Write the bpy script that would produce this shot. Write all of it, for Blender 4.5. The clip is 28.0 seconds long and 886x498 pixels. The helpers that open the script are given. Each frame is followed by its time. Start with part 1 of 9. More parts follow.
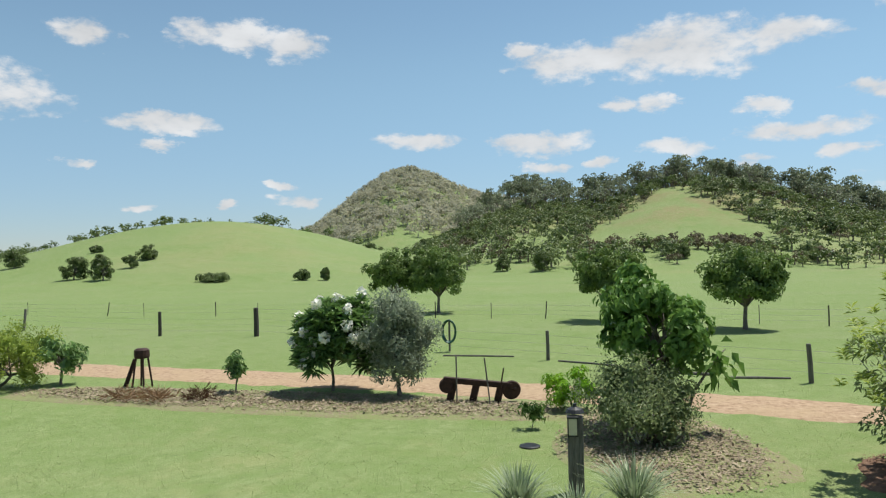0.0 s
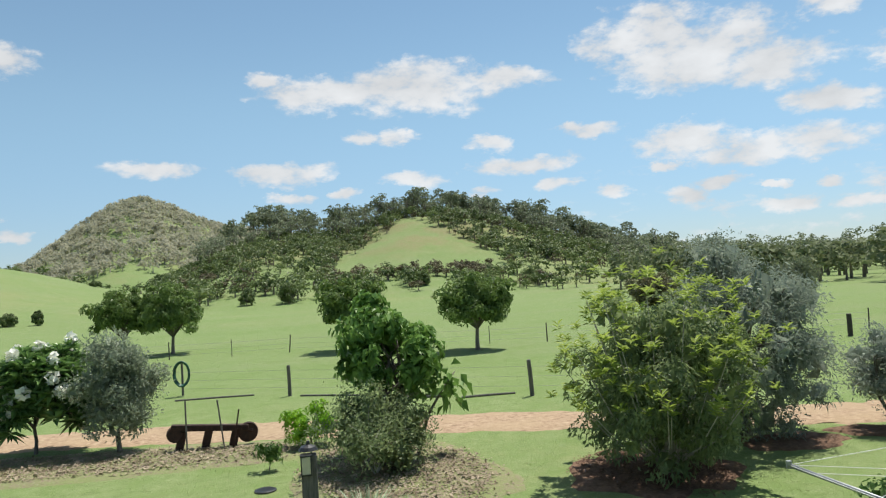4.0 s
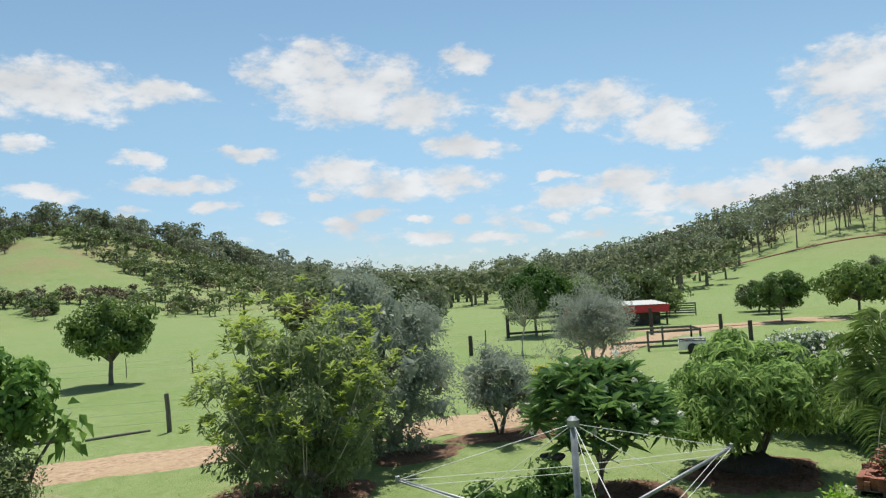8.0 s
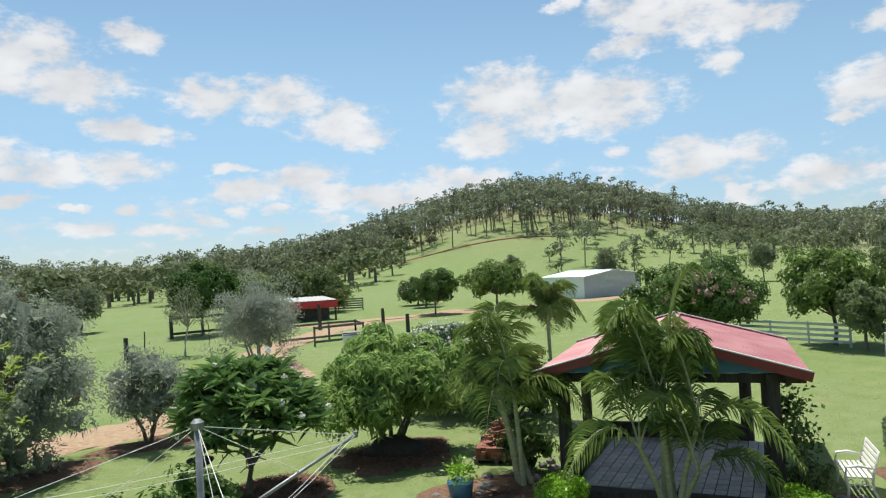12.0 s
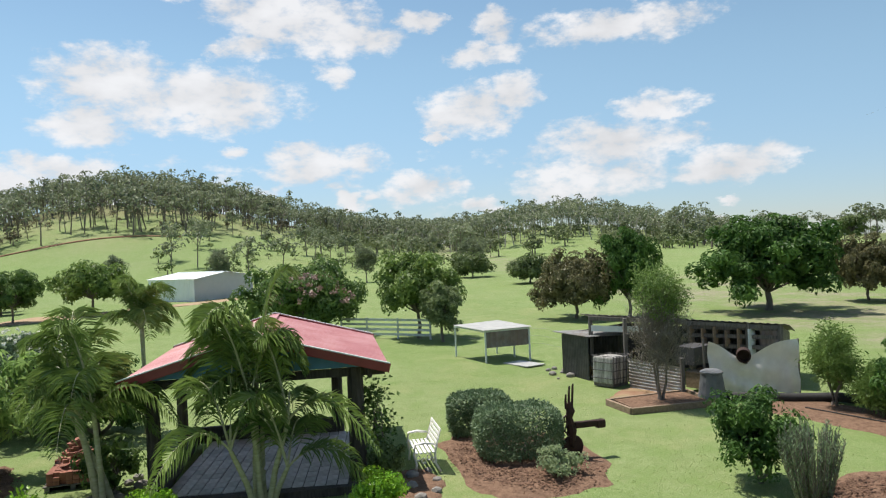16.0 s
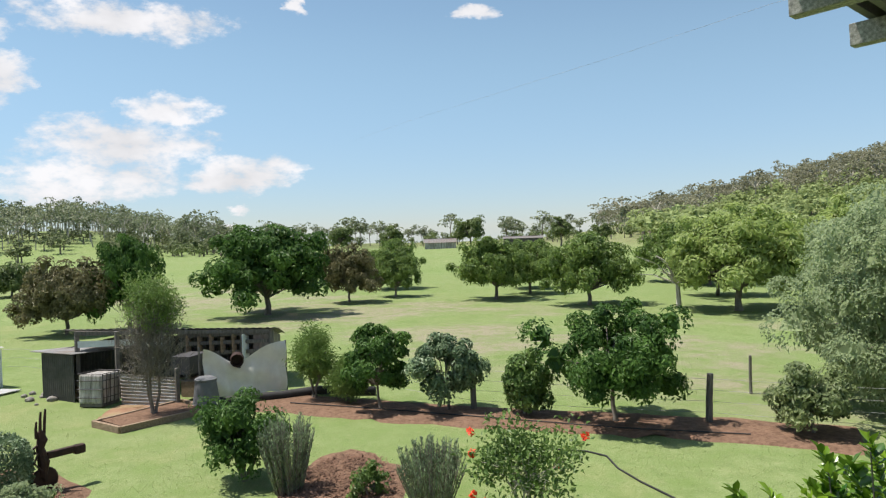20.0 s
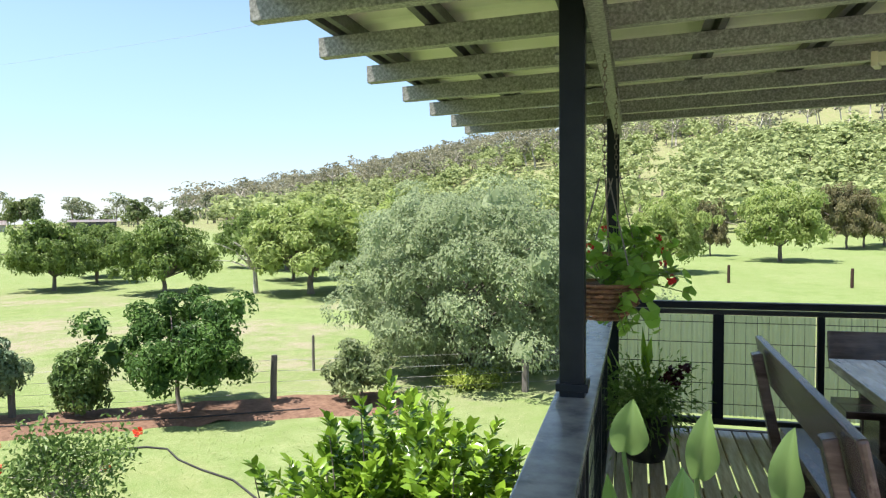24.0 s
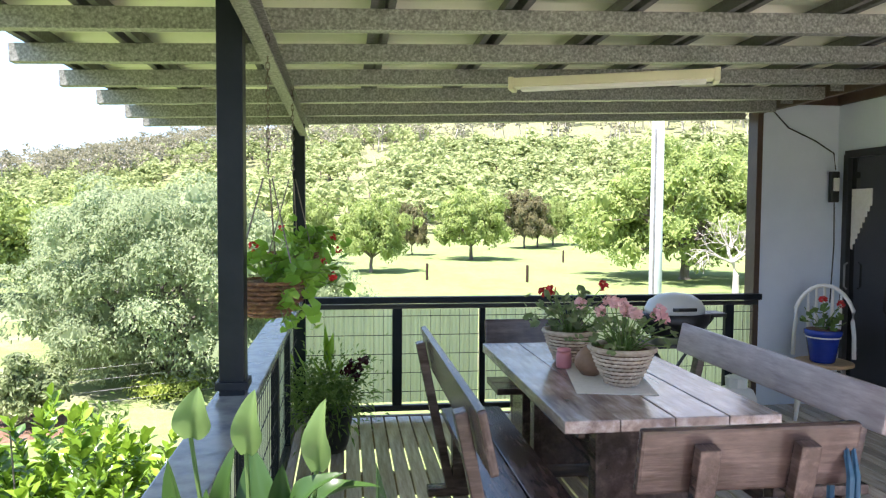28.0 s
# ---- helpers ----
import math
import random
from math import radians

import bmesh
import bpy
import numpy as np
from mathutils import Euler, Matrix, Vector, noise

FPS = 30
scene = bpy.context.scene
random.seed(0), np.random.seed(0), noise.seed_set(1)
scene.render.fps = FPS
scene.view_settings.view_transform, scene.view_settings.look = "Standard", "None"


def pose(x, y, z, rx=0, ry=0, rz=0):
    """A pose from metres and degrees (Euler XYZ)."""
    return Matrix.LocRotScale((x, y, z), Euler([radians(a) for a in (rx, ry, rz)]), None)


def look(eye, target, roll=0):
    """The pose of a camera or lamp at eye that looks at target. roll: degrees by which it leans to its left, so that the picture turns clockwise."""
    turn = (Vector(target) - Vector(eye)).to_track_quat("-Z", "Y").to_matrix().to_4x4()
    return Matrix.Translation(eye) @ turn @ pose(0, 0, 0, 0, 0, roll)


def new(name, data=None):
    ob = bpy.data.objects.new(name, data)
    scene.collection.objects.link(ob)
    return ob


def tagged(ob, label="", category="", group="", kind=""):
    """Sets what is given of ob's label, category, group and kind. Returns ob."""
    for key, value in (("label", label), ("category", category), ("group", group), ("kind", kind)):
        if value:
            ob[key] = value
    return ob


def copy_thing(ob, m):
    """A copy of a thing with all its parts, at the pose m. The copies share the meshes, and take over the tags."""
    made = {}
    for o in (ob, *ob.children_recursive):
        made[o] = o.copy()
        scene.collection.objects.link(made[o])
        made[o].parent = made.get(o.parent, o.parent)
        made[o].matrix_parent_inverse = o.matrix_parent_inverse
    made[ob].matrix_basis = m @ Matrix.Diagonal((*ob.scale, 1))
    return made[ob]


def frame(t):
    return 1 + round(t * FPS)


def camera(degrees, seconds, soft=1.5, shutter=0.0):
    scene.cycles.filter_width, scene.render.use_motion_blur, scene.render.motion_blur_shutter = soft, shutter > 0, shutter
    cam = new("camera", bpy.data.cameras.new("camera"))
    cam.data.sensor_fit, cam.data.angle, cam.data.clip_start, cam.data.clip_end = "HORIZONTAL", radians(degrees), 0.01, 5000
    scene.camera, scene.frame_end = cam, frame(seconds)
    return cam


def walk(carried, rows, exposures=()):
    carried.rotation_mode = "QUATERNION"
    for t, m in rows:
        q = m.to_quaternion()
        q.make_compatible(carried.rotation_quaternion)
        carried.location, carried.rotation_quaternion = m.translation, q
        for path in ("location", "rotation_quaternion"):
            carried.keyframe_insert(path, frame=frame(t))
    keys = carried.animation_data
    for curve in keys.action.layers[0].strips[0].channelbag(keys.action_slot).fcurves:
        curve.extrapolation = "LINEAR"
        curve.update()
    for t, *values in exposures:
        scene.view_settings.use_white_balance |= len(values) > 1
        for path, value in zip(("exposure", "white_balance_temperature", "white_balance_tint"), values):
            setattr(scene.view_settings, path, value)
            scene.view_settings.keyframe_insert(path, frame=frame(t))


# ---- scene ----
cam = camera(63.65, 28.0, soft=1.25)
ROWS = [
    (0.0, -0.030, 0.090, 4.400, 8.02, 0.71, 1.31),
    (0.5, 0.006, 0.138, 4.405, 6.45, 0.78, 1.28),
    (1.0, 0.035, 0.172, 4.407, 4.44, 0.89, 1.27),
    (1.5, 0.070, 0.191, 4.403, 2.10, 1.04, 1.38),
    (2.0, 0.112, 0.208, 4.405, -0.54, 1.21, 1.71),
    (2.5, 0.152, 0.237, 4.408, -3.38, 1.40, 2.10),
    (4.5, 0.370, 0.421, 4.400, -15.15, 2.68, 3.73),
    (5.0, 0.411, 0.425, 4.395, -18.51, 2.92, 3.80),
    (5.5, 0.439, 0.417, 4.393, -22.06, 3.02, 3.76),
    (6.0, 0.449, 0.415, 4.399, -25.76, 3.03, 3.74),
    (6.5, 0.469, 0.417, 4.400, -29.29, 3.02, 3.65),
    (7.0, 0.515, 0.416, 4.392, -32.65, 3.02, 3.52),
    (7.5, 0.580, 0.403, 4.389, -35.89, 2.97, 3.34),
    (8.0, 0.649, 0.368, 4.386, -39.11, 2.90, 3.27),
    (8.5, 0.716, 0.318, 4.386, -42.39, 2.74, 3.30),
    (9.0, 0.766, 0.270, 4.383, -45.73, 2.52, 3.38),
    (9.5, 0.794, 0.240, 4.386, -49.06, 2.20, 3.42),
    (10.0, 0.816, 0.201, 4.386, -52.25, 1.90, 3.43),
    (10.5, 0.830, 0.148, 4.386, -55.34, 1.67, 3.46),
    (11.0, 0.838, 0.081, 4.389, -58.37, 1.46, 3.43),
    (11.5, 0.854, 0.008, 4.391, -61.44, 1.30, 3.35),
    (12.0, 0.879, -0.052, 4.386, -64.63, 1.15, 3.23),
    (12.5, 0.900, -0.104, 4.375, -67.91, 1.02, 3.11),
    (14.5, 1.008, -0.343, 4.349, -81.97, 0.38, 2.94),
    (15.0, 1.002, -0.377, 4.350, -85.91, 0.19, 2.87),
    (15.5, 1.004, -0.384, 4.359, -90.20, -0.02, 2.80),
    (16.0, 0.992, -0.398, 4.352, -94.74, -0.22, 2.52),
    (16.5, 0.964, -0.432, 4.344, -99.44, -0.36, 2.31),
    (17.0, 0.935, -0.473, 4.341, -104.29, -0.53, 2.19),
    (17.5, 0.921, -0.495, 4.336, -109.35, -0.69, 2.11),
    (18.0, 0.908, -0.523, 4.336, -114.49, -0.81, 2.09),
    (18.5, 0.884, -0.571, 4.334, -119.59, -0.89, 2.03),
    (19.0, 0.863, -0.638, 4.338, -124.34, -0.96, 1.98),
    (19.5, 0.859, -0.713, 4.341, -128.62, -0.99, 1.89),
    (20.0, 0.841, -0.773, 4.339, -132.55, -1.04, 1.85),
    (20.5, 0.804, -0.815, 4.338, -136.39, -1.15, 1.75),
    (21.0, 0.749, -0.838, 4.331, -140.40, -1.35, 1.55),
    (21.5, 0.687, -0.846, 4.331, -144.68, -1.67, 1.22),
    (22.0, 0.623, -0.863, 4.342, -149.11, -2.05, 1.11),
    (22.5, 0.568, -0.880, 4.350, -153.39, -2.39, 0.97),
    (24.5, 0.448, -0.936, 4.335, -168.52, -2.88, 0.35),
    (25.0, 0.427, -0.940, 4.334, -171.97, -2.93, 0.18),
    (25.5, 0.398, -0.928, 4.332, -175.06, -2.99, -0.01),
    (26.0, 0.364, -0.918, 4.330, -178.17, -3.06, -0.14),
    (26.5, 0.336, -0.911, 4.331, -181.04, -3.10, -0.24),
    (27.0, 0.315, -0.899, 4.333, -183.72, -3.05, -0.30),
    (27.5, 0.296, -0.887, 4.336, -186.01, -2.96, -0.35),
    (28.0, 0.283, -0.877, 4.334, -187.78, -2.83, -0.37),
]
EXPOSURES = [(0.0, 0.28, 6500, 10), (1.2, 0.35, 6500, 10), (8.0, 0.34, 6500, 10), (15.0, 0.42, 6550, 12), (19.0, 0.46, 6600, 13), (22.0, 0.85, 6650, 16), (24.5, 1.34, 6450, 20), (26.0, 1.66, 6400, 24), (28.0, 2.02, 6350, 27)]
walk(cam, [(t, pose(x, y, z, 90 + pitch, roll, yaw)) for t, x, y, z, yaw, pitch, roll in ROWS], EXPOSURES)

# ---- light ----
SUN_AZ, SUN_EL = -48.0, 67.0   # degrees left of +y, and above the horizon
sun_to = Vector((-math.sin(radians(SUN_AZ)) * math.cos(radians(SUN_EL)), math.cos(radians(SUN_AZ)) * math.cos(radians(SUN_EL)), math.sin(radians(SUN_EL))))
sun = new("sun", bpy.data.lights.new("sun", "SUN"))
sun.data.energy, sun.data.angle, sun.data.color = 4.9, radians(0.55), (1.0, 0.96, 0.88)
sun.matrix_world = look((0, 0, 60), Vector((0, 0, 60)) - sun_to)

# clouds: degrees left of +y, elevation, half width, half height
CLOUDS_NORTH = [
    (34.1, 16.4, 2.4, 0.87), (23.9, 17.1, 4.1, 1.11), (19.8, 16.5, 2.8, 1.05), (29.5, 10.3, 3.7, 0.74), (29.9, 8.8, 1.4, 0.41), (35.5, 7.4, 1.0, 0.35), (9.8, 9.6, 3.2, 0.63),
    (0.1, 8.9, 4.1, 0.9), (1.3, 15.9, 1.6, 0.68), (-3.9, 14.9, 5.8, 1.35), (-10.9, 15.1, 7.5, 2.02), (-17.4, 15.2, 4.6, 1.01), (-6.0, 11.3, 1.8, 0.54), (-9.0, 11.3, 1.7, 0.66),
    (-15.9, 10.4, 1.8, 0.55), (-10.0, 8.1, 2.6, 0.62), (-18.8, 8.7, 4.8, 0.67), (-21.6, 6.9, 1.8, 0.53),
]
CLOUDS_NORTH_FAR = [
    (-0.5, 7.0, 1.6, 0.41), (-4.8, 7.1, 1.6, 0.4), (30.7, 4.2, 1.2, 0.33), (20.6, 6.0, 1.1, 0.35), (20.0, 4.8, 1.7, 0.48), (24.5, 4.4, 0.9, 0.3), (-15.6, 6.7, 1.3, 0.38),
]
CLOUDS_NORTH_EAST = [
    (-21.2, 6.9, 1.7, 0.6), (-25.9, 6.1, 1.5, 0.57), (-29.0, 17.5, 4.9, 2.0), (-32.5, 15.5, 6.7, 2.47), (-37.9, 14.0, 5.0, 1.63), (-41.8, 17.4, 2.4, 1.04), (-47.0, 13.6, 3.2, 1.53),
    (-52.3, 13.3, 3.8, 1.77), (-58.5, 10.5, 3.2, 1.46), (-41.8, 10.9, 3.6, 0.95), (-23.9, 10.9, 2.6, 0.61), (-31.3, 9.4, 4.5, 1.08), (-37.6, 8.1, 6.8, 1.27), (-30.3, 7.7, 1.3, 0.45),
    (-48.9, 8.2, 1.6, 0.45), (-49.5, 6.3, 3.4, 0.89), (-51.3, 4.9, 1.2, 0.53), (-54.1, 7.3, 3.5, 1.14),
]
CLOUDS_NORTH_EAST_FAR = [
    (-48.5, 5.0, 0.9, 0.4), (-33.8, 5.9, 2.3, 0.54), (-37.4, 5.4, 0.9, 0.36), (-41.1, 5.1, 1.3, 0.41), (-31.3, 5.2, 1.6, 0.63), (-59.8, 5.7, 3.0, 1.19), (-63.3, 5.7, 2.9, 1.0),
    (-44.1, 3.6, 2.7, 0.5), (-38.2, 3.9, 2.7, 0.5), (-51.2, 3.5, 1.6, 0.53), (-46.9, 4.3, 1.3, 0.45),
]
CLOUDS_EAST = [
    (-57.2, 11.4, 4.0, 1.58), (-75.1, 19.2, 1.8, 0.62), (-83.0, 18.3, 6.3, 2.26), (-87.0, 16.5, 4.5, 1.72), (-80.2, 15.7, 2.7, 1.13), (-86.4, 13.7, 1.8, 1.0), (-93.4, 17.5, 2.3, 0.9),
    (-99.0, 14.9, 3.1, 0.97), (-100.0, 17.1, 1.8, 1.24), (-109.3, 16.2, 7.1, 1.34), (-70.5, 13.2, 5.7, 2.18), (-76.4, 11.7, 7.6, 2.32), (-68.6, 9.7, 3.9, 1.38), (-78.5, 8.1, 1.3, 0.58),
    (-85.6, 6.8, 5.0, 1.54), (-93.2, 4.8, 3.4, 1.26), (-97.5, 10.7, 4.0, 1.87), (-101.0, 12.1, 2.3, 1.41),
]
CLOUDS_EAST_FAR = [
    (-94.5, 8.7, 1.1, 0.45), (-111.7, 10.1, 3.1, 1.07), (-108.5, 7.3, 7.1, 2.02), (-106.4, 4.5, 6.0, 1.45), (-116.1, 5.0, 2.4, 1.34), (-98.0, 3.0, 1.8, 0.62), (-87.7, 3.8, 1.1, 0.82),
    (-66.8, 6.7, 4.3, 1.03), (-61.3, 5.5, 4.1, 0.91), (-56.3, 5.9, 2.8, 1.34), (-116.4, 2.5, 1.0, 0.35),
]
CLOUDS_SOUTH_EAST = [
    (-118.0, 5.4, 3.8, 1.26), (-116.4, 2.4, 1.0, 0.36), (-135.3, 17.3, 1.8, 0.54), (-121.6, 17.8, 0.8, 0.63), (-114.4, 4.6, 2.7, 0.8), (-115.7, 1.3, 1.1, 0.27),
]
# Added clouds outside the view, for more fill light in the shade
CLOUDS_UNSEEN_FILL = [
    (-95, 30, 14, 5), (-20, 31, 13, 4.5), (-58, 27, 9, 4), (20, 34, 14, 5), (-50, 44, 16, 6), (-110, 48, 20, 7), (10, 55, 22, 8),
    (70, 20, 12, 4), (110, 26, 13, 4), (60, 42, 16, 6), (150, 14, 11, 3.5), (145, 38, 16, 5), (-160, 40, 14, 5), (100, 60, 30, 8),
    (-70, 66, 40, 8), (45, 12, 9, 2), (95, 9, 9, 2), (125, 12, 8, 2),
]
CLOUDS = CLOUDS_NORTH + CLOUDS_NORTH_FAR + CLOUDS_NORTH_EAST + CLOUDS_NORTH_EAST_FAR + CLOUDS_EAST + CLOUDS_EAST_FAR + CLOUDS_SOUTH_EAST + CLOUDS_UNSEEN_FILL

world = bpy.data.worlds.new("sky")
scene.world = world
world.use_nodes = True
wn, wl = world.node_tree.nodes, world.node_tree.links
wn.clear()


def wmath(op, a, b=None, clamp=False):
    n = wn.new("ShaderNodeMath")
    n.operation, n.use_clamp = op, clamp
    for i, v in enumerate((a, b)):
        if v is None:
            continue
        if isinstance(v, (int, float)):
            n.inputs[i].default_value = v
        else:
            wl.new(v, n.inputs[i])
    return n.outputs[0]


def wnoise(vec, scale, detail, rough=0.55):
    n = wn.new("ShaderNodeTexNoise")
    n.inputs["Scale"].default_value, n.inputs["Detail"].default_value, n.inputs["Roughness"].default_value = scale, detail, rough
    wl.new(vec, n.inputs["Vector"])
    return n


def build_sky():
    coord = wn.new("ShaderNodeTexCoord").outputs["Generated"]
    sep = wn.new("ShaderNodeSeparateXYZ")
    wl.new(coord, sep.inputs[0])
    x, y, z = sep.outputs
    az = wmath("MULTIPLY", wmath("ARCTAN2", wmath("MULTIPLY", x, -1.0), y), 57.2958)
    el = wmath("MULTIPLY", wmath("ARCSINE", z), 57.2958)
    stretch = wn.new("ShaderNodeVectorMath")
    stretch.operation = "MULTIPLY"
    stretch.inputs[1].default_value = (1.0, 1.0, 2.0)
    wl.new(coord, stretch.inputs[0])
    warp = wnoise(stretch.outputs[0], 10.0, 7, 0.66)
    wsep = wn.new("ShaderNodeSeparateColor")
    wl.new(warp.outputs["Color"], wsep.inputs[0])
    az2 = wmath("ADD", az, wmath("MULTIPLY", wmath("SUBTRACT", wsep.outputs[0], 0.5), 5.5))
    el2 = wmath("ADD", el, wmath("MULTIPLY", wmath("SUBTRACT", wsep.outputs[1], 0.5), 2.6))
    total = None
    for a, e, w, h in CLOUDS:
        da = wmath("MULTIPLY", wmath("ADD", az2, -a), 1.0 / (w * 1.2))
        de = wmath("MULTIPLY", wmath("ADD", el2, -e), 1.0 / (h * 1.32))
        d = wmath("SUBTRACT", 1.0, wmath("ADD", wmath("MULTIPLY", da, da), wmath("MULTIPLY", de, de)), clamp=True)
        total = d if total is None else wmath("MAXIMUM", total, d)
    flat = wn.new("ShaderNodeVectorMath")
    flat.operation = "MULTIPLY"
    flat.inputs[1].default_value = (1.0, 1.0, 3.2)
    wl.new(coord, flat.inputs[0])
    puffs = wmath("MULTIPLY", wmath("SUBTRACT", wnoise(flat.outputs[0], 15.0, 4, 0.5).outputs["Fac"], 0.47), 6.0, clamp=True)
    lowband = wmath("SUBTRACT", 1.0, wmath("MULTIPLY", wmath("ABSOLUTE", wmath("ADD", el, -4.2)), 0.28), clamp=True)
    east = wmath("SUBTRACT", 1.0, wmath("MULTIPLY", wmath("ABSOLUTE", wmath("ADD", az, 66.0)), 1.0 / 46.0), clamp=True)
    total = wmath("MAXIMUM", total, wmath("MULTIPLY", wmath("MULTIPLY", puffs, lowband), wmath("MULTIPLY", east, 1.4, clamp=True)))
    fine = wnoise(stretch.outputs[0], 28.0, 8, 0.62)
    soft = wmath("ADD", total, wmath("MULTIPLY", wmath("SUBTRACT", fine.outputs["Fac"], 0.55), 2.4))
    ramp = wn.new("ShaderNodeMapRange")
    ramp.interpolation_type = "SMOOTHSTEP"
    ramp.inputs["From Min"].default_value, ramp.inputs["From Max"].default_value = 0.0, 0.85
    ramp.inputs["To Max"].default_value = 0.93
    wl.new(wmath("MULTIPLY", soft, wmath("GREATER_THAN", total, 0.001)), ramp.inputs["Value"])
    sky = wn.new("ShaderNodeTexSky")
    sky.sky_type, sky.sun_disc = "NISHITA", False
    sky.sun_elevation, sky.sun_rotation = radians(SUN_EL), radians(-SUN_AZ)
    above = wn.new("ShaderNodeCombineXYZ")
    wl.new(x, above.inputs[0]), wl.new(y, above.inputs[1]), wl.new(wmath("MAXIMUM", z, 0.012), above.inputs[2])
    wl.new(above.outputs[0], sky.inputs["Vector"])
    sky.air_density, sky.dust_density, sky.ozone_density = 1.0, 0.0, 3.0
    shade = wnoise(stretch.outputs[0], 14.0, 4, 0.5)
    white = wn.new("ShaderNodeMapRange")
    white.inputs["From Min"].default_value, white.inputs["From Max"].default_value = 0.3, 0.65
    white.inputs["To Min"].default_value, white.inputs["To Max"].default_value = 4.9, 6.4
    wl.new(shade.outputs["Fac"], white.inputs["Value"])
    grey = wn.new("ShaderNodeCombineColor")
    for i in range(3):
        wl.new(wmath("MULTIPLY", white.outputs[0], (0.975, 0.99, 1.0)[i]), grey.inputs[i])
    mix = wn.new("ShaderNodeMix")
    mix.data_type = "RGBA"
    wl.new(ramp.outputs[0], mix.inputs[0])
    low = wn.new("ShaderNodeMapRange")
    low.interpolation_type = "SMOOTHSTEP"
    low.inputs["From Min"].default_value, low.inputs["From Max"].default_value = -4.0, 16.0
    wl.new(el, low.inputs["Value"])
    tint = wn.new("ShaderNodeMix")
    tint.data_type = "RGBA"
    tint.inputs[6].default_value, tint.inputs[7].default_value = (0.45, 0.53, 0.725, 1), (1.0, 1.02, 0.88, 1)
    wl.new(low.outputs[0], tint.inputs[0])
    pale = wn.new("ShaderNodeMix")
    pale.data_type, pale.blend_type = "RGBA", "MULTIPLY"
    pale.inputs[0].default_value = 1.0
    wl.new(sky.outputs[0], pale.inputs[6])
    wl.new(tint.outputs[2], pale.inputs[7])
    wl.new(pale.outputs[2], mix.inputs[6])
    wl.new(grey.outputs[0], mix.inputs[7])
    back = wn.new("ShaderNodeBackground")
    back.inputs["Strength"].default_value = 0.108
    wl.new(mix.outputs[2], back.inputs["Color"])
    wl.new(back.outputs[0], wn.new("ShaderNodeOutputWorld").inputs[0])


build_sky()

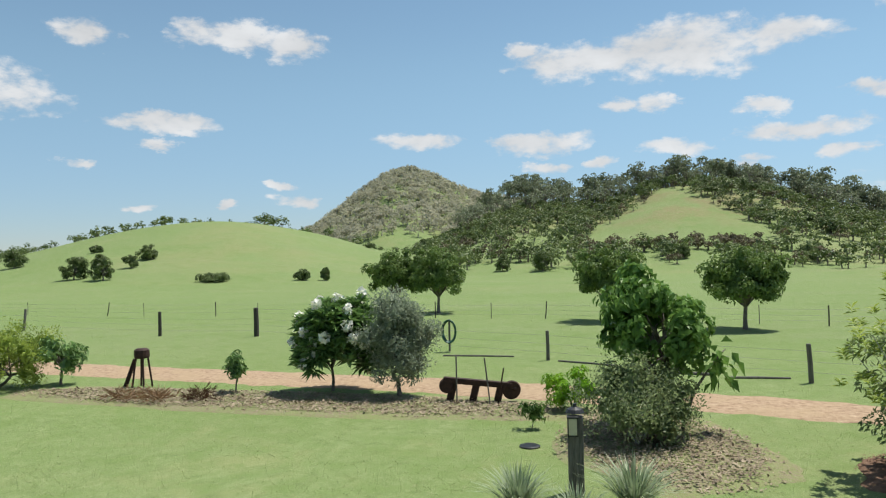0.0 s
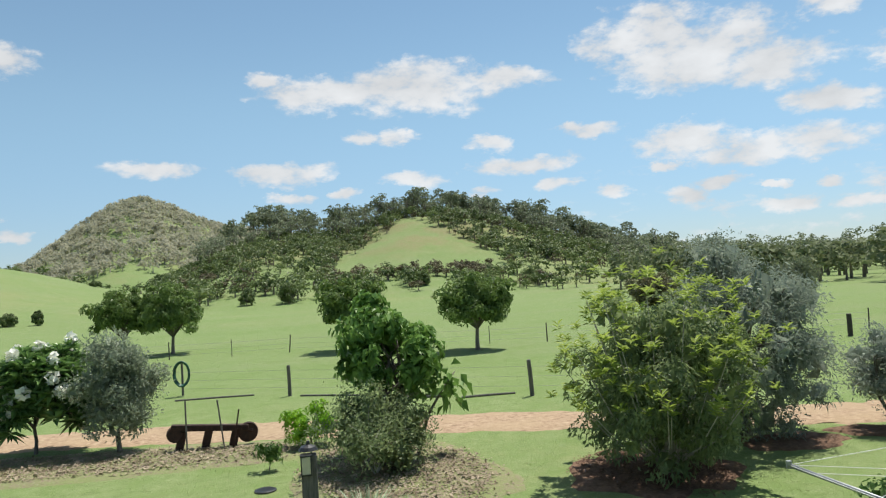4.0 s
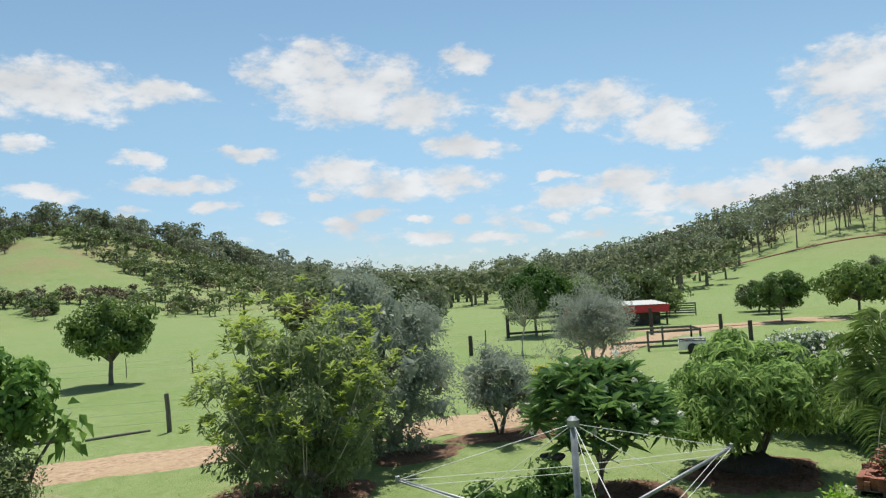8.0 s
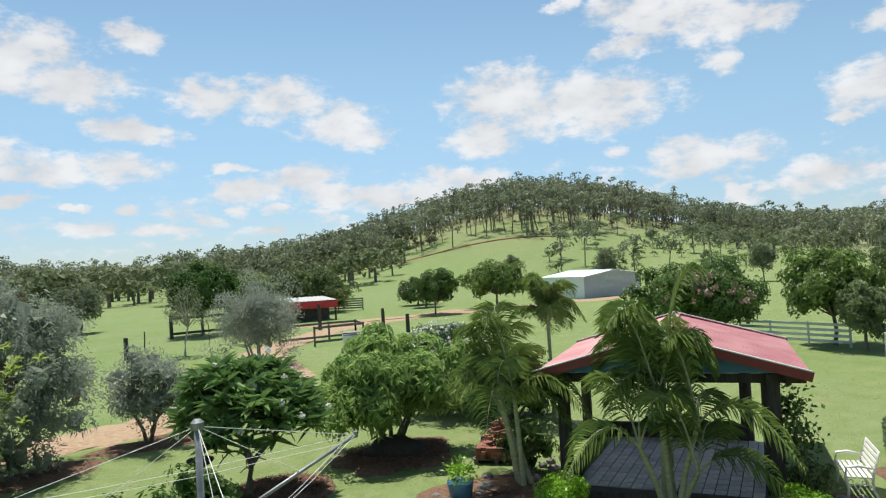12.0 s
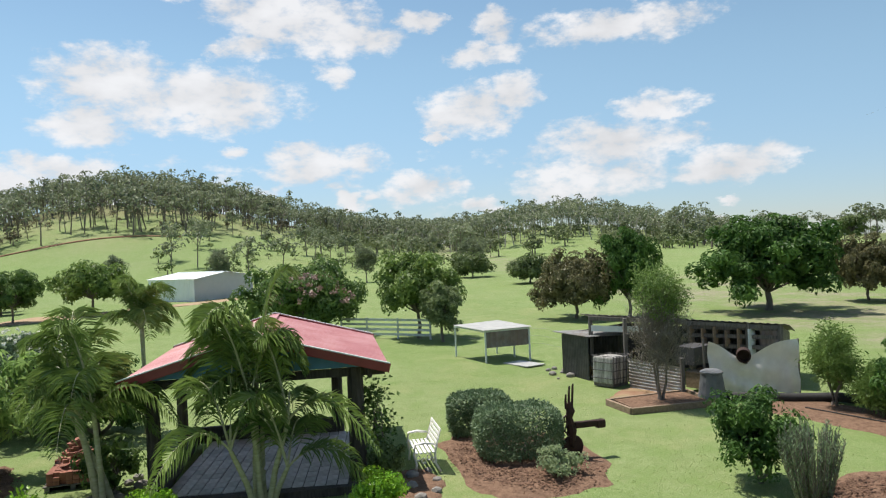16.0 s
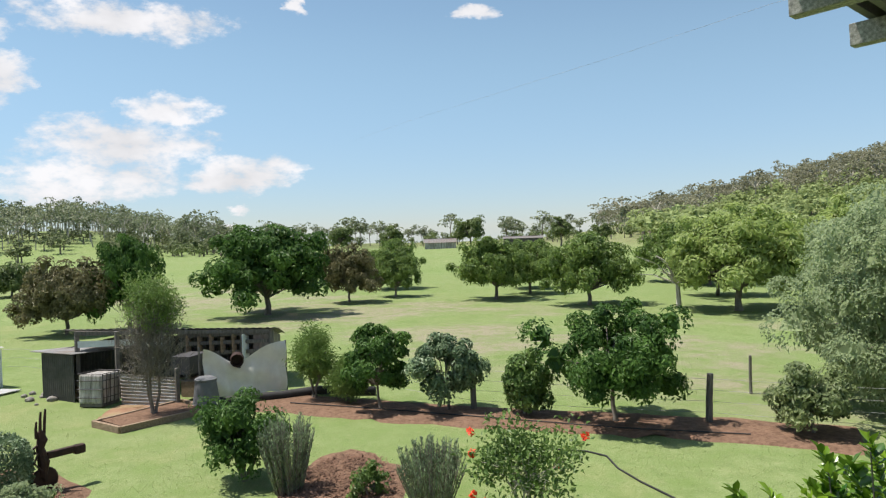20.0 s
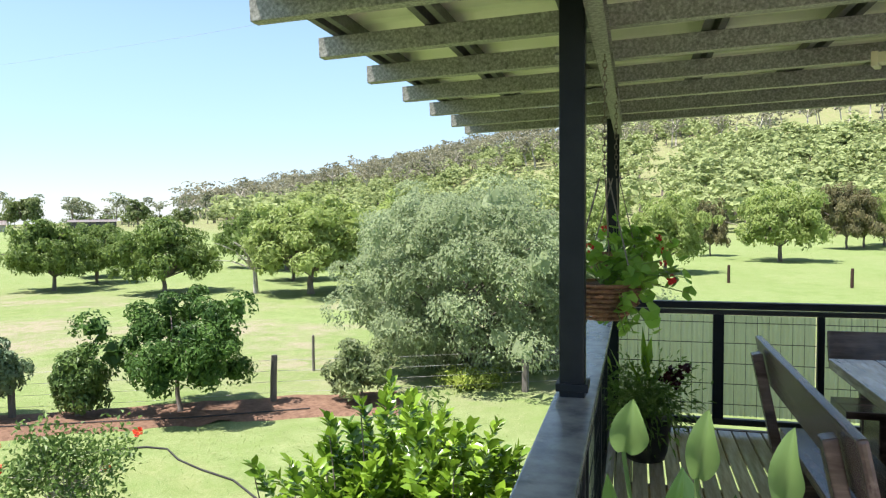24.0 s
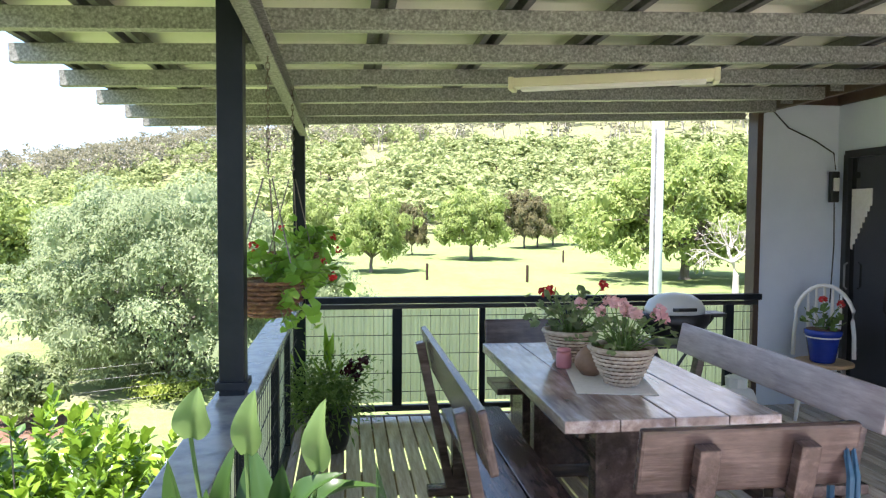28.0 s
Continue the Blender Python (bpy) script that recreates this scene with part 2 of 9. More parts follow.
# ---- materials ----
def material(name, stops, scale=3.0, rough=0.7, metal=0.0, bump=0.2, bump_scale=40.0, island=0.0, per_object=0.0, glow=0.0, stretch=(1, 1, 1), second=0.0, second_scale=0.3, second_col=None, spec=0.5, bump_dist=0.01):
    """Noise-coloured surface: stops are colours from dark to light; a second, larger noise blends second_col in."""
    m = bpy.data.materials.new(name)
    m.use_nodes = True
    nt = m.node_tree
    n, l = nt.nodes, nt.links
    bsdf = n["Principled BSDF"]
    bsdf.inputs["Roughness"].default_value, bsdf.inputs["Metallic"].default_value = rough, metal
    bsdf.inputs["Specular IOR Level"].default_value = spec
    coord = n.new("ShaderNodeTexCoord")
    mapping = n.new("ShaderNodeMapping")
    mapping.inputs["Scale"].default_value = stretch
    l.new(coord.outputs["Object"], mapping.inputs[0])
    noise_a = n.new("ShaderNodeTexNoise")
    noise_a.inputs["Scale"].default_value, noise_a.inputs["Detail"].default_value, noise_a.inputs["Roughness"].default_value = scale, 6, 0.65
    l.new(mapping.outputs[0], noise_a.inputs["Vector"])
    ramp = n.new("ShaderNodeValToRGB")
    for i, col in enumerate(stops):
        at = 0.3 + 0.4 * i / max(1, len(stops) - 1)
        e = ramp.color_ramp.elements[i] if i < 2 else ramp.color_ramp.elements.new(at)
        e.position, e.color = at, (*col, 1)
    if len(stops) == 1:
        ramp.color_ramp.elements[1].color = (*[min(1, c * 1.12) for c in stops[0]], 1)
        ramp.color_ramp.elements[1].position = 0.7
    l.new(noise_a.outputs["Fac"], ramp.inputs[0])
    colour = ramp.outputs[0]
    if second_col:
        noise_b = n.new("ShaderNodeTexNoise")
        noise_b.inputs["Scale"].default_value, noise_b.inputs["Detail"].default_value = second_scale, 4
        l.new(coord.outputs["Object"], noise_b.inputs["Vector"])
        rng = n.new("ShaderNodeMapRange")
        rng.inputs["From Min"].default_value, rng.inputs["From Max"].default_value, rng.inputs["To Max"].default_value = 0.42, 0.62, second
        l.new(noise_b.outputs["Fac"], rng.inputs["Value"])
        mx = n.new("ShaderNodeMix")
        mx.data_type = "RGBA"
        l.new(rng.outputs[0], mx.inputs[0])
        l.new(colour, mx.inputs[6])
        mx.inputs[7].default_value = (*second_col, 1)
        colour = mx.outputs[2]
    if island or per_object:
        src = n.new("ShaderNodeNewGeometry").outputs["Random Per Island"] if island else n.new("ShaderNodeObjectInfo").outputs["Random"]
        amount = island or per_object
        rng = n.new("ShaderNodeMapRange")
        rng.inputs["To Min"].default_value, rng.inputs["To Max"].default_value = 1 - amount, 1 + amount
        l.new(src, rng.inputs["Value"])
        hsv = n.new("ShaderNodeHueSaturation")
        l.new(rng.outputs[0], hsv.inputs["Value"])
        l.new(colour, hsv.inputs["Color"])
        colour = hsv.outputs[0]
    l.new(colour, bsdf.inputs["Base Color"])
    if bump:
        noise_c = n.new("ShaderNodeTexNoise")
        noise_c.inputs["Scale"].default_value, noise_c.inputs["Detail"].default_value = bump_scale, 4
        l.new(mapping.outputs[0], noise_c.inputs["Vector"])
        b = n.new("ShaderNodeBump")
        b.inputs["Strength"].default_value, b.inputs["Distance"].default_value = bump, bump_dist
        l.new(noise_c.outputs["Fac"], b.inputs["Height"])
        l.new(b.outputs[0], bsdf.inputs["Normal"])
    return m


def leaf(name, dark, light, rough=0.5, through_light=0.28, spec=0.4, patch=1.7, fleck=0.34):
    """Leaves: colour differs from leaf to leaf, with light coming through."""
    m = bpy.data.materials.new(name)
    m.use_nodes = True
    n, l = m.node_tree.nodes, m.node_tree.links
    bsdf = n["Principled BSDF"]
    bsdf.inputs["Roughness"].default_value = rough
    bsdf.inputs["Specular IOR Level"].default_value = spec
    geo = n.new("ShaderNodeNewGeometry")
    ramp = n.new("ShaderNodeValToRGB")
    ramp.color_ramp.elements[0].color, ramp.color_ramp.elements[1].color = (*dark, 1), (*light, 1)
    noise_a = n.new("ShaderNodeTexNoise")
    noise_a.inputs["Scale"].default_value = patch
    l.new(n.new("ShaderNodeTexCoord").outputs["Object"], noise_a.inputs["Vector"])
    add = n.new("ShaderNodeMath")
    add.operation = "MULTIPLY_ADD"
    l.new(geo.outputs["Random Per Island"], add.inputs[0])
    add.inputs[1].default_value = fleck
    sub = n.new("ShaderNodeMath")
    sub.operation = "MULTIPLY_ADD"
    l.new(noise_a.outputs["Fac"], sub.inputs[0])
    sub.inputs[1].default_value, sub.inputs[2].default_value = 1.6, -0.5
    l.new(sub.outputs[0], add.inputs[2])
    l.new(add.outputs[0], ramp.inputs[0])
    l.new(ramp.outputs[0], bsdf.inputs["Base Color"])
    tr = n.new("ShaderNodeBsdfTranslucent")
    l.new(ramp.outputs[0], tr.inputs["Color"])
    mix = n.new("ShaderNodeMixShader")
    mix.inputs[0].default_value = through_light
    l.new(bsdf.outputs[0], mix.inputs[1])
    l.new(tr.outputs[0], mix.inputs[2])
    l.new(mix.outputs[0], n["Material Output"].inputs[0])
    return m


# ---- mesh helpers ----
def part(name, bm, mat, parent=None, label="", smooth=False):
    me = bpy.data.meshes.new(name)
    bm.normal_update()
    bm.to_mesh(me)
    bm.free()
    me.materials.append(mat)
    if smooth:
        me.polygons.foreach_set("use_smooth", [True] * len(me.polygons))
    ob = new(name, me)
    ob.parent = parent
    if label:
        tagged(ob, label)
    return ob


def from_arrays(name, verts, tris, mat, parent=None, smooth=False):
    verts, tris = np.asarray(verts, dtype=np.float32), np.asarray(tris, dtype=np.int32)
    k = tris.shape[1]
    me = bpy.data.meshes.new(name)
    me.vertices.add(len(verts))
    me.vertices.foreach_set("co", verts.ravel())
    me.loops.add(tris.size)
    me.loops.foreach_set("vertex_index", tris.ravel())
    me.polygons.add(len(tris))
    me.polygons.foreach_set("loop_start", np.arange(0, tris.size, k, dtype=np.int32))
    me.polygons.foreach_set("use_smooth", np.full(len(tris), smooth))
    me.update(calc_edges=True)
    me.materials.append(mat)
    ob = new(name, me)
    ob.parent = parent
    return ob


def thing(name, m, label, category, group="", kind=""):
    ob = new(name)
    ob.empty_display_size = 0.1
    ob.matrix_basis = m
    return tagged(ob, label, category, group, kind)


def add_box(bm, size, m, bevel=0.0):
    r = bmesh.ops.create_cube(bm, size=1.0, matrix=m @ Matrix.Diagonal((*size, 1)))
    if bevel:
        edges = list({e for v in r["verts"] for e in v.link_edges})
        bmesh.ops.bevel(bm, geom=edges, offset=bevel, segments=2, affect="EDGES", profile=0.6)


def box(size, m=Matrix(), bevel=0.0):
    bm = bmesh.new()
    add_box(bm, size, m, bevel)
    return bm


def at(x, y, z):
    return Matrix.Translation((x, y, z))


def add_tube(bm, pts, radii, sides=8, cap=True):
    """A tapered tube along points."""
    rings = []
    pts = [Vector(p) for p in pts]
    for i, p in enumerate(pts):
        d = (pts[min(i + 1, len(pts) - 1)] - pts[max(i - 1, 0)]).normalized()
        u = d.orthogonal().normalized() if abs(d.z) > 0.98 else d.cross(Vector((0, 0, 1))).normalized()
        v = d.cross(u)
        r = radii[i] if isinstance(radii, (list, tuple)) else radii
        rings.append([bm.verts.new(p + (u * math.cos(6.28318 * k / sides) + v * math.sin(6.28318 * k / sides)) * r) for k in range(sides)])
    for a, b in zip(rings, rings[1:]):
        for k in range(sides):
            bm.faces.new((a[k], a[(k + 1) % sides], b[(k + 1) % sides], b[k]))
    if cap:
        bm.faces.new(rings[0][::-1])
        bm.faces.new(rings[-1])


def tube(pts, radii, sides=8):
    bm = bmesh.new()
    add_tube(bm, pts, radii, sides)
    return bm


def lathe(profile, sides=24):
    """A turned body from (radius, height) pairs."""
    bm = bmesh.new()
    rings = [[bm.verts.new((max(r, 0.0005) * math.cos(6.28318 * k / sides), max(r, 0.0005) * math.sin(6.28318 * k / sides), z)) for k in range(sides)] for r, z in profile]
    for a, b in zip(rings, rings[1:]):
        for k in range(sides):
            bm.faces.new((a[k], a[(k + 1) % sides], b[(k + 1) % sides], b[k]))
    bm.faces.new(rings[0][::-1])
    bm.faces.new(rings[-1])
    return bm


def unit(v):
    return v / np.maximum(np.linalg.norm(v, axis=1, keepdims=True), 1e-9)


def leaf_arrays(pos, direction, normal, length, width, fold=0.25, droop=0.0):
    """Kite-shaped leaves, folded along the midrib: two triangles each."""
    d = unit(direction)
    side = unit(np.cross(d, normal))
    up = np.cross(side, d)
    length, width = np.reshape(length, (-1, 1)), np.reshape(width, (-1, 1))
    tip = pos + d * length + np.array([0, 0, -1.0]) * length * droop
    mid = pos + d * length * 0.45
    a = mid + side * width * 0.5 + up * width * fold
    b = mid - side * width * 0.5 + up * width * fold
    n = len(pos)
    verts = np.stack([pos, a, tip, b], 1).reshape(-1, 3)
    i = np.arange(n)[:, None] * 4
    tris = np.concatenate([i + np.array([[0, 1, 2]]), i + np.array([[0, 2, 3]])], 1).reshape(-1, 3)
    return verts, tris


def fine_leaf_arrays(pos, direction, normal, length, width, fold=0.18, droop=0.15):
    """Pointed oval leaves for near shrubs: six outline points round a sunken midrib, six triangles each."""
    d = unit(direction)
    side = unit(np.cross(d, normal))
    up = np.cross(side, d)
    length, width = np.reshape(length, (-1, 1)), np.reshape(width, (-1, 1))
    down = np.array([0, 0, -1.0]) * length * droop
    rows = [pos]
    for u, w in ((0.28, 0.42), (0.62, 0.46)):
        mid = pos + d * length * u + down * u * u
        rows += [mid + side * width * w + up * width * fold, mid - side * width * w + up * width * fold]
    rows += [pos + d * length + down, pos + d * length * 0.45 + down * 0.2]
    verts = np.stack(rows, 1).reshape(-1, 3)
    i = np.arange(len(pos))[:, None] * 7
    loop = [(0, 1, 6), (1, 3, 6), (3, 5, 6), (5, 4, 6), (4, 2, 6), (2, 0, 6)]
    return verts, np.concatenate([i + np.array([f]) for f in loop], 1).reshape(-1, 3)


def ball_dirs(rng, n):
    return unit(rng.normal(size=(n, 3)))


def crown_arrays(rng, centres, radii, per, length, width, up_bias=0.4, droop=0.15, flat=0.8, outward=0.4, spread=0.8, lay=0.0, core=0, middle=None):
    """Leaf clumps about the given centres. lay: how far leaves lie along the clump's surface, like shingles; core: big inner leaves that close each clump."""
    pos, direc, face, size = [], [], [], []
    for c, r in zip(centres, radii):
        out = np.zeros(3) if middle is None else unit((np.asarray(c) - middle)[None])[0]
        if lay:
            d = unit(rng.normal(size=(per, 3)) + out * 0.75 + np.array([0, 0, 0.3]))
            rr = r * np.clip(rng.normal(0.93, 0.11, size=(per, 1)), 0.4, 1.15)
            tang = rng.normal(size=(per, 3))
            tang = unit(tang - d * (tang * d).sum(1, keepdims=True))
            way = tang * lay + d * 0.3 + np.array([0, 0, -0.25]) + rng.normal(size=(per, 3)) * 0.2
            pos.append(c + d * rr * np.array([1, 1, flat]) - unit(way) * length * 0.4)
        else:
            d = ball_dirs(rng, per)
            rr = r * np.clip(rng.normal(0.85, 0.22, size=(per, 1)), 0.15, 1.35)
            way = d * outward + np.array([0, 0, up_bias]) + rng.normal(size=(per, 3)) * spread
            pos.append(c + d * rr * np.array([1, 1, flat]))
        face.append(d)
        direc.append(way)
        size.append(np.tile([[length, width]], (per, 1)) * rng.uniform(0.7, 1.25, (per, 1)))
        if core:
            d = ball_dirs(rng, core)
            way = unit(rng.normal(size=(core, 3)))
            pos.append(c + d * r * 0.25 - out * r * 0.2 - way * r * 0.5)
            face.append(d)
            direc.append(way)
            size.append(np.tile([[r * 1.05, r * 0.95]], (core, 1)))
    pos, direc, face, size = np.concatenate(pos), np.concatenate(direc), np.concatenate(face), np.concatenate(size)
    n = len(pos)
    if lay:
        normal = unit(rng.normal(size=(n, 3)) * 0.3 + np.array([0, 0, 0.25]) + face)
    else:
        normal = unit(rng.normal(size=(n, 3)) * 0.5 + np.array([0, 0, 0.45]) + face * 0.9)
    return leaf_arrays(pos, direc, normal, size[:, 0], size[:, 1], droop=droop)


def clump_centres(rng, n, radius, height, base, lumpy=0.25, shell=0.55, low=-0.5):
    """Places of leaf clumps over a crown: radius across, height from base up."""
    d = ball_dirs(rng, n * 3)
    d = d[d[:, 2] > low][:n]
    k = rng.uniform(shell, 1.0, size=(len(d), 1)) * (1 + rng.normal(size=(len(d), 1)) * lumpy * 0.5)
    return d * k * np.array([radius, radius, height / 2]) + np.array([0, 0, base + height / 2])


def limbs(bm, rng, start, ends, radius, sides=5, sag=0.0):
    for e in ends:
        s = Vector(start)
        e = Vector(e)
        mid = s.lerp(e, 0.5) + Vector(rng.normal(size=3) * 0.07 * (e - s).length) + Vector((0, 0, 0.12 * (e - s).length - sag))
        add_tube(bm, [s, s.lerp(mid, 0.6), mid, e], [radius, radius * 0.75, radius * 0.5, radius * 0.15], sides, cap=False)


def tree(name, x, y, z, height, radius, label, mats, seed=1, trunk_h=None, trunk_r=0.14, clumps=70, per=110, leaf_size=(0.2, 0.07), clump_r=0.45, base=None, lumpy=0.3, low=-0.8, stems=1, category="tree", group="", droop=0.15, up=0.4, shell=0.55, lean=0.0, aspect=1.0, lay=1.0, core=7):
    rng = np.random.default_rng(seed)
    root = thing(name, at(x, y, z), label, category, group)
    trunk_h = height * 0.3 if trunk_h is None else trunk_h
    base = trunk_h * 0.75 if base is None else base
    centres = clump_centres(rng, clumps, radius - clump_r * 0.6, height - base - clump_r * 0.4, base, lumpy, shell, low)
    centres[:, 0] *= aspect
    wood, green = mats[0], mats[1]
    bm = bmesh.new()
    order = rng.permutation(len(centres))
    for s in range(stems):
        ang = 6.28318 * s / stems + rng.uniform(0, 1)
        foot = Vector((math.cos(ang), math.sin(ang), 0)) * (0.0 if stems == 1 else trunk_r * 1.6)
        fork = Vector((math.cos(ang) * (0.05 if stems == 1 else radius * 0.25) + lean, math.sin(ang) * (0.05 if stems == 1 else radius * 0.25), trunk_h))
        bend = foot.lerp(fork, 0.5) + Vector((rng.normal() * 0.05, rng.normal() * 0.05, 0)) * trunk_h
        add_tube(bm, [foot - Vector((0, 0, 0.08)), foot + Vector((0, 0, 0.12 * trunk_h)), bend, fork], [trunk_r * 1.5, trunk_r * 1.05, trunk_r * 0.9, trunk_r * 0.8], 9, cap=False)
        mine = order[s::stems][: max(6, int(34 / stems))]
        limbs(bm, rng, fork, [centres[i] for i in mine], trunk_r * 0.55)
    part("trunk", bm, wood, root, smooth=True)
    rad = clump_r * rng.uniform(0.7, 1.3, len(centres))
    v, t = crown_arrays(rng, centres, rad, per, leaf_size[0], leaf_size[1], up, droop, lay=lay, core=core, middle=np.array([0, 0, base + (height - base) * 0.35]))
    keep = v.reshape(-1, 4, 3)[:, :, 2].min(1) > 0.03
    n = int(keep.sum())
    v = v.reshape(-1, 4, 3)[keep].reshape(-1, 3)
    from_arrays("crown", v, t[: n * 2], green, root)
    return root

# ---- colours ----
BARK = material("bark_grey", [(0.10, 0.085, 0.07), (0.24, 0.21, 0.18)], 9, 0.9, bump=0.7, bump_scale=25, stretch=(1, 1, 0.3))
BARK_PALE = material("bark_pale", [(0.28, 0.26, 0.22), (0.5, 0.47, 0.42)], 6, 0.85, bump=0.5, bump_scale=20, stretch=(1, 1, 0.3))
LEAF_MANGO = leaf("leaf_mango", (0.055, 0.112, 0.027), (0.265, 0.37, 0.09), through_light=0.33)
LEAF_DARK = leaf("leaf_dark", (0.024, 0.068, 0.017), (0.12, 0.23, 0.045), rough=0.5, spec=0.25)
LEAF_FIG = leaf("leaf_fig", (0.045, 0.098, 0.024), (0.185, 0.29, 0.068))
LEAF_SHRUB = leaf("leaf_tall_shrub", (0.105, 0.155, 0.068), (0.35, 0.42, 0.19), through_light=0.45)
# Lighter copy of the mango leaf: bright hazy light put into its colour
LEAF_SOUTH = leaf("leaf_mango_light_tint", (0.19, 0.265, 0.075), (0.45, 0.55, 0.19), through_light=0.5, patch=1.1)
LEAF_OLIVE = leaf("leaf_olive", (0.15, 0.185, 0.14), (0.46, 0.52, 0.42), rough=0.6, through_light=0.4)
LEAF_LIME = leaf("leaf_lime", (0.13, 0.20, 0.035), (0.48, 0.57, 0.12), through_light=0.45)
LEAF_GUM = leaf("leaf_gum", (0.10, 0.128, 0.075), (0.30, 0.34, 0.20), rough=0.6, patch=0.09)
LEAF_VALLEY = leaf("leaf_valley", (0.085, 0.11, 0.055), (0.245, 0.28, 0.145), rough=0.7, patch=0.06, spec=0.2)
# Pale gum leaf; its narrow tone range also imitates haze over the hillside
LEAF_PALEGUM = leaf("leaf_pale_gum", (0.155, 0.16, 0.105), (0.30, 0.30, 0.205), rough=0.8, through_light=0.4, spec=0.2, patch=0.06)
LEAF_BUSH = leaf("leaf_grey_bush", (0.225, 0.29, 0.15), (0.40, 0.485, 0.28), rough=0.7, through_light=0.5, spec=0.25, patch=0.8)
LEAF_BRUSH = leaf("leaf_brush", (0.055, 0.092, 0.03), (0.23, 0.29, 0.10), patch=0.15)
# Pale tone puts the distance haze into the leaf colour
LEAF_MOUNTAIN = leaf("leaf_mountain_haze", (0.33, 0.325, 0.235), (0.50, 0.485, 0.37), rough=0.8, through_light=0.5, patch=0.02, fleck=0.2)
LEAF_FRESH = leaf("leaf_fresh_scrub", (0.225, 0.285, 0.11), (0.40, 0.47, 0.22), rough=0.75, through_light=0.4, spec=0.2, patch=0.05)
LEAF_DUST = leaf("leaf_dusty_scrub", (0.085, 0.075, 0.045), (0.20, 0.175, 0.10), rough=0.7, patch=0.1)
LEAF_DARKOLIVE = leaf("leaf_dark_olive", (0.155, 0.195, 0.125), (0.42, 0.48, 0.34), rough=0.55, through_light=0.4)
LEAF_RED = leaf("leaf_red", (0.075, 0.085, 0.035), (0.25, 0.225, 0.105))
LEAF_PALM = leaf("leaf_palm", (0.052, 0.115, 0.027), (0.30, 0.40, 0.105), rough=0.35, through_light=0.25, patch=0.9)
LEAF_BRIGHT = leaf("leaf_bright", (0.106, 0.283, 0.017), (0.389, 0.6, 0.052), rough=0.3)
GRASS = material("lawn_grass", [(0.108, 0.165, 0.050), (0.168, 0.235, 0.083), (0.25, 0.305, 0.142)], 2.6, 0.95, bump=0.55, bump_scale=70, second=0.75, second_scale=0.12, second_col=(0.135, 0.205, 0.060), spec=0.12, bump_dist=0.04)


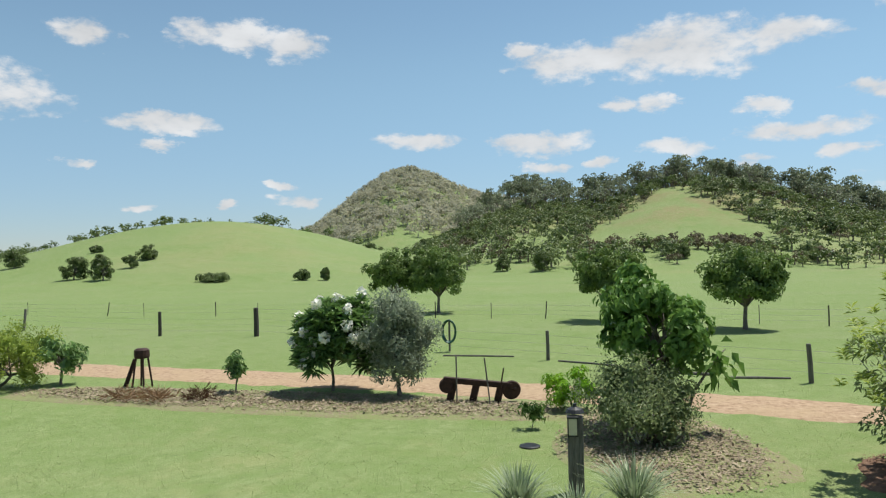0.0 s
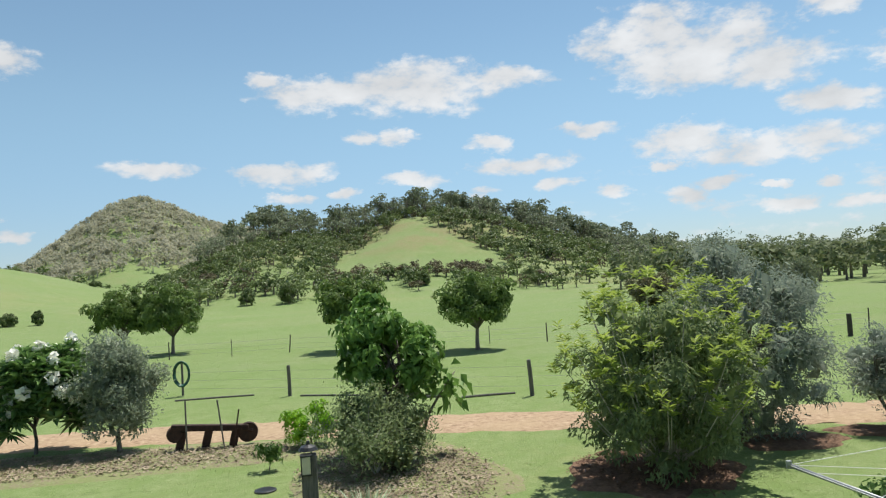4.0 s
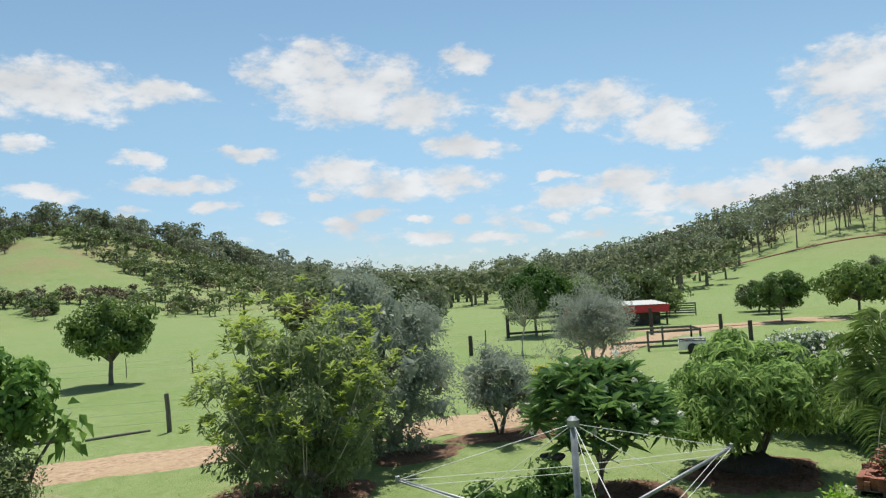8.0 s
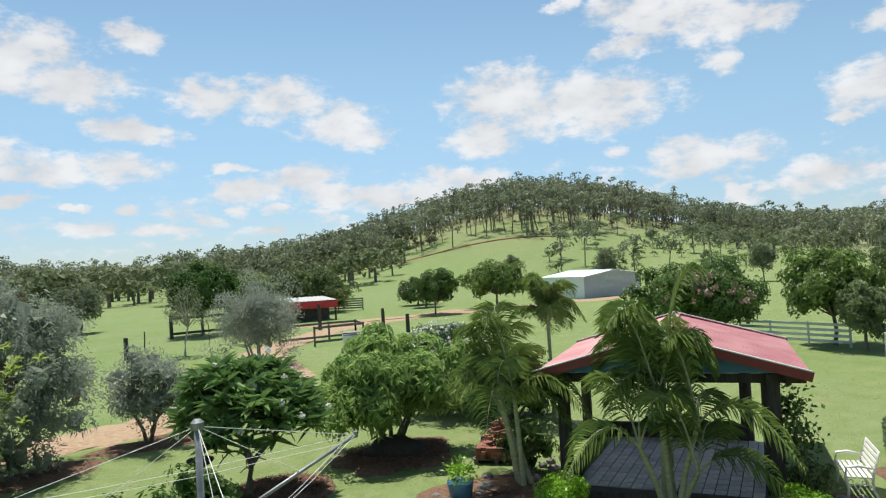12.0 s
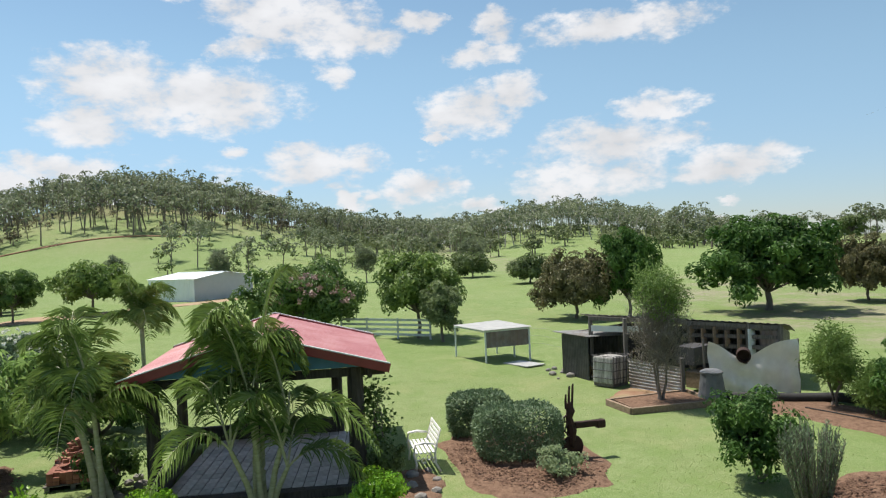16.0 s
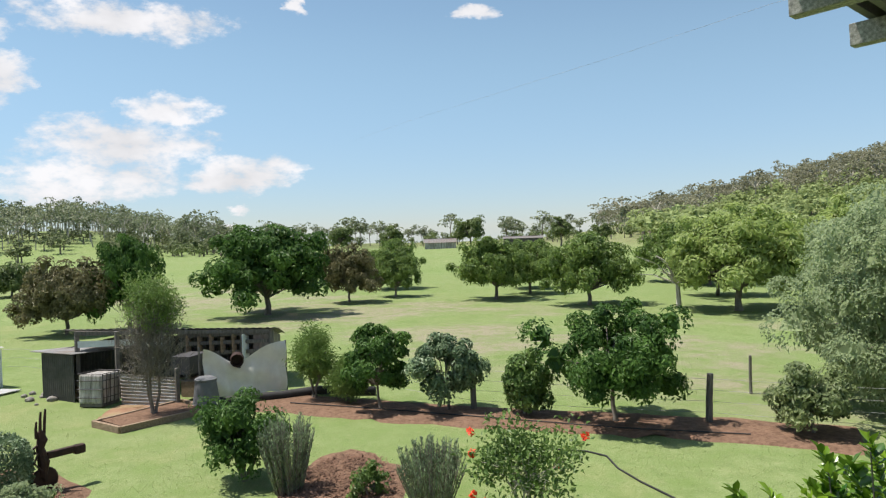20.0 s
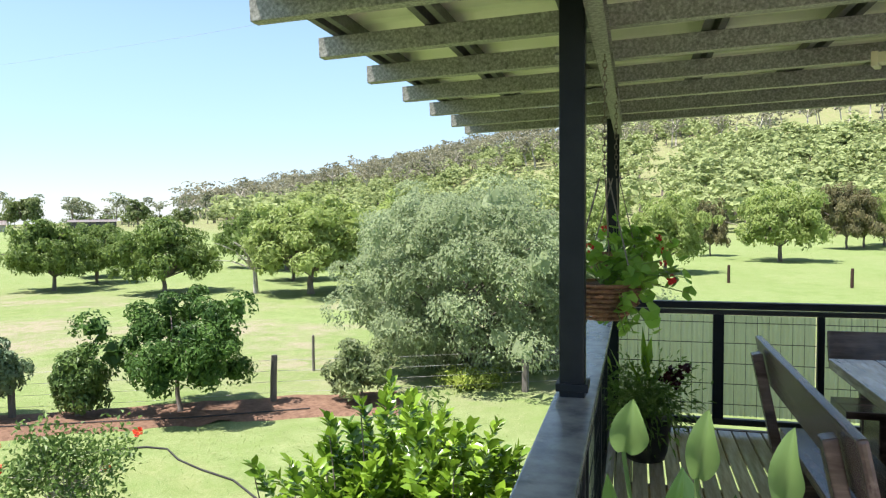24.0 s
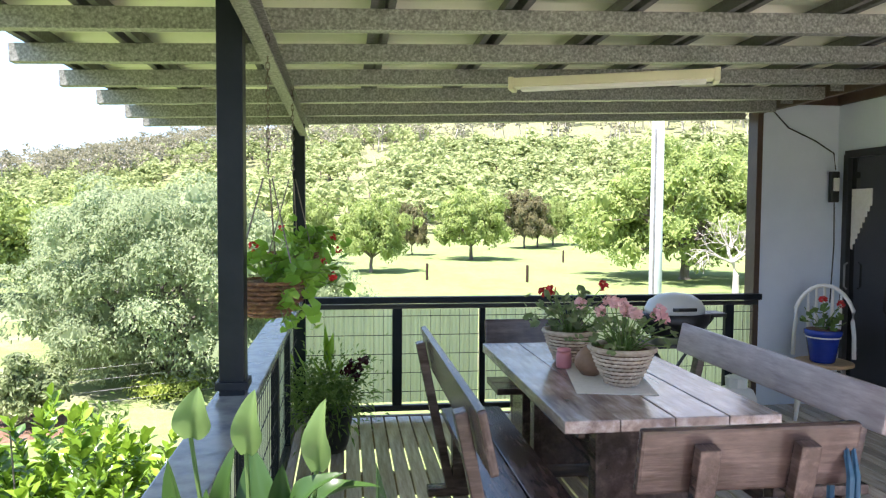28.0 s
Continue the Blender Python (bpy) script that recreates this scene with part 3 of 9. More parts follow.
def dry_patches(m):
    """Bare soil patches in the paddock and dry grass on the southern hillside."""
    n, l = m.node_tree.nodes, m.node_tree.links
    bsdf = n["Principled BSDF"]
    colour = bsdf.inputs["Base Color"].links[0].from_socket
    coord = n.new("ShaderNodeTexCoord")
    sep = n.new("ShaderNodeSeparateXYZ")
    l.new(coord.outputs["Object"], sep.inputs[0])

    def ramp(value, lo, hi, top):
        r = n.new("ShaderNodeMapRange")
        r.interpolation_type = "SMOOTHSTEP"
        r.inputs["From Min"].default_value, r.inputs["From Max"].default_value, r.inputs["To Max"].default_value = lo, hi, top
        l.new(value, r.inputs["Value"])
        return r.outputs[0]

    def blotch(scale, lo, hi, top, detail=6):
        t = n.new("ShaderNodeTexNoise")
        t.inputs["Scale"].default_value, t.inputs["Detail"].default_value, t.inputs["Roughness"].default_value = scale, detail, 0.7
        l.new(coord.outputs["Object"], t.inputs["Vector"])
        return ramp(t.outputs["Fac"], lo, hi, top)

    def times(a, b):
        t = n.new("ShaderNodeMath")
        t.operation = "MULTIPLY"
        l.new(a, t.inputs[0]), l.new(b, t.inputs[1])
        return t.outputs[0]

    def over(base, fac, col):
        t = n.new("ShaderNodeMix")
        t.data_type = "RGBA"
        l.new(fac, t.inputs[0]), l.new(base, t.inputs[6])
        t.inputs[7].default_value = (*col, 1)
        return t.outputs[2]

    def streaks(sx, sy, scale, lo, hi, top):
        m2 = n.new("ShaderNodeMapping")
        m2.inputs["Scale"].default_value, m2.inputs["Rotation"].default_value = (sx, sy, 1), (0, 0, 0.2)
        l.new(coord.outputs["Object"], m2.inputs[0])
        t = n.new("ShaderNodeTexNoise")
        t.inputs["Scale"].default_value, t.inputs["Detail"].default_value, t.inputs["Roughness"].default_value = scale, 7, 0.7
        l.new(m2.outputs[0], t.inputs["Vector"])
        return ramp(t.outputs["Fac"], lo, hi, top)

    x, y, z = sep.outputs
    colour = over(colour, blotch(0.07, 0.45, 0.62, 0.28), (0.22, 0.235, 0.115))
    colour = over(colour, times(ramp(y, 26.0, 40.0, 1.0), streaks(0.25, 1.0, 0.09, 0.46, 0.60, 0.5)), (0.225, 0.24, 0.14))
    colour = over(colour, times(ramp(y, 26.0, 40.0, 1.0), streaks(0.3, 1.0, 0.05, 0.50, 0.62, 0.6)), (0.125, 0.205, 0.05))
    colour = over(colour, ramp(y, 26.0, 40.0, 0.4), (0.135, 0.205, 0.075))
    lawn = times(ramp(y, 24.0, 20.0, 1.0), ramp(y, -16.0, -11.0, 1.0))
    colour = over(colour, times(lawn, blotch(0.24, 0.50, 0.66, 0.5)), (0.285, 0.285, 0.135))
    south = ramp(y, -15.0, -20.0, 1.0)
    near = ramp(y, -36.0, -30.0, 1.0)
    colour = over(colour, times(times(south, near), blotch(0.16, 0.42, 0.58, 0.95)), (0.27, 0.225, 0.18))
    colour = over(colour, times(times(south, near), blotch(1.4, 0.50, 0.62, 0.55)), (0.15, 0.19, 0.07))
    colour = over(colour, times(ramp(y, -92.0, -150.0, 1.0), blotch(0.04, 0.22, 0.48, 0.9)), (0.185, 0.170, 0.10))
    colour = over(colour, times(ramp(y, 60.0, 150.0, 1.0), blotch(0.018, 0.48, 0.62, 0.45)), (0.26, 0.23, 0.12))
    ridge = times(times(ramp(z, 8.0, 19.0, 1.0), ramp(y, 150.0, 200.0, 1.0)), ramp(x, -55.0, -15.0, 1.0))
    colour = over(colour, times(ridge, blotch(0.05, 0.40, 0.58, 0.85)), (0.22, 0.165, 0.095))
    colour = over(colour, times(times(ramp(x, 80.0, 120.0, 1.0), ramp(z, 3.0, 12.0, 1.0)), blotch(0.04, 0.35, 0.62, 0.75)), (0.225, 0.215, 0.115))
    colour = over(colour, times(ramp(x, 110.0, 150.0, 1.0), ramp(z, 15.0, 19.0, 0.85)), (0.17, 0.13, 0.085))
    colour = over(colour, blotch(7.0, 0.52, 0.68, 0.45), (0.34, 0.34, 0.19))
    colour = over(colour, blotch(14.0, 0.48, 0.62, 0.45, 3), (0.13, 0.185, 0.055))
    colour = over(colour, blotch(26.0, 0.48, 0.64, 0.55, 3), (0.12, 0.17, 0.05))
    colour = over(colour, blotch(48.0, 0.50, 0.64, 0.55, 3), (0.38, 0.40, 0.22))
    colour = over(colour, blotch(1.3, 0.50, 0.62, 0.55), (0.135, 0.205, 0.058))
    colour = over(colour, blotch(0.35, 0.52, 0.64, 0.45), (0.13, 0.195, 0.055))
    l.new(colour, bsdf.inputs["Base Color"])


dry_patches(GRASS)
SOIL = material("mulch_soil", [(0.115, 0.07, 0.047), (0.255, 0.16, 0.108)], 9, 0.95, bump=1.0, bump_scale=35, spec=0.1, bump_dist=0.04)
DIRT_RED = material("red_earth", [(0.20, 0.115, 0.07), (0.31, 0.20, 0.13)], 2.0, 0.95, bump=0.5, bump_scale=18, second=0.6, second_scale=1.1, second_col=(0.22, 0.22, 0.11), spec=0.1, bump_dist=0.02)
DIRT = material("dirt_road", [(0.20, 0.135, 0.088), (0.33, 0.235, 0.155), (0.45, 0.345, 0.24)], 5.0, 0.95, bump=0.8, bump_scale=14, second=0.6, second_scale=0.9, second_col=(0.36, 0.27, 0.17), spec=0.1, bump_dist=0.03)


# ---- land ----
def smooth(a, b, x):
    k = np.clip((x - a) / (b - a), 0, 1)
    return k * k * (3 - 2 * k)


HILLS = [  # bearing (degrees left of +y), spread left, spread right, foot, crest distance, crest height, fall behind
    (25, 16, 12, 105, 265, 18.6, 0.5),
    (11.0, 6.0, 6.0, 480, 1100, 113, 0.4),
    (10.0, 9.5, 20.0, 480, 1100, 96, 0.4),
    (1, 8, 10, 140, 380, 30, 0.6),
    (-10.5, 9, 15, 150, 340, 31.5, 0.6),
    (-72, 15, 15, 105, 300, 24.6, 0.7),
    (-104, 9, 10, 150, 380, 12.0, 0.6),
    (-128, 26, 26, 50, 185, 2.0, 0.5),
    (-195, 34, 40, 95, 430, 72, 0.9),
    (130, 35, 35, 120, 400, 45, 0.9),
    (70, 25, 25, 150, 500, 22, 0.9),
]


def land(x, y):
    """Height of the ground at x, y (arrays)."""
    x, y = np.asarray(x, float), np.asarray(y, float)
    d, az = np.hypot(x, y), np.degrees(np.arctan2(-x, y))
    total = np.zeros_like(d)
    for a0, sl, sr, d0, d1, top, keep in HILLS:
        da = (az - a0 + 180) % 360 - 180
        side = np.exp(-((da / np.where(da > 0, sl, sr)) ** 2))
        rise = smooth(d0, d1, d) * (1 - (1 - keep) * smooth(d1, d1 * 2.2, d))
        total += (top * side * rise) ** 3
    h = np.cbrt(total)
    away = np.exp(-((((az + 131 + 180) % 360 - 180) / 19.0) ** 4))
    h = h - away * smooth(215, 300, d) * np.clip(d - 205, 0, None) * 0.024
    h = h + smooth(90, 170, d) * (0.5 * np.sin(x / 23.0 + 1.3) * np.cos(y / 31.0) + 0.25 * np.sin(x / 9.0) * np.sin(y / 11.0 + 0.7))
    h = h + smooth(150, 350, d) * (1.6 * np.sin(x / 37.0) * np.cos(y / 29.0 + 2) + 0.8 * np.sin(x / 15.0 + y / 13.0))
    return h


def build_ground():
    rings = np.concatenate([[0.001], np.geomspace(3.0, 130, 60), np.geomspace(136, 3200, 110)])
    k = 400
    ang = np.arange(k) * 2 * np.pi / k
    xx, yy = np.outer(rings, -np.sin(ang)).ravel(), np.outer(rings, np.cos(ang)).ravel()
    verts = np.stack([xx, yy, land(xx, yy)], 1)
    i, j = np.meshgrid(np.arange(len(rings) - 1), np.arange(k), indexing="ij")
    a, b = i * k + j, i * k + (j + 1) % k
    quads = np.stack([a, b, b + k, a + k], -1).reshape(-1, 4)
    ob = from_arrays("ground", verts, quads, GRASS, smooth=True)
    tagged(ob, "green mown lawn and paddock grass over rolling land", "ground", kind="structure")


build_ground()


def ribbon(name, pts, width, mat, label, category, lift=0.02, ragged=0.12, step=0.5, seed=3, kind="structure"):
    """A strip over the ground with ragged edges."""
    rng = np.random.default_rng(seed)
    pts = np.array(pts, float)
    seg = np.linalg.norm(np.diff(pts, axis=0), axis=1)
    s = np.concatenate([[0], np.cumsum(seg)])
    u = np.arange(0, s[-1], step)
    cx, cy = np.interp(u, s, pts[:, 0]), np.interp(u, s, pts[:, 1])
    for _ in range(12):
        cx[1:-1], cy[1:-1] = (cx[:-2] + cx[1:-1] * 2 + cx[2:]) / 4, (cy[:-2] + cy[1:-1] * 2 + cy[2:]) / 4
    tx, ty = np.gradient(cx), np.gradient(cy)
    k = np.hypot(tx, ty)
    nx, ny = -ty / k, tx / k
    rows = []
    for f in (-1, -0.85, -0.4, 0, 0.4, 0.85, 1):
        jag = np.cumsum(rng.normal(size=len(u))) * 0.02 + rng.normal(size=len(u)) * ragged if abs(f) == 1 else 0
        off = f * width / 2 + jag
        x, y = cx + nx * off, cy + ny * off
        rows.append(np.stack([x, y, land(x, y) + (lift if abs(f) < 1 else -0.01)], 1))
    v = np.stack(rows, 1)
    m, c = v.shape[:2]
    i, j = np.meshgrid(np.arange(m - 1), np.arange(c - 1), indexing="ij")
    a = i * c + j
    return tagged(from_arrays(name, v.reshape(-1, 3), np.stack([a, a + c, a + c + 1, a + 1], -1).reshape(-1, 4)[:, ::-1], mat, smooth=True), label, category, kind=kind)


def bed(name, cx, cy, rx, ry, mat, label, turn=0.0, seed=1, lift=0.07, power=2.0, category="garden bed"):
    """A low mound of soil with an uneven rim."""
    rng = np.random.default_rng(seed)
    k, rr = 48, [0, 0.35, 0.7, 0.92, 1.0]
    wob = 1 + sum(rng.normal() * 0.05 * np.sin(np.arange(k) * 2 * np.pi / k * f + rng.uniform(0, 6)) for f in (2, 3, 5, 7, 11))
    verts = []
    for i, r in enumerate(rr):
        a = np.arange(k) * 2 * np.pi / k
        ca, sa = np.sign(np.cos(a)) * np.abs(np.cos(a)) ** (2 / power), np.sign(np.sin(a)) * np.abs(np.sin(a)) ** (2 / power)
        x, y = ca * rx * r * wob, sa * ry * r * wob
        c, s = math.cos(radians(turn)), math.sin(radians(turn))
        z = np.full(k, lift * (1, 0.95, 0.85, 0.6, -0.2)[i]) + rng.normal(size=k) * 0.012
        verts.append(np.stack([cx + x * c - y * s, cy + x * s + y * c, z], 1))
    verts = np.concatenate(verts)
    quads = [(i * k + j, i * k + (j + 1) % k, (i + 1) * k + (j + 1) % k, (i + 1) * k + j) for i in range(len(rr) - 1) for j in range(k)]
    return tagged(from_arrays(name, verts, np.array(quads), mat, smooth=True), label, category, kind="structure")


ribbon("road", [(-60, 40), (-19.3, 27.9), (-4.3, 24.6), (5.4, 21.6), (14.8, 17.7), (19, 16.5), (24, 18), (32, 26), (45, 30), (62, 27)], 2.7, DIRT, "pale brown dirt track across the grass", "road")

# ---- far woods ----
def tree_template(rng, kind):
    """One far tree of unit height as vertex and triangle arrays: (wood verts, wood tris, leaf verts, leaf tris)."""
    wv, wt = [], []

    def stick(a, b, r0, r1):
        base = sum(len(x) for x in wv)
        ring = [(math.cos(k * 2.094), math.sin(k * 2.094), 0) for k in range(3)]
        wv.append(np.array([np.array(a) + np.array(c) * r0 for c in ring] + [np.array(b) + np.array(c) * r1 for c in ring]))
        wt.extend([(base + k, base + (k + 1) % 3, base + 3 + k) for k in range(3)] + [(base + (k + 1) % 3, base + 3 + (k + 1) % 3, base + 3 + k) for k in range(3)])

    if kind in ("gum", "tall_gum"):
        sway = rng.normal(size=2) * 0.05
        fork = np.array([sway[0], sway[1], rng.uniform(0.38, 0.55)])
        stick((0, 0, -0.05), fork, 0.017, 0.012)
        cs = []
        for k in range(4):
            a = k * 1.57 + rng.uniform(-0.6, 0.6)
            reach = rng.uniform(0.04, 0.22)
            tip = fork + np.array([math.cos(a) * reach, math.sin(a) * reach, rng.uniform(0.2, 0.42)])
            stick(fork, tip, 0.010, 0.004)
            cs.append(tip)
            for _ in range(2 if kind == "gum" else 4):
                c = tip + np.array([rng.normal() * 0.09, rng.normal() * 0.09, rng.uniform(-0.24, 0.08)])
                stick(fork + (tip - fork) * 0.6, c, 0.005, 0.003)
                cs.append(c)
        cr, per, ln, wd, flat, core = rng.uniform(0.07, 0.125, len(cs)), 8 if kind == "gum" else 13, 0.074, 0.049, 0.7, 0
    else:
        stick((0, 0, -0.05), (0, 0, 0.4), 0.05, 0.03)
        cs = list(clump_centres(rng, 14, 0.36, 0.74, 0.16, 0.35, 0.7, -0.6))
        cr, per, ln, wd, flat, core = rng.uniform(0.12, 0.2, len(cs)), 6, 0.145, 0.106, 0.85, 2
        if kind == "far_bush":
            per, ln, wd, core = 3, 0.22, 0.18, 1
    lv, lt = crown_arrays(rng, cs, cr, per, ln, wd, 0.1, 0.05, flat, 0.25, 1.0, lay=0.9, core=core, middle=np.array([0, 0, 0.35]))
    return np.concatenate(wv), np.array(wt), lv, lt


RNG = np.random.default_rng(11)
TEMPLATES = {k: [tree_template(RNG, k) for _ in range(9)] for k in ("gum", "bush", "tall_gum", "far_bush")}


def woods(name, spots, kind, heights, spread, leaf_mat, wood_mat, label, seed=1):
    """Many far trees joined: spots are (x, y) pairs."""
    rng = np.random.default_rng(seed)
    wv, wt, lv, lt, nw, nl = [], [], [], [], 0, 0
    zs = land(spots[:, 0], spots[:, 1])
    for (x, y), z in zip(spots, zs):
        a, b, c, d = TEMPLATES[kind][rng.integers(9)]
        h = rng.uniform(*heights)
        ang = rng.uniform(0, 6.28)
        rot = np.array([[math.cos(ang), -math.sin(ang), 0], [math.sin(ang), math.cos(ang), 0], [0, 0, 1]]) * np.array([h * spread, h * spread, h])
        wv.append(a @ rot.T * 1.0 * np.array([1, 1, 1]) + (x, y, z))
        lv.append(c @ rot.T + (x, y, z))
        wt.append(b + nw)
        lt.append(d + nl)
        nw += len(a)
        nl += len(c)
    root = thing(name, at(0, 0, 0), label, "woods", kind="stuff")
    tagged(from_arrays("trunk_wood", np.concatenate(wv), np.concatenate(wt), wood_mat, root), kind="stuff")
    tagged(from_arrays("foliage", np.concatenate(lv), np.concatenate(lt), leaf_mat, root), kind="stuff")
    return root


def scatter(seed, n, az, dist, avoid=None):
    """Random spots in a sector: bearings and distances; avoid(az, d) drops some."""
    rng = np.random.default_rng(seed)
    a = rng.uniform(*az, n)
    d = np.sqrt(rng.uniform(dist[0] ** 2, dist[1] ** 2, n))
    if avoid is not None:
        keep = ~avoid(a, d)
        a, d = a[keep], d[keep]
    a = np.radians(a)
    return np.stack([-np.sin(a) * d, np.cos(a) * d], 1)


def clearing(a, d):
    return (np.abs(a + 9.6 + (285 - d) * 0.008) < 6.6 * np.clip((306 - d) / 72, 0, 1)) & (d > 200)


woods("ridge_gum_trees", np.concatenate([scatter(1, 480, (-30, 7), (300, 400), clearing), scatter(2, 150, (-36, -24), (260, 480))]), "gum", (7, 12), 1.15, LEAF_GUM, BARK, "grey-green gum trees along the wooded ridge", 1)
woods("ridge_scrub", np.concatenate([scatter(3, 900, (-28, 10), (240, 335), clearing), scatter(33, 150, (-24, 9), (165, 240), clearing)]), "bush", (2.5, 5.5), 1.2, LEAF_BRUSH, BARK, "dark green scrub covering the ridge slope", 2)
woods("mountain_forest", scatter(4, 2600, (-12, 22), (650, 1150)), "far_bush", (7, 12), 1.1, LEAF_MOUNTAIN, BARK_PALE, "distant mountain forest, haze paled into its leaf colour", 3)
woods("ridge_brown_scrub", np.concatenate([scatter(34, 220, (-27, 9), (175, 330), clearing), scatter(35, 70, (-16, -3), (196, 212))]), "bush", (2, 4), 1.25, LEAF_DUST, BARK, "brownish dry scrub among the ridge bushes", 22)
woods("crest_gum_trees", scatter(36, 150, (-30, 5), (316, 372)), "tall_gum", (11, 16), 0.95, LEAF_GUM, BARK, "taller open gum trees standing along the ridge crest", 23)
woods("valley_trees", np.concatenate([scatter(5, 420, (-58, -26), (230, 520)), scatter(51, 80, (-50, -26), (120, 210)), scatter(52, 60, (-62, -44), (140, 230))]), "bush", (4, 8), 1.15, LEAF_VALLEY, BARK, "mixed green trees filling the valley", 4)
woods("valley_gum_trees", scatter(53, 260, (-58, -26), (200, 420)), "gum", (8, 12), 1.2, LEAF_GUM, BARK, "tall grey-green gum trees in the valley", 24)
woods("mound_trees", np.concatenate([scatter(6, 70, (20, 42), (262, 330)), scatter(7, 40, (6, 22), (265, 330))]), "bush", (2.5, 5), 1.3, LEAF_BRUSH, BARK, "dark bushes along the crest of the green hill", 5)


def grass_slope(a, d):
    return d < 192 + 4 * np.sin(a * 0.7) + np.clip(-76 - a, 0, 20) * 6


woods("east_ridge_gum_trees", scatter(8, 1250, (-100, -44), (188, 345), grass_slope), "gum", (8, 13.5), 1.05, LEAF_GUM, BARK, "grey-green gum trees crowning the eastern ridge", 6)
woods("east_ridge_scrub", scatter(81, 330, (-100, -44), (200, 340), grass_slope), "bush", (1.5, 3.5), 1.2, LEAF_DUST, BARK, "dusty undergrowth below the ridge gum trees", 26)
woods("hump_gum_trees", scatter(9, 560, (-117, -86), (235, 420)), "gum", (9, 14), 1.15, LEAF_GUM, BARK_PALE, "grey-green gum trees on a low wooded rise", 7)
woods("hump_trees", scatter(91, 170, (-118, -84), (190, 300)), "bush", (3, 6), 1.2, LEAF_VALLEY, BARK, "leafy green trees below the wooded rise", 27)
woods("slope_bushes", np.concatenate([scatter(10, 34, (-100, -72), (120, 215)), scatter(101, 60, (-98, -78), (125, 200))]), "bush", (0.8, 2.6), 1.2, LEAF_BRUSH, BARK, "scattered dark bushes on the grassy slope", 8)
woods("slope_gum_trees", scatter(102, 30, (-100, -74), (120, 200)), "tall_gum", (5, 8), 1.1, LEAF_GUM, BARK, "young gum trees standing on the grassy slope", 28)
woods("horizon_trees", scatter(12, 110, (-150, -110), (190, 235)), "bush", (1.5, 4.0), 1.3, LEAF_BRUSH, BARK, "small dark trees along the skyline of the paddock", 9)
woods("horizon_gum_trees", scatter(121, 56, (-150, -112), (195, 240)), "tall_gum", (5, 9), 1.2, LEAF_GUM, BARK, "thin gum trees along the skyline of the paddock", 29)
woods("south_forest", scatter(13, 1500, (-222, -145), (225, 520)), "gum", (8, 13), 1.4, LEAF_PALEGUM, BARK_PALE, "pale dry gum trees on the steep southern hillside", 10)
woods("south_scrub", np.concatenate([scatter(14, 560, (-224, -184), (118, 225)), scatter(15, 420, (-186, -148), (140, 300))]), "bush", (4, 8), 1.35, LEAF_FRESH, BARK, "bright green scrub at the foot of the southern hillside", 11)

TRACK = material("red_brown_track", [(0.17, 0.085, 0.055), (0.27, 0.15, 0.10)], 1.0, 0.95, bump=0.4, bump_scale=8, spec=0.1)
track_pts = [(-math.sin(radians(a)) * d, math.cos(radians(a)) * d) for a, d in ((-55, 190), (-59, 189), (-63, 188), (-67, 190), (-71, 191), (-75, 190))]
ribbon("fire_track", track_pts, 1.1, TRACK, "narrow reddish earth track along the wood's edge", "track", 0.22, 0.25, 1.5, 21)

# ---- veranda ----
DECK, RAIL = 2.73, 3.68
GALV = material("galvanised_steel", [(0.115, 0.12, 0.105), (0.255, 0.26, 0.232), (0.46, 0.47, 0.425)], 75, 0.5, metal=0.4, bump=0.05, stretch=(1, 1, 1))
STEEL_BLUE = material("dark_blue_steel", [(0.010, 0.013, 0.017), (0.017, 0.021, 0.027)], 6, 0.4, bump=0.08, bump_scale=30, spec=0.18)
BLACK_PAINT = material("black_paint", [(0.01, 0.01, 0.011), (0.02, 0.02, 0.021)], 8, 0.4, bump=0.08)
SHEET = material("roof_sheet_underside", [(0.70, 0.71, 0.58), (0.80, 0.80, 0.67)], 3, 0.45, metal=0.1, bump=0.05)
BOARD = material("deck_board", [(0.33, 0.27, 0.215), (0.50, 0.43, 0.365), (0.68, 0.62, 0.555)], 5, 0.24, bump=0.25, bump_scale=30, stretch=(6, 0.5, 6), per_object=0.28)
WOOD_STOPS = [(0.026, 0.013, 0.010), (0.062, 0.036, 0.030), (0.15, 0.10, 0.09)]
WOOD_DARK = material("dark_stained_wood", WOOD_STOPS, 5, 0.27, bump=0.16, bump_scale=18, stretch=(4, 0.6, 4), second=0.3, second_scale=6, second_col=(0.20, 0.14, 0.125), spec=0.6)
WOOD_DARK_X = material("dark_stained_wood_cross", WOOD_STOPS, 5, 0.27, bump=0.16, bump_scale=18, stretch=(0.6, 4, 4), second=0.3, second_scale=6, second_col=(0.20, 0.14, 0.125), spec=0.6)
# Bench wood with skylight mixed into the colour, for the backrest facing the sky
WOOD_SKYLIT = material("skylit_bench_wood", [(0.26, 0.185, 0.175), (0.44, 0.35, 0.34), (0.60, 0.51, 0.50)], 5, 0.3, bump=0.16, bump_scale=18, stretch=(0.6, 4, 4), second=0.45, second_scale=5, second_col=(0.36, 0.29, 0.28), spec=0.6)
TABLE_TOP = material("worn_table_top", [(0.12, 0.07, 0.058), (0.40, 0.31, 0.285), (0.70, 0.63, 0.61)], 4, 0.2, bump=0.12, bump_scale=18, stretch=(4, 0.6, 4), second=0.7, second_scale=5, second_col=(0.22, 0.145, 0.12), spec=1.0)
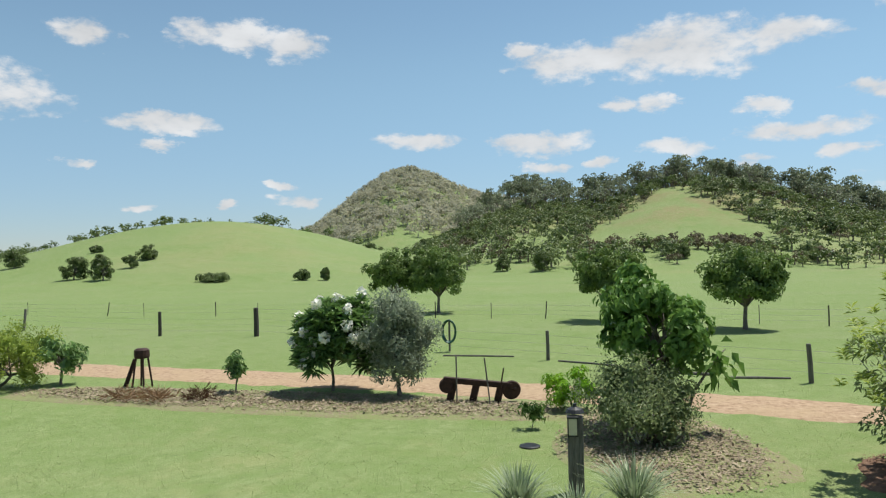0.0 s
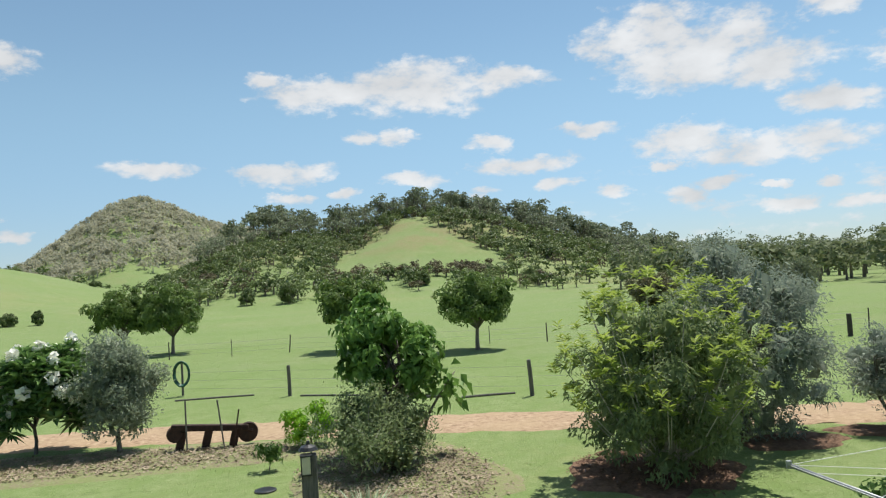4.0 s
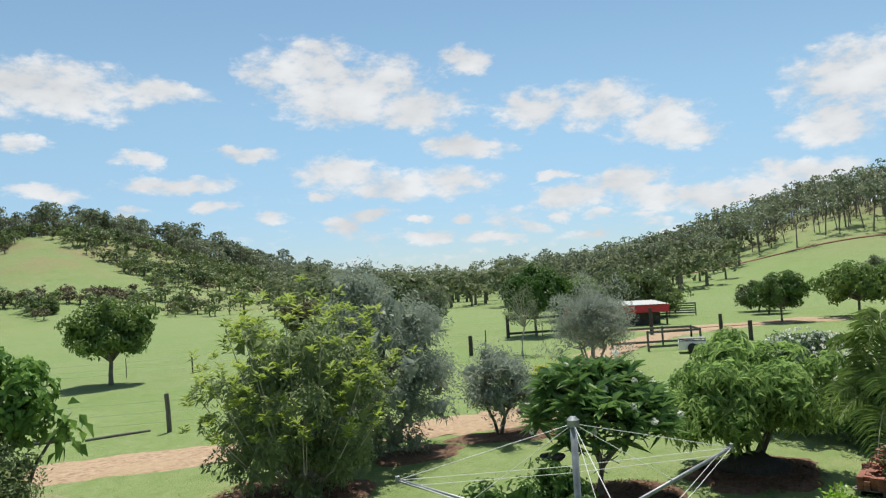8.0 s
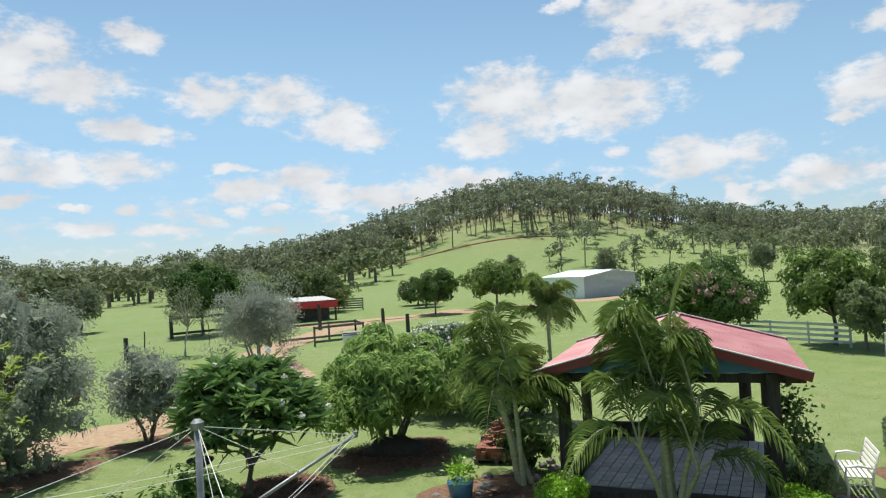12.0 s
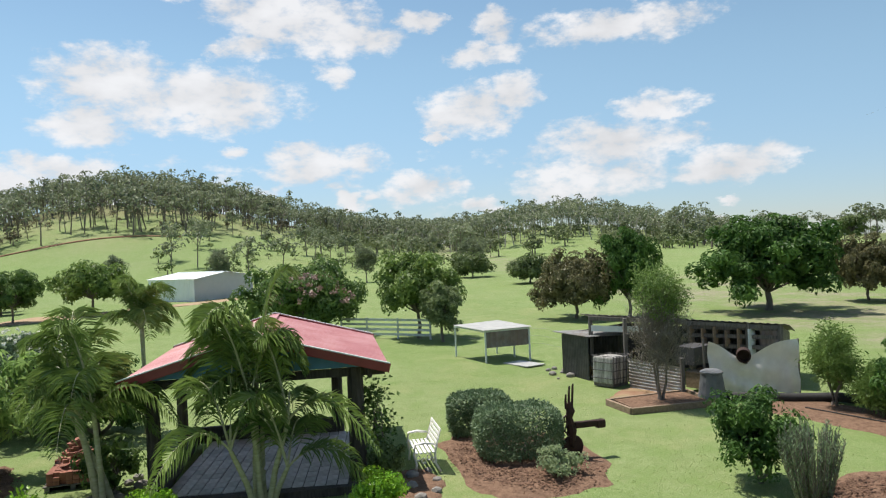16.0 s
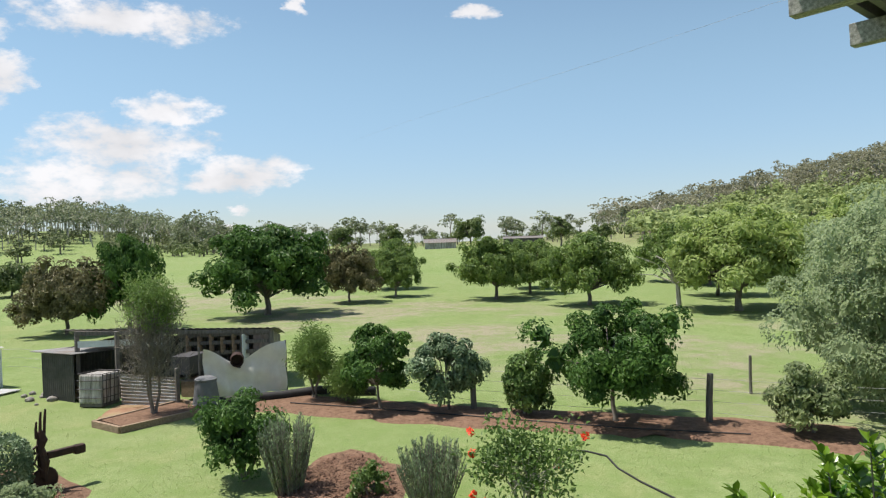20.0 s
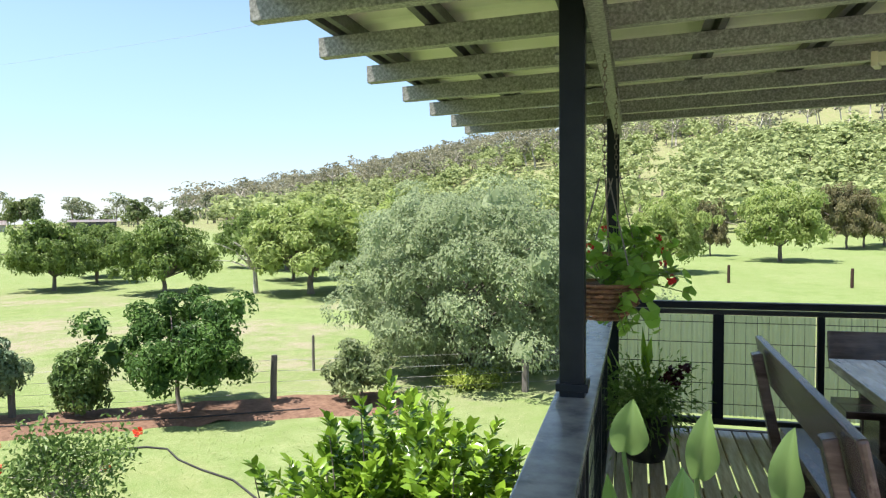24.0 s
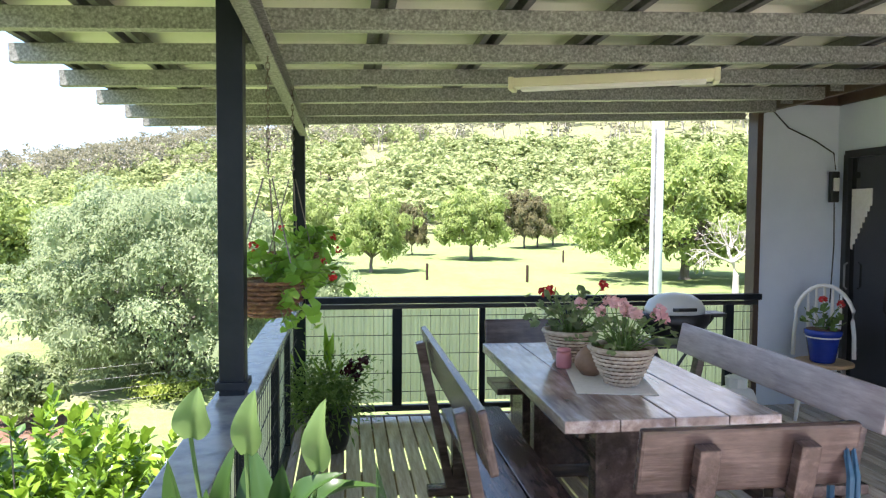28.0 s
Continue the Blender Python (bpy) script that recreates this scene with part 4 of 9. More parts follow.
# Worn rail paint, its colour also lightened to imitate reflected sky
RAIL_PAINT = material("worn_sky_sheen_rail", [(0.10, 0.115, 0.13), (0.20, 0.22, 0.235)], 12, 0.26, bump=0.15, bump_scale=25, second=0.5, second_scale=6, second_col=(0.30, 0.31, 0.31), spec=0.8)
BROWN_PAINT = material("brown_timber_paint", [(0.055, 0.03, 0.02), (0.085, 0.05, 0.035)], 5, 0.5, bump=0.2)
WALL_GREY = material("grey_wall_paint", [(0.56, 0.62, 0.72), (0.63, 0.69, 0.79)], 2, 0.6, bump=0.08, bump_scale=60)
WHITE_PAINT = material("white_paint", [(0.72, 0.71, 0.67), (0.82, 0.81, 0.78)], 4, 0.5, bump=0.05)
CREAM = material("cream_plastic", [(0.66, 0.63, 0.42), (0.74, 0.71, 0.52)], 4, 0.4, bump=0.0)
BATTEN = material("dull_batten_steel", [(0.10, 0.105, 0.10), (0.17, 0.175, 0.165)], 40, 0.55, metal=0.4, bump=0.05)
POLY = leaf("ribbed_sheet", (0.56, 0.60, 0.38), (0.70, 0.73, 0.50), rough=0.5, through_light=0.62)
WICKER = material("wicker", [(0.42, 0.32, 0.23), (0.66, 0.55, 0.43)], 30, 0.7, bump=0.5, bump_scale=60, island=0.25)
WICKER_BROWN = material("brown_wicker", [(0.16, 0.08, 0.04), (0.32, 0.17, 0.09)], 30, 0.6, bump=0.5, bump_scale=60, island=0.25)
CHAIN = material("chain_steel", [(0.12, 0.10, 0.08), (0.25, 0.22, 0.18)], 30, 0.5, metal=0.7, bump=0.0)
PINK = leaf("petal_pink", (0.75, 0.36, 0.38), (0.85, 0.58, 0.56), through_light=0.2)
RED = leaf("petal_red", (0.5, 0.02, 0.03), (0.75, 0.05, 0.04), through_light=0.2)
WHITE_PETAL = leaf("petal_white", (0.75, 0.75, 0.65), (0.88, 0.88, 0.80), through_light=0.25)
DARK_PETAL = leaf("petal_maroon", (0.03, 0.004, 0.01), (0.09, 0.01, 0.02), through_light=0.1)
LEAF_GERANIUM = leaf("leaf_geranium", (0.095, 0.23, 0.026), (0.34, 0.60, 0.08), rough=0.4, through_light=0.4)
LEAF_LILY = leaf("leaf_lily", (0.018, 0.048, 0.011), (0.042, 0.095, 0.02), rough=0.28, through_light=0.18)
LEAF_SPATHE = leaf("spathe_green", (0.10, 0.19, 0.05), (0.24, 0.36, 0.13), rough=0.35, through_light=0.45)
LEAF_FERN = leaf("leaf_fern", (0.10, 0.19, 0.045), (0.30, 0.45, 0.13), through_light=0.4)
BLUE_GLAZE = material("blue_glaze", [(0.012, 0.03, 0.22), (0.02, 0.05, 0.32)], 4, 0.12, bump=0.03)
CLOTH = material("linen_cloth", [(0.68, 0.63, 0.56), (0.78, 0.74, 0.68)], 40, 0.9, bump=0.4, bump_scale=120)
GLASS_DARK = material("door_glass", [(0.012, 0.012, 0.014), (0.02, 0.018, 0.018)], 2, 0.04, bump=0.0, spec=0.8)
BBQ_WHITE = material("barbecue_lid", [(0.55, 0.56, 0.56), (0.62, 0.63, 0.63)], 5, 0.3, bump=0.02)
PLASTIC_BLACK = material("black_plastic", [(0.012, 0.012, 0.013), (0.022, 0.022, 0.023)], 10, 0.35, bump=0.05)
BLUE_ROPE = material("blue_strap", [(0.02, 0.07, 0.13), (0.03, 0.11, 0.18)], 30, 0.6, bump=0.2)
PLASTIC_PINK = material("pink_candle", [(0.6, 0.22, 0.24), (0.7, 0.3, 0.32)], 5, 0.35, bump=0.0)
POTTERY = material("brown_pottery", [(0.22, 0.12, 0.07), (0.36, 0.22, 0.14)], 6, 0.6, bump=0.2)
STEEL_WIRE = material("fence_wire", [(0.20, 0.20, 0.195), (0.32, 0.32, 0.31)], 20, 0.55, metal=0.5, bump=0.0)


def build_deck():
    deck = thing("deck", at(0, 0, 0), "weathered brown hardwood deck boards with open gaps", "deck", kind="structure")
    shared = None
    k = 0
    x = -3.83
    while x < 0.6:
        if shared is None:
            bm = bmesh.new()
            add_box(bm, (0.088, 7.2, 0.022), Matrix(), 0.003)
            ob = part("board", bm, BOARD, deck)
            shared = ob.data
        else:
            ob = new("board", shared)
            ob.parent = deck
        ob.matrix_basis = at(x + 0.044, -2.85, DECK - 0.011 - 0.0006 * (k % 3))
        x += 0.1005
        k += 1
    for y in (-6.2, -5.3, -4.4, -3.5, -2.6, -1.7, -0.8, 0.1):
        part("joist", box((4.4, 0.05, 0.14), at(-1.63, y, DECK - 0.095)), BROWN_PAINT, deck)
    part("fascia", box((0.04, 7.3, 0.2), at(0.665, -2.85, DECK - 0.11)), BROWN_PAINT, deck)
    part("fascia", box((4.5, 0.04, 0.2), at(-1.62, -6.525, DECK - 0.11)), BROWN_PAINT, deck)
    for x, y in ((0.55, -6.35), (0.55, -3.69), (0.55, -0.9), (-2.9, -6.35)):
        part("stump", tube([(x, y, -0.1), (x, y, DECK - 0.17)], 0.07, 12), STEEL_BLUE, deck)


build_deck()


def veranda_post(y, x, top):
    post = thing("veranda_post", at(x, y, DECK), "dark blue square steel veranda post beside the railing", "post", "veranda posts")
    part("shaft", box((0.09, 0.09, top), at(0, 0, top / 2), 0.006), STEEL_BLUE, post)
    part("base_plate", box((0.13, 0.13, 0.012), at(0, 0, 0.006), 0.002), STEEL_BLUE, post)
    part("collar", box((0.115, 0.115, 0.03), at(0, 0, RAIL - DECK + 0.035), 0.004), STEEL_BLUE, post)
    for s in (-1, 1):
        part("bolt", tube([(0, s * 0.03, 2.16), (0.06, s * 0.03, 2.16)], 0.012, 6), GALV, post)
    return post


veranda_post(-3.52, 0.685, 2.43)
veranda_post(-6.42, 0.63, 2.30)


def corrugated(w, h, pitch, depth, thick=0.0, along="x"):
    """A ribbed sheet standing up: w wide, h high."""
    bm = bmesh.new()
    n = max(4, int(w / pitch * 4))
    prof = [(w * i / n - w / 2, depth * math.sin(math.pi / 2 * (i % 4))) for i in range(n + 1)]
    lo = [bm.verts.new((x, y, 0)) for x, y in prof]
    hi = [bm.verts.new((x, y, h)) for x, y in prof]
    for i in range(n):
        bm.faces.new((lo[i], lo[i + 1], hi[i + 1], hi[i]))
    return bm


def rail_panel(parent, length, m):
    """One infill: ribbed pale sheet with welded wire in front."""
    sheet = part("ribbed_sheet", corrugated(length, 0.74, 0.034, 0.006), POLY, parent)
    sheet.matrix_basis = m @ at(0, 0.02, 0)
    wires = bmesh.new()
    for z in (0.09, 0.24, 0.39, 0.54, 0.69):
        add_tube(wires, [(-length / 2, -0.012, z), (length / 2, -0.012, z)], 0.0028, 4)
    k = int(length / 0.075)
    for i in range(1, k):
        x = -length / 2 + i * length / k
        add_tube(wires, [(x, -0.016, 0), (x, -0.016, 0.74)], 0.0018, 4)
    w = part("wire_mesh", wires, STEEL_BLUE, parent)
    w.matrix_basis = m


def build_rails():
    far = thing("end_railing", at(0, 0, 0), "dark steel balustrade with wire mesh and pale ribbed infill", "railing")
    y = -6.45
    part("top_rail", box((3.86, 0.07, 0.05), at(-1.25, y, RAIL - 0.025), 0.005), STEEL_BLUE, far)
    part("sub_rail", box((3.80, 0.05, 0.035), at(-1.25, y, RAIL - 0.075), 0.004), BLACK_PAINT, far)
    part("bottom_rail", box((3.80, 0.05, 0.045), at(-1.25, y, DECK + 0.07), 0.004), BLACK_PAINT, far)
    stops = [0.63, -0.12, -0.80, -1.50, -2.25, -2.90, -3.14]
    for i, x in enumerate(stops[1:-1]):
        w = 0.075 if i % 2 == 0 else 0.045
        part("mullion", box((w, 0.045, 0.8), at(x, y, DECK + 0.49), 0.003), STEEL_BLUE, far)
    for a, b in zip(stops, stops[1:]):
        rail_panel(far, abs(a - b) - 0.06, at((a + b) / 2, y, DECK + 0.11) @ pose(0, 0, 0, 0, 0, 180))
    side = thing("side_railing", at(0, 0, 0), "dark blue steel balustrade with broad flat top rail", "railing")
    part("top_rail", box((0.15, 7.15, 0.035), at(0.675, -2.86, RAIL - 0.018), 0.006), RAIL_PAINT, side, smooth=False)
    part("sub_rail", box((0.05, 7.1, 0.05), at(0.66, -2.86, RAIL - 0.065), 0.004), STEEL_BLUE, side)
    part("bottom_rail", box((0.05, 7.1, 0.045), at(0.66, -2.86, DECK + 0.07), 0.004), BLACK_PAINT, side)
    stops = [-6.36, -5.55, -4.75, -3.69, -2.9, -2.0, -1.1, -0.2, 0.66]
    for yy in stops[1:]:
        part("mullion", box((0.045, 0.05, 0.8), at(0.66, yy, DECK + 0.49), 0.003), STEEL_BLUE, side)
    for a, b in zip(stops, stops[1:]):
        rail_panel(side, abs(a - b) - 0.06, at(0.66, (a + b) / 2, DECK + 0.11) @ pose(0, 0, 0, 0, 0, -90))
    end = thing("entry_railing", at(0, 0, 0), "dark steel balustrade closing the veranda end", "railing")
    part("top_rail", box((4.4, 0.07, 0.05), at(-1.6, 0.7, RAIL - 0.028), 0.005), STEEL_BLUE, end)
    part("bottom_rail", box((4.4, 0.05, 0.045), at(-1.6, 0.7, DECK + 0.07), 0.004), BLACK_PAINT, end)
    for a, b in ((0.58, -0.8), (-0.8, -2.2), (-2.2, -3.6)):
        rail_panel(end, abs(a - b) - 0.06, at((a + b) / 2, 0.7, DECK + 0.11))
        part("mullion", box((0.05, 0.045, 0.82), at(b, 0.7, DECK + 0.5), 0.003), STEEL_BLUE, end)


build_rails()


def build_roof():
    """Skillion roof: channel rafters run out to +x with a slight fall, top-hat battens over them, ribbed sheets on top."""
    roof = thing("veranda_roof", at(0, 0, 0), "galvanised steel veranda roof frame with ribbed sheeting", "roof", kind="structure")
    slope = 0.034
    base = lambda x, y=-4.5: 5.012 + (1.79 - x) * slope + (y + 5.0) * 0.014
    mesh = None
    for k in range(-2, 7):
        y = max(-3.27 - 0.582 * k, -6.62)
        if mesh is None:
            bm = bmesh.new()
            add_box(bm, (4.92, 0.008, 0.086), Matrix(), 0.002)
            add_box(bm, (4.92, 0.05, 0.006), at(0, -0.029, 0.040))
            add_box(bm, (4.92, 0.05, 0.006), at(0, -0.029, -0.040))
            add_box(bm, (4.92, 0.005, 0.016), at(0, -0.0535, -0.033))
            ob = part("rafter", bm, GALV, roof)
            mesh = ob.data
        else:
            ob = new("rafter", mesh)
            ob.parent = roof
        ob.matrix_basis = Matrix.Translation((-0.645, y, base(-0.645, y) + 0.043)) @ pose(0, 0, 0, 0, math.degrees(math.atan(slope)), 0)
    tilt = pose(0, 0, 0, math.degrees(math.atan(0.014)), 0, 0)
    for x in (1.70, 1.28, 0.72, 0.13, -0.43, -0.94, -1.43, -1.95, -2.5, -2.95):
        bm = bmesh.new()
        for sx in (-1, 1):
            add_box(bm, (0.004, 5.0, 0.075), at(sx * 0.022, 0, 0.04))
            add_box(bm, (0.030, 5.0, 0.004), at(sx * 0.036, 0, 0.003))
        add_box(bm, (0.044, 5.0, 0.004), at(0, 0, 0.078))
        part("batten", bm, BATTEN, roof).matrix_basis = at(x, -4.2, base(x, -4.2) + 0.089) @ tilt
    n = 4 * int(5.0 / 0.19)
    bm = bmesh.new()
    ys = [-6.7 + 5.0 * i / n for i in range(n + 1)]
    zs = [(0.0, 0.0, 0.025, 0.025)[i % 4] for i in range(n + 1)]
    for lift in (0.0, 0.004):
        a = [bm.verts.new((1.82, y, base(1.82, y) + 0.172 + z + lift)) for y, z in zip(ys, zs)]
        b = [bm.verts.new((-3.95, y, base(-3.95, y) + 0.172 + z + lift)) for y, z in zip(ys, zs)]
        for i in range(n):
            f = (a[i], b[i], b[i + 1], a[i + 1])
            bm.faces.new(f if lift else f[::-1])
    part("roof_sheet", bm, SHEET, roof)
    bm = bmesh.new()
    add_box(bm, (0.01, 4.9, 0.10), Matrix())
    add_box(bm, (0.05, 4.9, 0.008), at(-0.025, 0, 0.046))
    add_box(bm, (0.05, 4.9, 0.008), at(-0.025, 0, -0.046))
    beam = part("beam", bm, GALV, roof)
    beam.matrix_basis = at(0.615, -4.15, 4.992) @ tilt
    part("ledger", box((0.045, 4.9, 0.17), at(-3.145, -4.1, 5.27), 0.004), BROWN_PAINT, roof)
    part("soffit", box((0.72, 4.86, 0.02), at(-3.53, -4.08, 5.365)), WHITE_PAINT, roof)
    for k in range(8):
        y = -3.17 - 0.565 * k + 0.05
        if y > -6.3:
            part("bracket", box((0.10, 0.008, 0.13), at(-3.07, y - 0.045, 5.26)), GALV, roof)
            part("bolt", tube([(-3.06, y - 0.045, 5.27), (-3.06, y - 0.02, 5.27)], 0.012, 6), STEEL_WIRE, roof)
    light = thing("fluorescent_light", at(-1.12, -4.57, 5.055) @ pose(0, 0, 0, 0, 0, -24), "cream fluorescent batten fixed under the rafters", "light")
    part("body", box((1.05, 0.11, 0.05), at(0, 0, 0), 0.008), CREAM, light)
    part("diffuser", box((0.96, 0.07, 0.018), at(0, 0, -0.033), 0.006), WHITE_PAINT, light)
    for s in (-1, 1):
        part("end_cap", box((0.03, 0.12, 0.07), at(s * 0.53, 0, -0.005), 0.006), CREAM, light)


build_roof()


def build_house():
    """The house wall on the inner side with its door, and the pier at the far end."""
    wall = tagged(part("wall_end", box((0.75, 0.12, 2.75), at(-3.54, -6.53, DECK + 1.36), 0.002), WALL_GREY), "grey painted wall pier at the veranda end", "wall", kind="structure")
    part("corner_trim", box((0.05, 0.14, 2.6), at(-3.15, -6.53, DECK + 1.31), 0.003), BROWN_PAINT, wall)
    part("cornice", box((0.72, 0.035, 0.085), at(-3.53, -6.452, DECK + 2.58), 0.004), BROWN_PAINT, wall)
    w = thing("wall_house", at(0, 0, 0), "grey painted house wall beside the deck", "wall", kind="structure")
    x = -3.93
    part("wall_panel", box((0.12, 0.16, 2.75), at(x, -6.46, DECK + 1.36)), WALL_GREY, w)
    part("wall_panel", box((0.12, 4.6, 2.75), at(x, -1.7 + 0.0, DECK + 1.36)), WALL_GREY, w)
    part("wall_panel", box((0.12, 2.38, 0.59), at(x, -5.19, DECK + 2.44)), WALL_GREY, w)
    part("cornice", box((0.035, 7.0, 0.085), at(x + 0.085, -2.95, DECK + 2.58), 0.004), BROWN_PAINT, w)
    part("side_wall", box((5.0, 0.12, 2.75), at(-6.5, -6.53, DECK + 1.36)), WALL_GREY, w)
    part("side_wall", box((5.0, 0.12, 2.75), at(-6.5, 0.9, DECK + 1.36)), WALL_GREY, w)
    part("back_wall", box((0.12, 7.4, 2.75), at(-8.9, -2.8, DECK + 1.36)), WALL_GREY, w)
    part("under_wall", box((5.0, 7.2, 2.5), at(-6.45, -2.85, 1.25)), WALL_GREY, w)
    tagged(part("floor", box((5.0, 7.4, 0.1), at(-6.45, -2.8, DECK - 0.06)), BROWN_PAINT), "dark floor inside the house", "floor", kind="structure")
    tagged(part("ceiling", box((5.0, 7.4, 0.06), at(-6.45, -2.8, DECK + 2.76)), WHITE_PAINT), "white ceiling inside the house", "ceiling", kind="structure")
    door = thing("door_1", at(x, -6.38, DECK), "black framed sliding glass door with lace curtain", "door", kind="structure")
    for y in (0.03, 1.18, 2.35):
        part("stile", box((0.09, 0.06, 2.12), at(0.03, y, 1.06), 0.004), BLACK_PAINT, door)
    for z in (0.03, 2.12):
        part("frame_rail", box((0.088, 2.36, 0.06), at(0.03, 1.19, z), 0.004), BLACK_PAINT, door)
    for y in (0.6, 1.77):
        part("pane", box((0.008, 1.1, 2.03), at(0.03, y, 1.08)), GLASS_DARK, door)
    part("handle", tube([(0.085, 0.10, 1.0), (0.11, 0.10, 1.02), (0.11, 0.10, 1.2), (0.085, 0.10, 1.22)], 0.009, 6), STEEL_WIRE, door)
    lace = bmesh.new()
    for k in range(9):
        u, d = 0.08 + 0.026 * k, 0.5 - 0.045 * k
        add_box(lace, (0.004, 0.024, d), at(0.038, u, 1.83 - d / 2))
    part("curtain", lace, CLOTH, door)
    lead = thing("power_lead", at(0, 0, 0), "black cable hanging from a switch box on the wall", "cable")
    part("cord", tube([(-3.2, -6.40, 5.22), (-3.35, -6.38, 5.06), (-3.6, -6.39, 4.96), (-3.78, -6.40, 4.86), (-3.80, -6.40, 4.72)], 0.006, 5), PLASTIC_BLACK, lead)
    part("cord", tube([(-3.80, -6.405, 4.45), (-3.81, -6.405, 4.1), (-3.79, -6.405, 3.6)], 0.006, 5), PLASTIC_BLACK, lead)
    part("switch_box", box((0.07, 0.05, 0.26), at(-3.80, -6.415, 4.58), 0.008), PLASTIC_BLACK, lead)
    part("switch_face", box((0.05, 0.012, 0.11), at(-3.80, -6.383, 4.60), 0.003), WHITE_PAINT, lead)


build_house()


def build_table():
    table = thing("dining_table", at(-1.08, -4.53, DECK), "dark stained rustic timber dining table, worn on top", "table")
    w = 0.96 / 4
    for i in range(4):
        part("top_plank", box((w - 0.004, 1.76, 0.055), at(-0.48 + w * (i + 0.5), 0, 0.735), 0.006), TABLE_TOP, table)
    for y in (-0.55, 0.52):
        leg = part("leg", box((0.46, 0.10, 0.62), at(0, y, 0.39), 0.008), WOOD_DARK, table)
        part("foot", box((0.66, 0.12, 0.08), at(0, y, 0.04), 0.01), WOOD_DARK_X, leg)
        part("cleat", box((0.8, 0.09, 0.05), at(0, y, 0.683), 0.006), WOOD_DARK_X, leg)
    part("stretcher", box((0.07, 1.1, 0.12), at(0, 0, 0.3), 0.008), WOOD_DARK, table)
    for s in (-1, 1):
        part("apron", box((0.03, 1.5, 0.06), at(s * 0.36, 0, 0.675), 0.004), WOOD_DARK, table)


build_table()


def bench(name, m, length, label, seat_h=0.44, back_z=0.38, back_h=0.24, back_mat=None):
    """A rustic bench along its own x axis; the back stands on the -y side."""
    b = thing(name, m, label, "bench", "benches round the table")
    for k in range(2):
        part("seat_plank", box((length, 0.175, 0.045), at(0, -0.095 + k * 0.18, seat_h - 0.022), 0.006), WOOD_DARK_X, b)
    part("backrest", box((length, 0.035, back_h), at(0, -0.27, seat_h + back_z) @ pose(0, 0, 0, 12, 0, 0), 0.012), back_mat or WOOD_DARK_X, b)
    for s in (-1, 1):
        x = s * (length / 2 - 0.22)
        part("upright", box((0.075, 0.05, 0.5 + back_z), at(x, -0.245, seat_h + 0.02 - (0.4 - back_z) * 0.5) @ pose(0, 0, 0, 12, 0, 0), 0.006), WOOD_DARK, b)
        part("leg", box((0.08, 0.30, 0.36), at(x, 0.0, 0.225), 0.008), WOOD_DARK, b)
        part("foot", box((0.085, 0.5, 0.05), at(x, -0.04, 0.025), 0.008), WOOD_DARK, b)
    part("brace", box((length - 0.5, 0.03, 0.07), at(0, 0.0, 0.2), 0.004), WOOD_DARK_X, b)
    return b


bench("timber_bench", at(-0.47, -4.15, DECK) @ pose(0, 0, 0, 0, 0, 90), 1.85, "dark stained timber bench along the rail side of table")
bench("timber_bench", at(-1.79, -4.62, DECK) @ pose(0, 0, 0, 0, 0, -90), 1.95, "timber bench on the house side, backrest paled for skylight", 0.44, 0.31, 0.2, WOOD_SKYLIT)
bench("timber_bench", at(-1.09, -5.66, DECK) @ pose(0, 0, 0, 0, 0, 0), 0.74, "short dark timber bench at the far table end", 0.44, 0.30, 0.2)
bench("timber_bench", at(-1.09, -3.40, DECK) @ pose(0, 0, 0, 0, 0, 180), 0.80, "short timber bench with blue strap over its back", 0.44, 0.335)
strap = thing("blue_strap", at(-1.44, -3.14, DECK - 0.045), "dark blue strap draped over the bench back", "strap")
part("band", tube([(0, 0.06, 0.5), (-0.005, 0.055, 0.75), (0, 0.0, 0.93), (0, -0.04, 0.9), (0.005, -0.03, 0.6)], 0.014, 6), BLUE_ROPE, strap)
part("band", tube([(-0.03, 0.06, 0.45), (-0.03, 0.055, 0.75), (-0.03, 0.0, 0.93), (-0.03, -0.04, 0.88)], 0.012, 6), BLUE_ROPE, strap)


def weave(profile, mat, parent, name, strands=20, thick=0.006):
    """A basket of woven bands over a turned profile."""
    bm = bmesh.new()
    zs = [z for r, z in profile]
    rs = [r for r, z in profile]
    h0, h1 = zs[0], zs[-1]
    rows = int((h1 - h0) / (thick * 2.6))
    for k in range(rows):
        z = h0 + (k + 0.5) * (h1 - h0) / rows
        r = float(np.interp(z, zs, rs))
        pts = []
        for j in range(strands * 2 + 1):
            a = 6.28318 * j / (strands * 2)
            rr = r + thick * 0.7 * (1 if (j + k) % 2 else -1)
            pts.append((rr * math.cos(a), rr * math.sin(a), z))
        add_tube(bm, pts, thick, 4, cap=False)
    ob = tagged(part(name, bm, mat, parent), kind="stuff")
    return ob


def basket(name, m, r0, r1, h, label, mat, category="basket"):
    b = thing(name, m, label, category)
    prof = [(r0, 0.0), ((r0 + r1) / 2 * 1.06, h * 0.5), (r1, h)]
    weave(prof, mat, b, "woven_side", 22, 0.007)
    part("liner", lathe([(r0 * 0.9, 0.005), ((r0 + r1) / 2 * 1.0, h * 0.5), (r1 * 0.95, h * 0.93)], 20), SOIL, b)
    bm = bmesh.new()
    add_tube(bm, [((r1 + 0.004) * math.cos(6.28318 * k / 24), (r1 + 0.004) * math.sin(6.28318 * k / 24), h) for k in range(25)], 0.013, 6, cap=False)
    part("rim", bm, mat, b)
    return b


